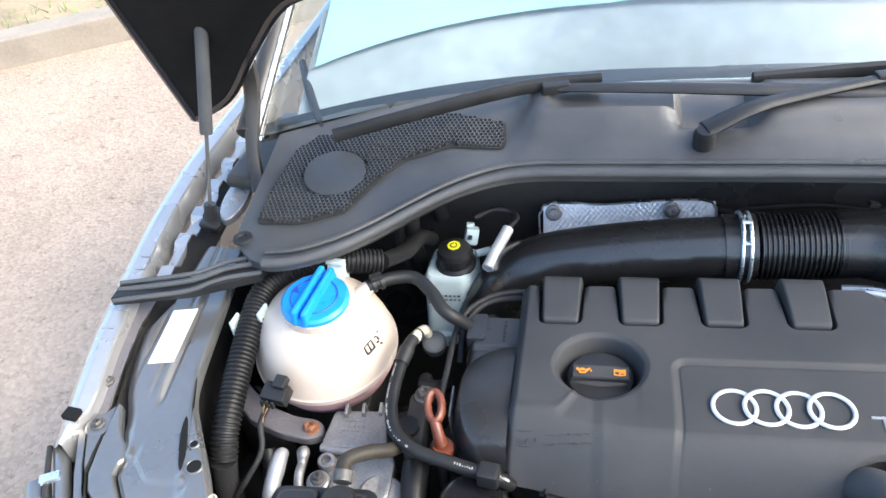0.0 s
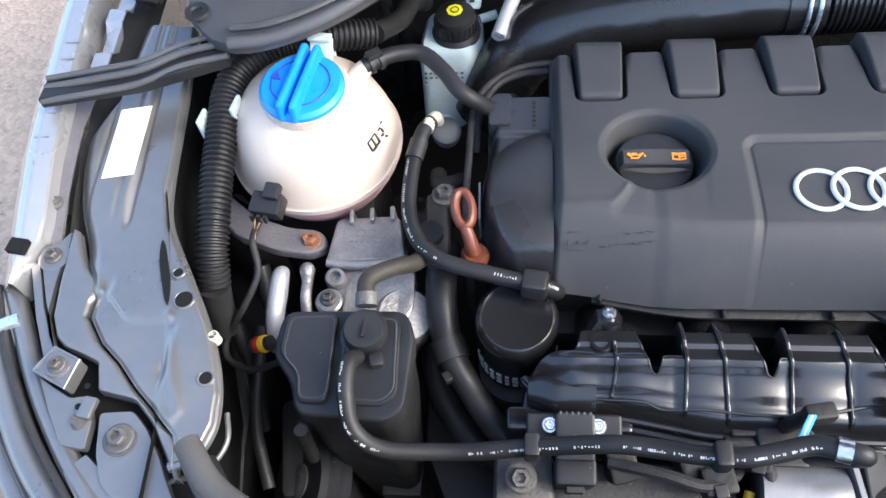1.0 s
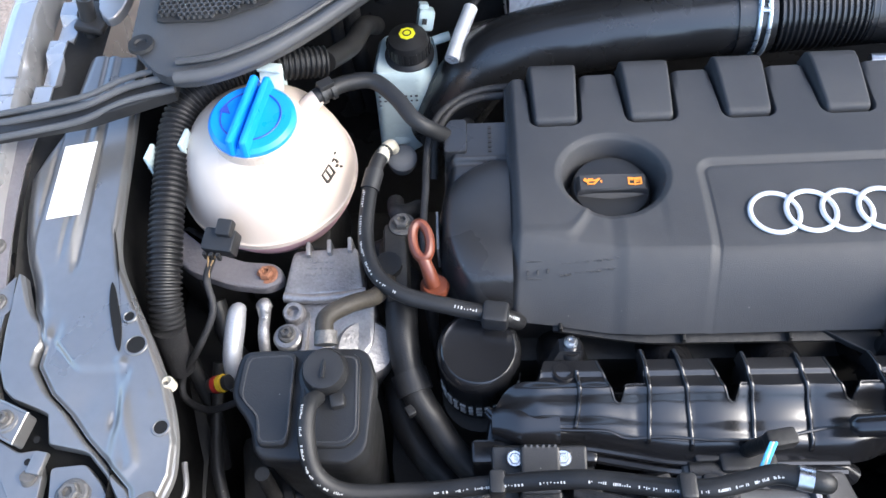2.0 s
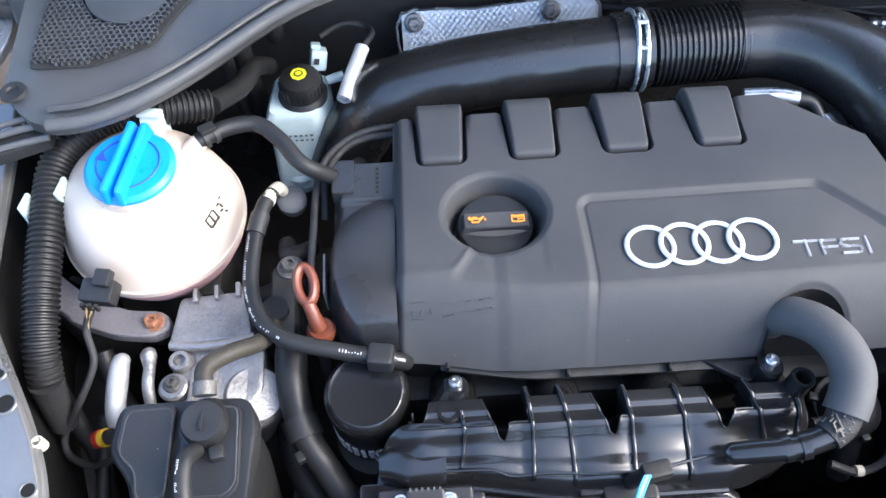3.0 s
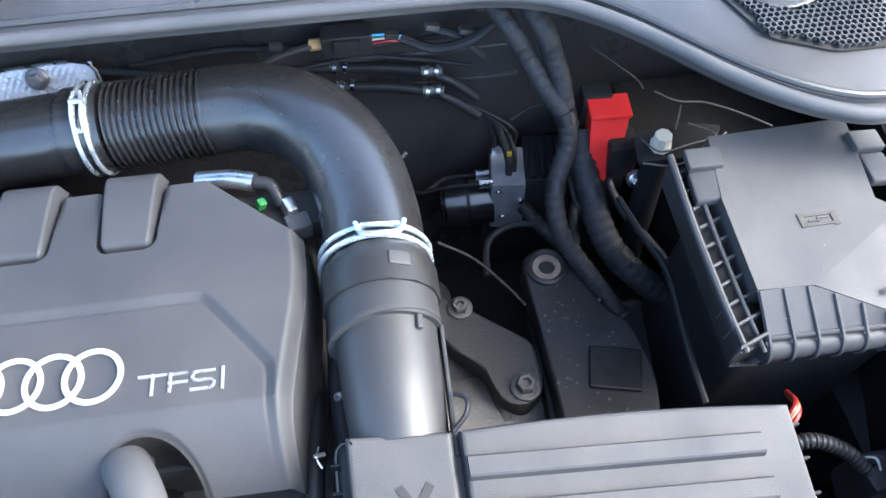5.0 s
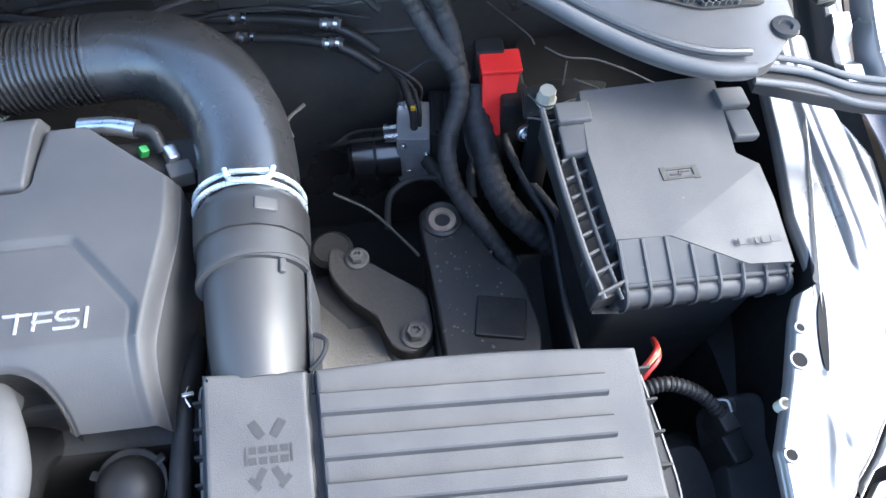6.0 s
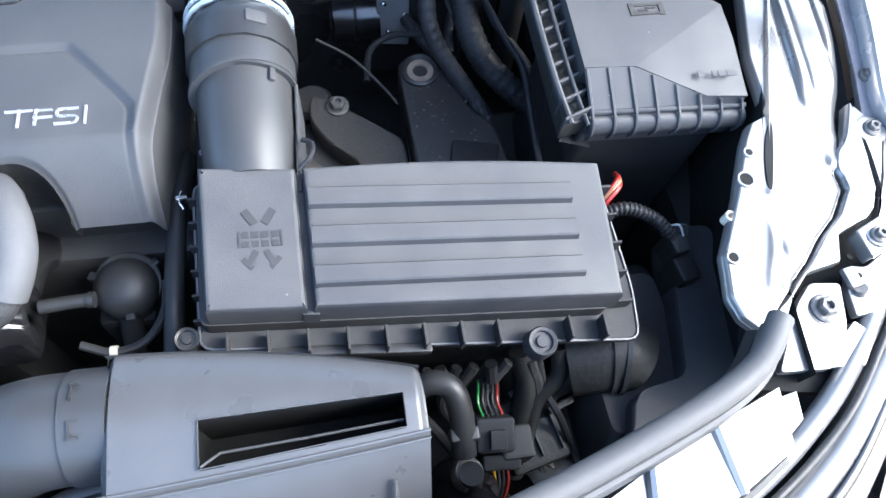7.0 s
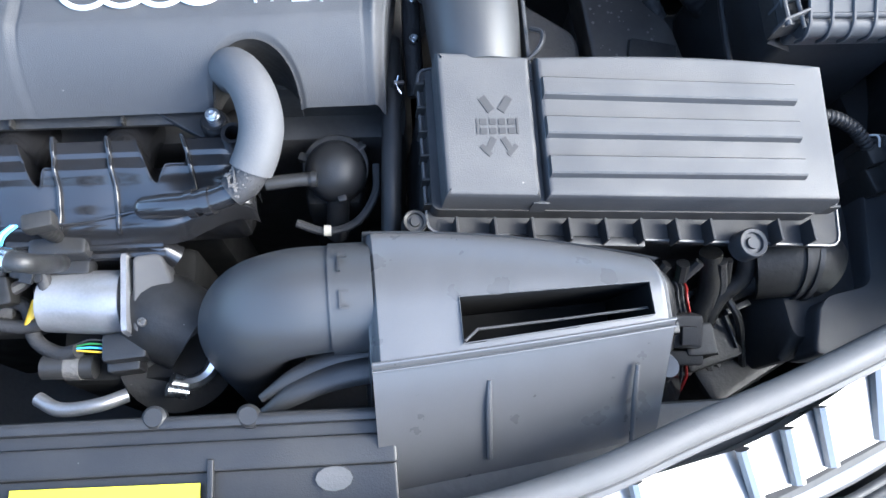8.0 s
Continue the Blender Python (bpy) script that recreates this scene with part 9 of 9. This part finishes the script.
for a, b, r in (((0.737, 0.2655, 0.6825), (0.741, 0.2650, 0.6830), 0.0380), ((0.749, 0.262, 0.6835), (0.753, 0.261, 0.6840), 0.0362)):
    part("snorkel_ring", tube([a, b], r, 40, raw=True), "plastic", lampb)
part("plug", box((0.812, 0.345, 0.715), (0.017, 0.020, 0.034), rot(0, 0, 12), 0.003), "dimblack", lampb)
part("plug_lower", box((0.818, 0.325, 0.695), (0.020, 0.026, 0.05), rot(0, 0, 12), 0.004), "dimblack", lampb)
part("corrugated_cable", tube([(0.742, 0.376, 0.735), (0.765, 0.377, 0.742), (0.790, 0.367, 0.738), (0.808, 0.351, 0.728)], 0.0062, 16, 8, ribs=0.0042, depth=0.15), "rubber", lampb)
for k, mt in enumerate(("wirer", "wireo", "wirer")):
    part("red_wire", tube([(0.740, 0.380 + 0.004 * k, 0.72), (0.752, 0.389 + 0.003 * k, 0.735), (0.766, 0.402 + 0.003 * k, 0.74), (0.775, 0.425, 0.72)], 0.0026, 8), mt, lampb)
for k in range(3):
    part("thin_wire", tube([(0.806, 0.362, 0.730), (0.812 + 0.003 * k, 0.358, 0.738), (0.816 + 0.002 * k, 0.350, 0.732)], 0.0010, 5), "ink" if k == 0 else "dark", lampb)
part("back_panel", prism(rounded([(0.818, 0.372), (0.862, 0.372), (0.856, 0.268), (0.876, 0.243), (0.792, 0.175), (0.735, 0.175), (0.748, 0.222), (0.798, 0.228)], 0.010, 3), 0.655, 0.700, 0.006, lambda x, y: 0.10 * (y - 0.28)), "box", lampb, "dark grey lamp housing back")
part("lower_shell", box((0.72, 0.21, 0.555), (0.13, 0.09, 0.10), rot(0, 0, 25), 0.012), "dimblack", lampb)
part("small_lid", box((0.668, 0.214, 0.622), (0.060, 0.066, 0.03), rot(6, 0, 14), 0.006), "dimblack", lampb)
for k in range(3):
    part("lid_rib", box((0.648 + 0.020 * k, 0.212 + 0.005 * k, 0.6395), (0.002, 0.058, 0.006), rot(6, 0, 14), 0.0008), "plastic", lampb)
for dx, dy in ((-0.012, 0.030), (0.022, 0.012), (0.030, 0.030)):
    part("lid_clip", box((0.675 + dx, 0.218 + dy, 0.648), (0.026, 0.006, 0.008), rot(0, 0, 18), 0.001), "plastic", lampb)

drier = thing("wash_pump", (0.616, 0.165, 0.45), "dark metal canister with hose clip beside the air duct", "canister")
part("hose", tube([(0.548, 0.236, 0.715), (0.565, 0.243, 0.735), (0.583, 0.236, 0.738), (0.590, 0.215, 0.724), (0.591, 0.19, 0.705)], 0.0100, 16), "rubber", drier)
part("clip", box((0.591, 0.203, 0.716), (0.024, 0.012, 0.014), None, 0.003), "plastic", drier)
part("shoulder", lathe((0.594, 0.165, 0.640), [(0.034, -0.10), (0.034, 0.0), (0.030, 0.018), (0.016, 0.030), (0.010, 0.040), (0.010, 0.065)], (0, 0.15, 1), 32), "gloss", drier)
part("silver_band", lathe((0.594, 0.161, 0.630), [(0.0345, 0), (0.0352, 0.002), (0.0345, 0.004)], (0, 0.15, 1), 32), "steel", drier)
part("neck_ring", lathe((0.593, 0.175, 0.685), [(0.0105, -0.004), (0.013, 0.0), (0.013, 0.012), (0.0105, 0.016)], (0, 0.15, 1), 24), "dullalu", drier)
plugb = thing("wiring_plug", (0.634, 0.195, 0.60), "black square wiring plug with red, green and brown wires", "wiring plug")
part("body", box((0.624, 0.208, 0.676), (0.034, 0.030, 0.024), rot(20, 0, -4), 0.004), "deepblack", plugb)
part("tab", box((0.624, 0.200, 0.691), (0.014, 0.016, 0.006), rot(20, 0, -4), 0.001), "deepblack", plugb)
part("skirt", box((0.630, 0.188, 0.656), (0.034, 0.014, 0.022), rot(20, 0, -4), 0.003), "deepblack", plugb)
for k, mt in enumerate(("wireg", "cloth", "cloth", "cloth", "wirer")):
    x = 0.612 + 0.0042 * k
    part("wire", tube([(x + 0.004, 0.222, 0.684), (x, 0.232, 0.692), (x + 0.003, 0.244, 0.688), (x + 0.008, 0.256, 0.670)], 0.0012, 6), mt, plugb)
    part("wire_below", tube([(x + 0.008, 0.182, 0.650), (x + 0.008, 0.170, 0.644), (x + 0.004, 0.156, 0.628)], 0.0014, 6), mt if k != 1 else "wirey", plugb)
part("post", box((0.645, 0.20, 0.58), (0.03, 0.03, 0.18), None, 0.004), "dark", plugb)
hanging = thing("dark_loom", (0.67, 0.25, 0.50), "tangle of dark looms below the filter box", "wiring loom")
random.seed(41)
for k in range(9):
    x0 = 0.575 + 0.012 * k
    pts = [(x0 + random.uniform(-0.01, 0.01), 0.262, 0.70), (x0 + random.uniform(-0.02, 0.02), 0.24, 0.665), (x0 + 0.02 + random.uniform(-0.02, 0.02), 0.215, 0.64 + random.uniform(-0.02, 0.02)), (x0 + 0.04 + random.uniform(-0.02, 0.02), 0.18, 0.60)]
    part("thin_loom", tube(pts, random.uniform(0.0025, 0.006), 8), random.choice(("dimblack", "cloth", "rubber")), hanging)
for pts, r in (([(0.655, 0.27, 0.70), (0.662, 0.245, 0.67), (0.655, 0.215, 0.64), (0.65, 0.18, 0.61)], 0.010), ([(0.69, 0.27, 0.70), (0.690, 0.25, 0.68), (0.672, 0.235, 0.66), (0.66, 0.20, 0.63)], 0.008), ([(0.72, 0.27, 0.69), (0.71, 0.25, 0.68), (0.69, 0.245, 0.655), (0.68, 0.23, 0.63)], 0.011)):
    part("loom", tube(pts, r, 10), "dimblack", hanging)
settling()
# white label on the inner wing
part("paper_label", sheet(8, 12, lambda u, v: (-0.4625 + 0.0285 * u, 0.480 + 0.075 * v + 0.005 * u, inner_z(0, 0.482 + 0.075 * v) + 0.0042), 0.0006), "white", car, "plain white paper label")
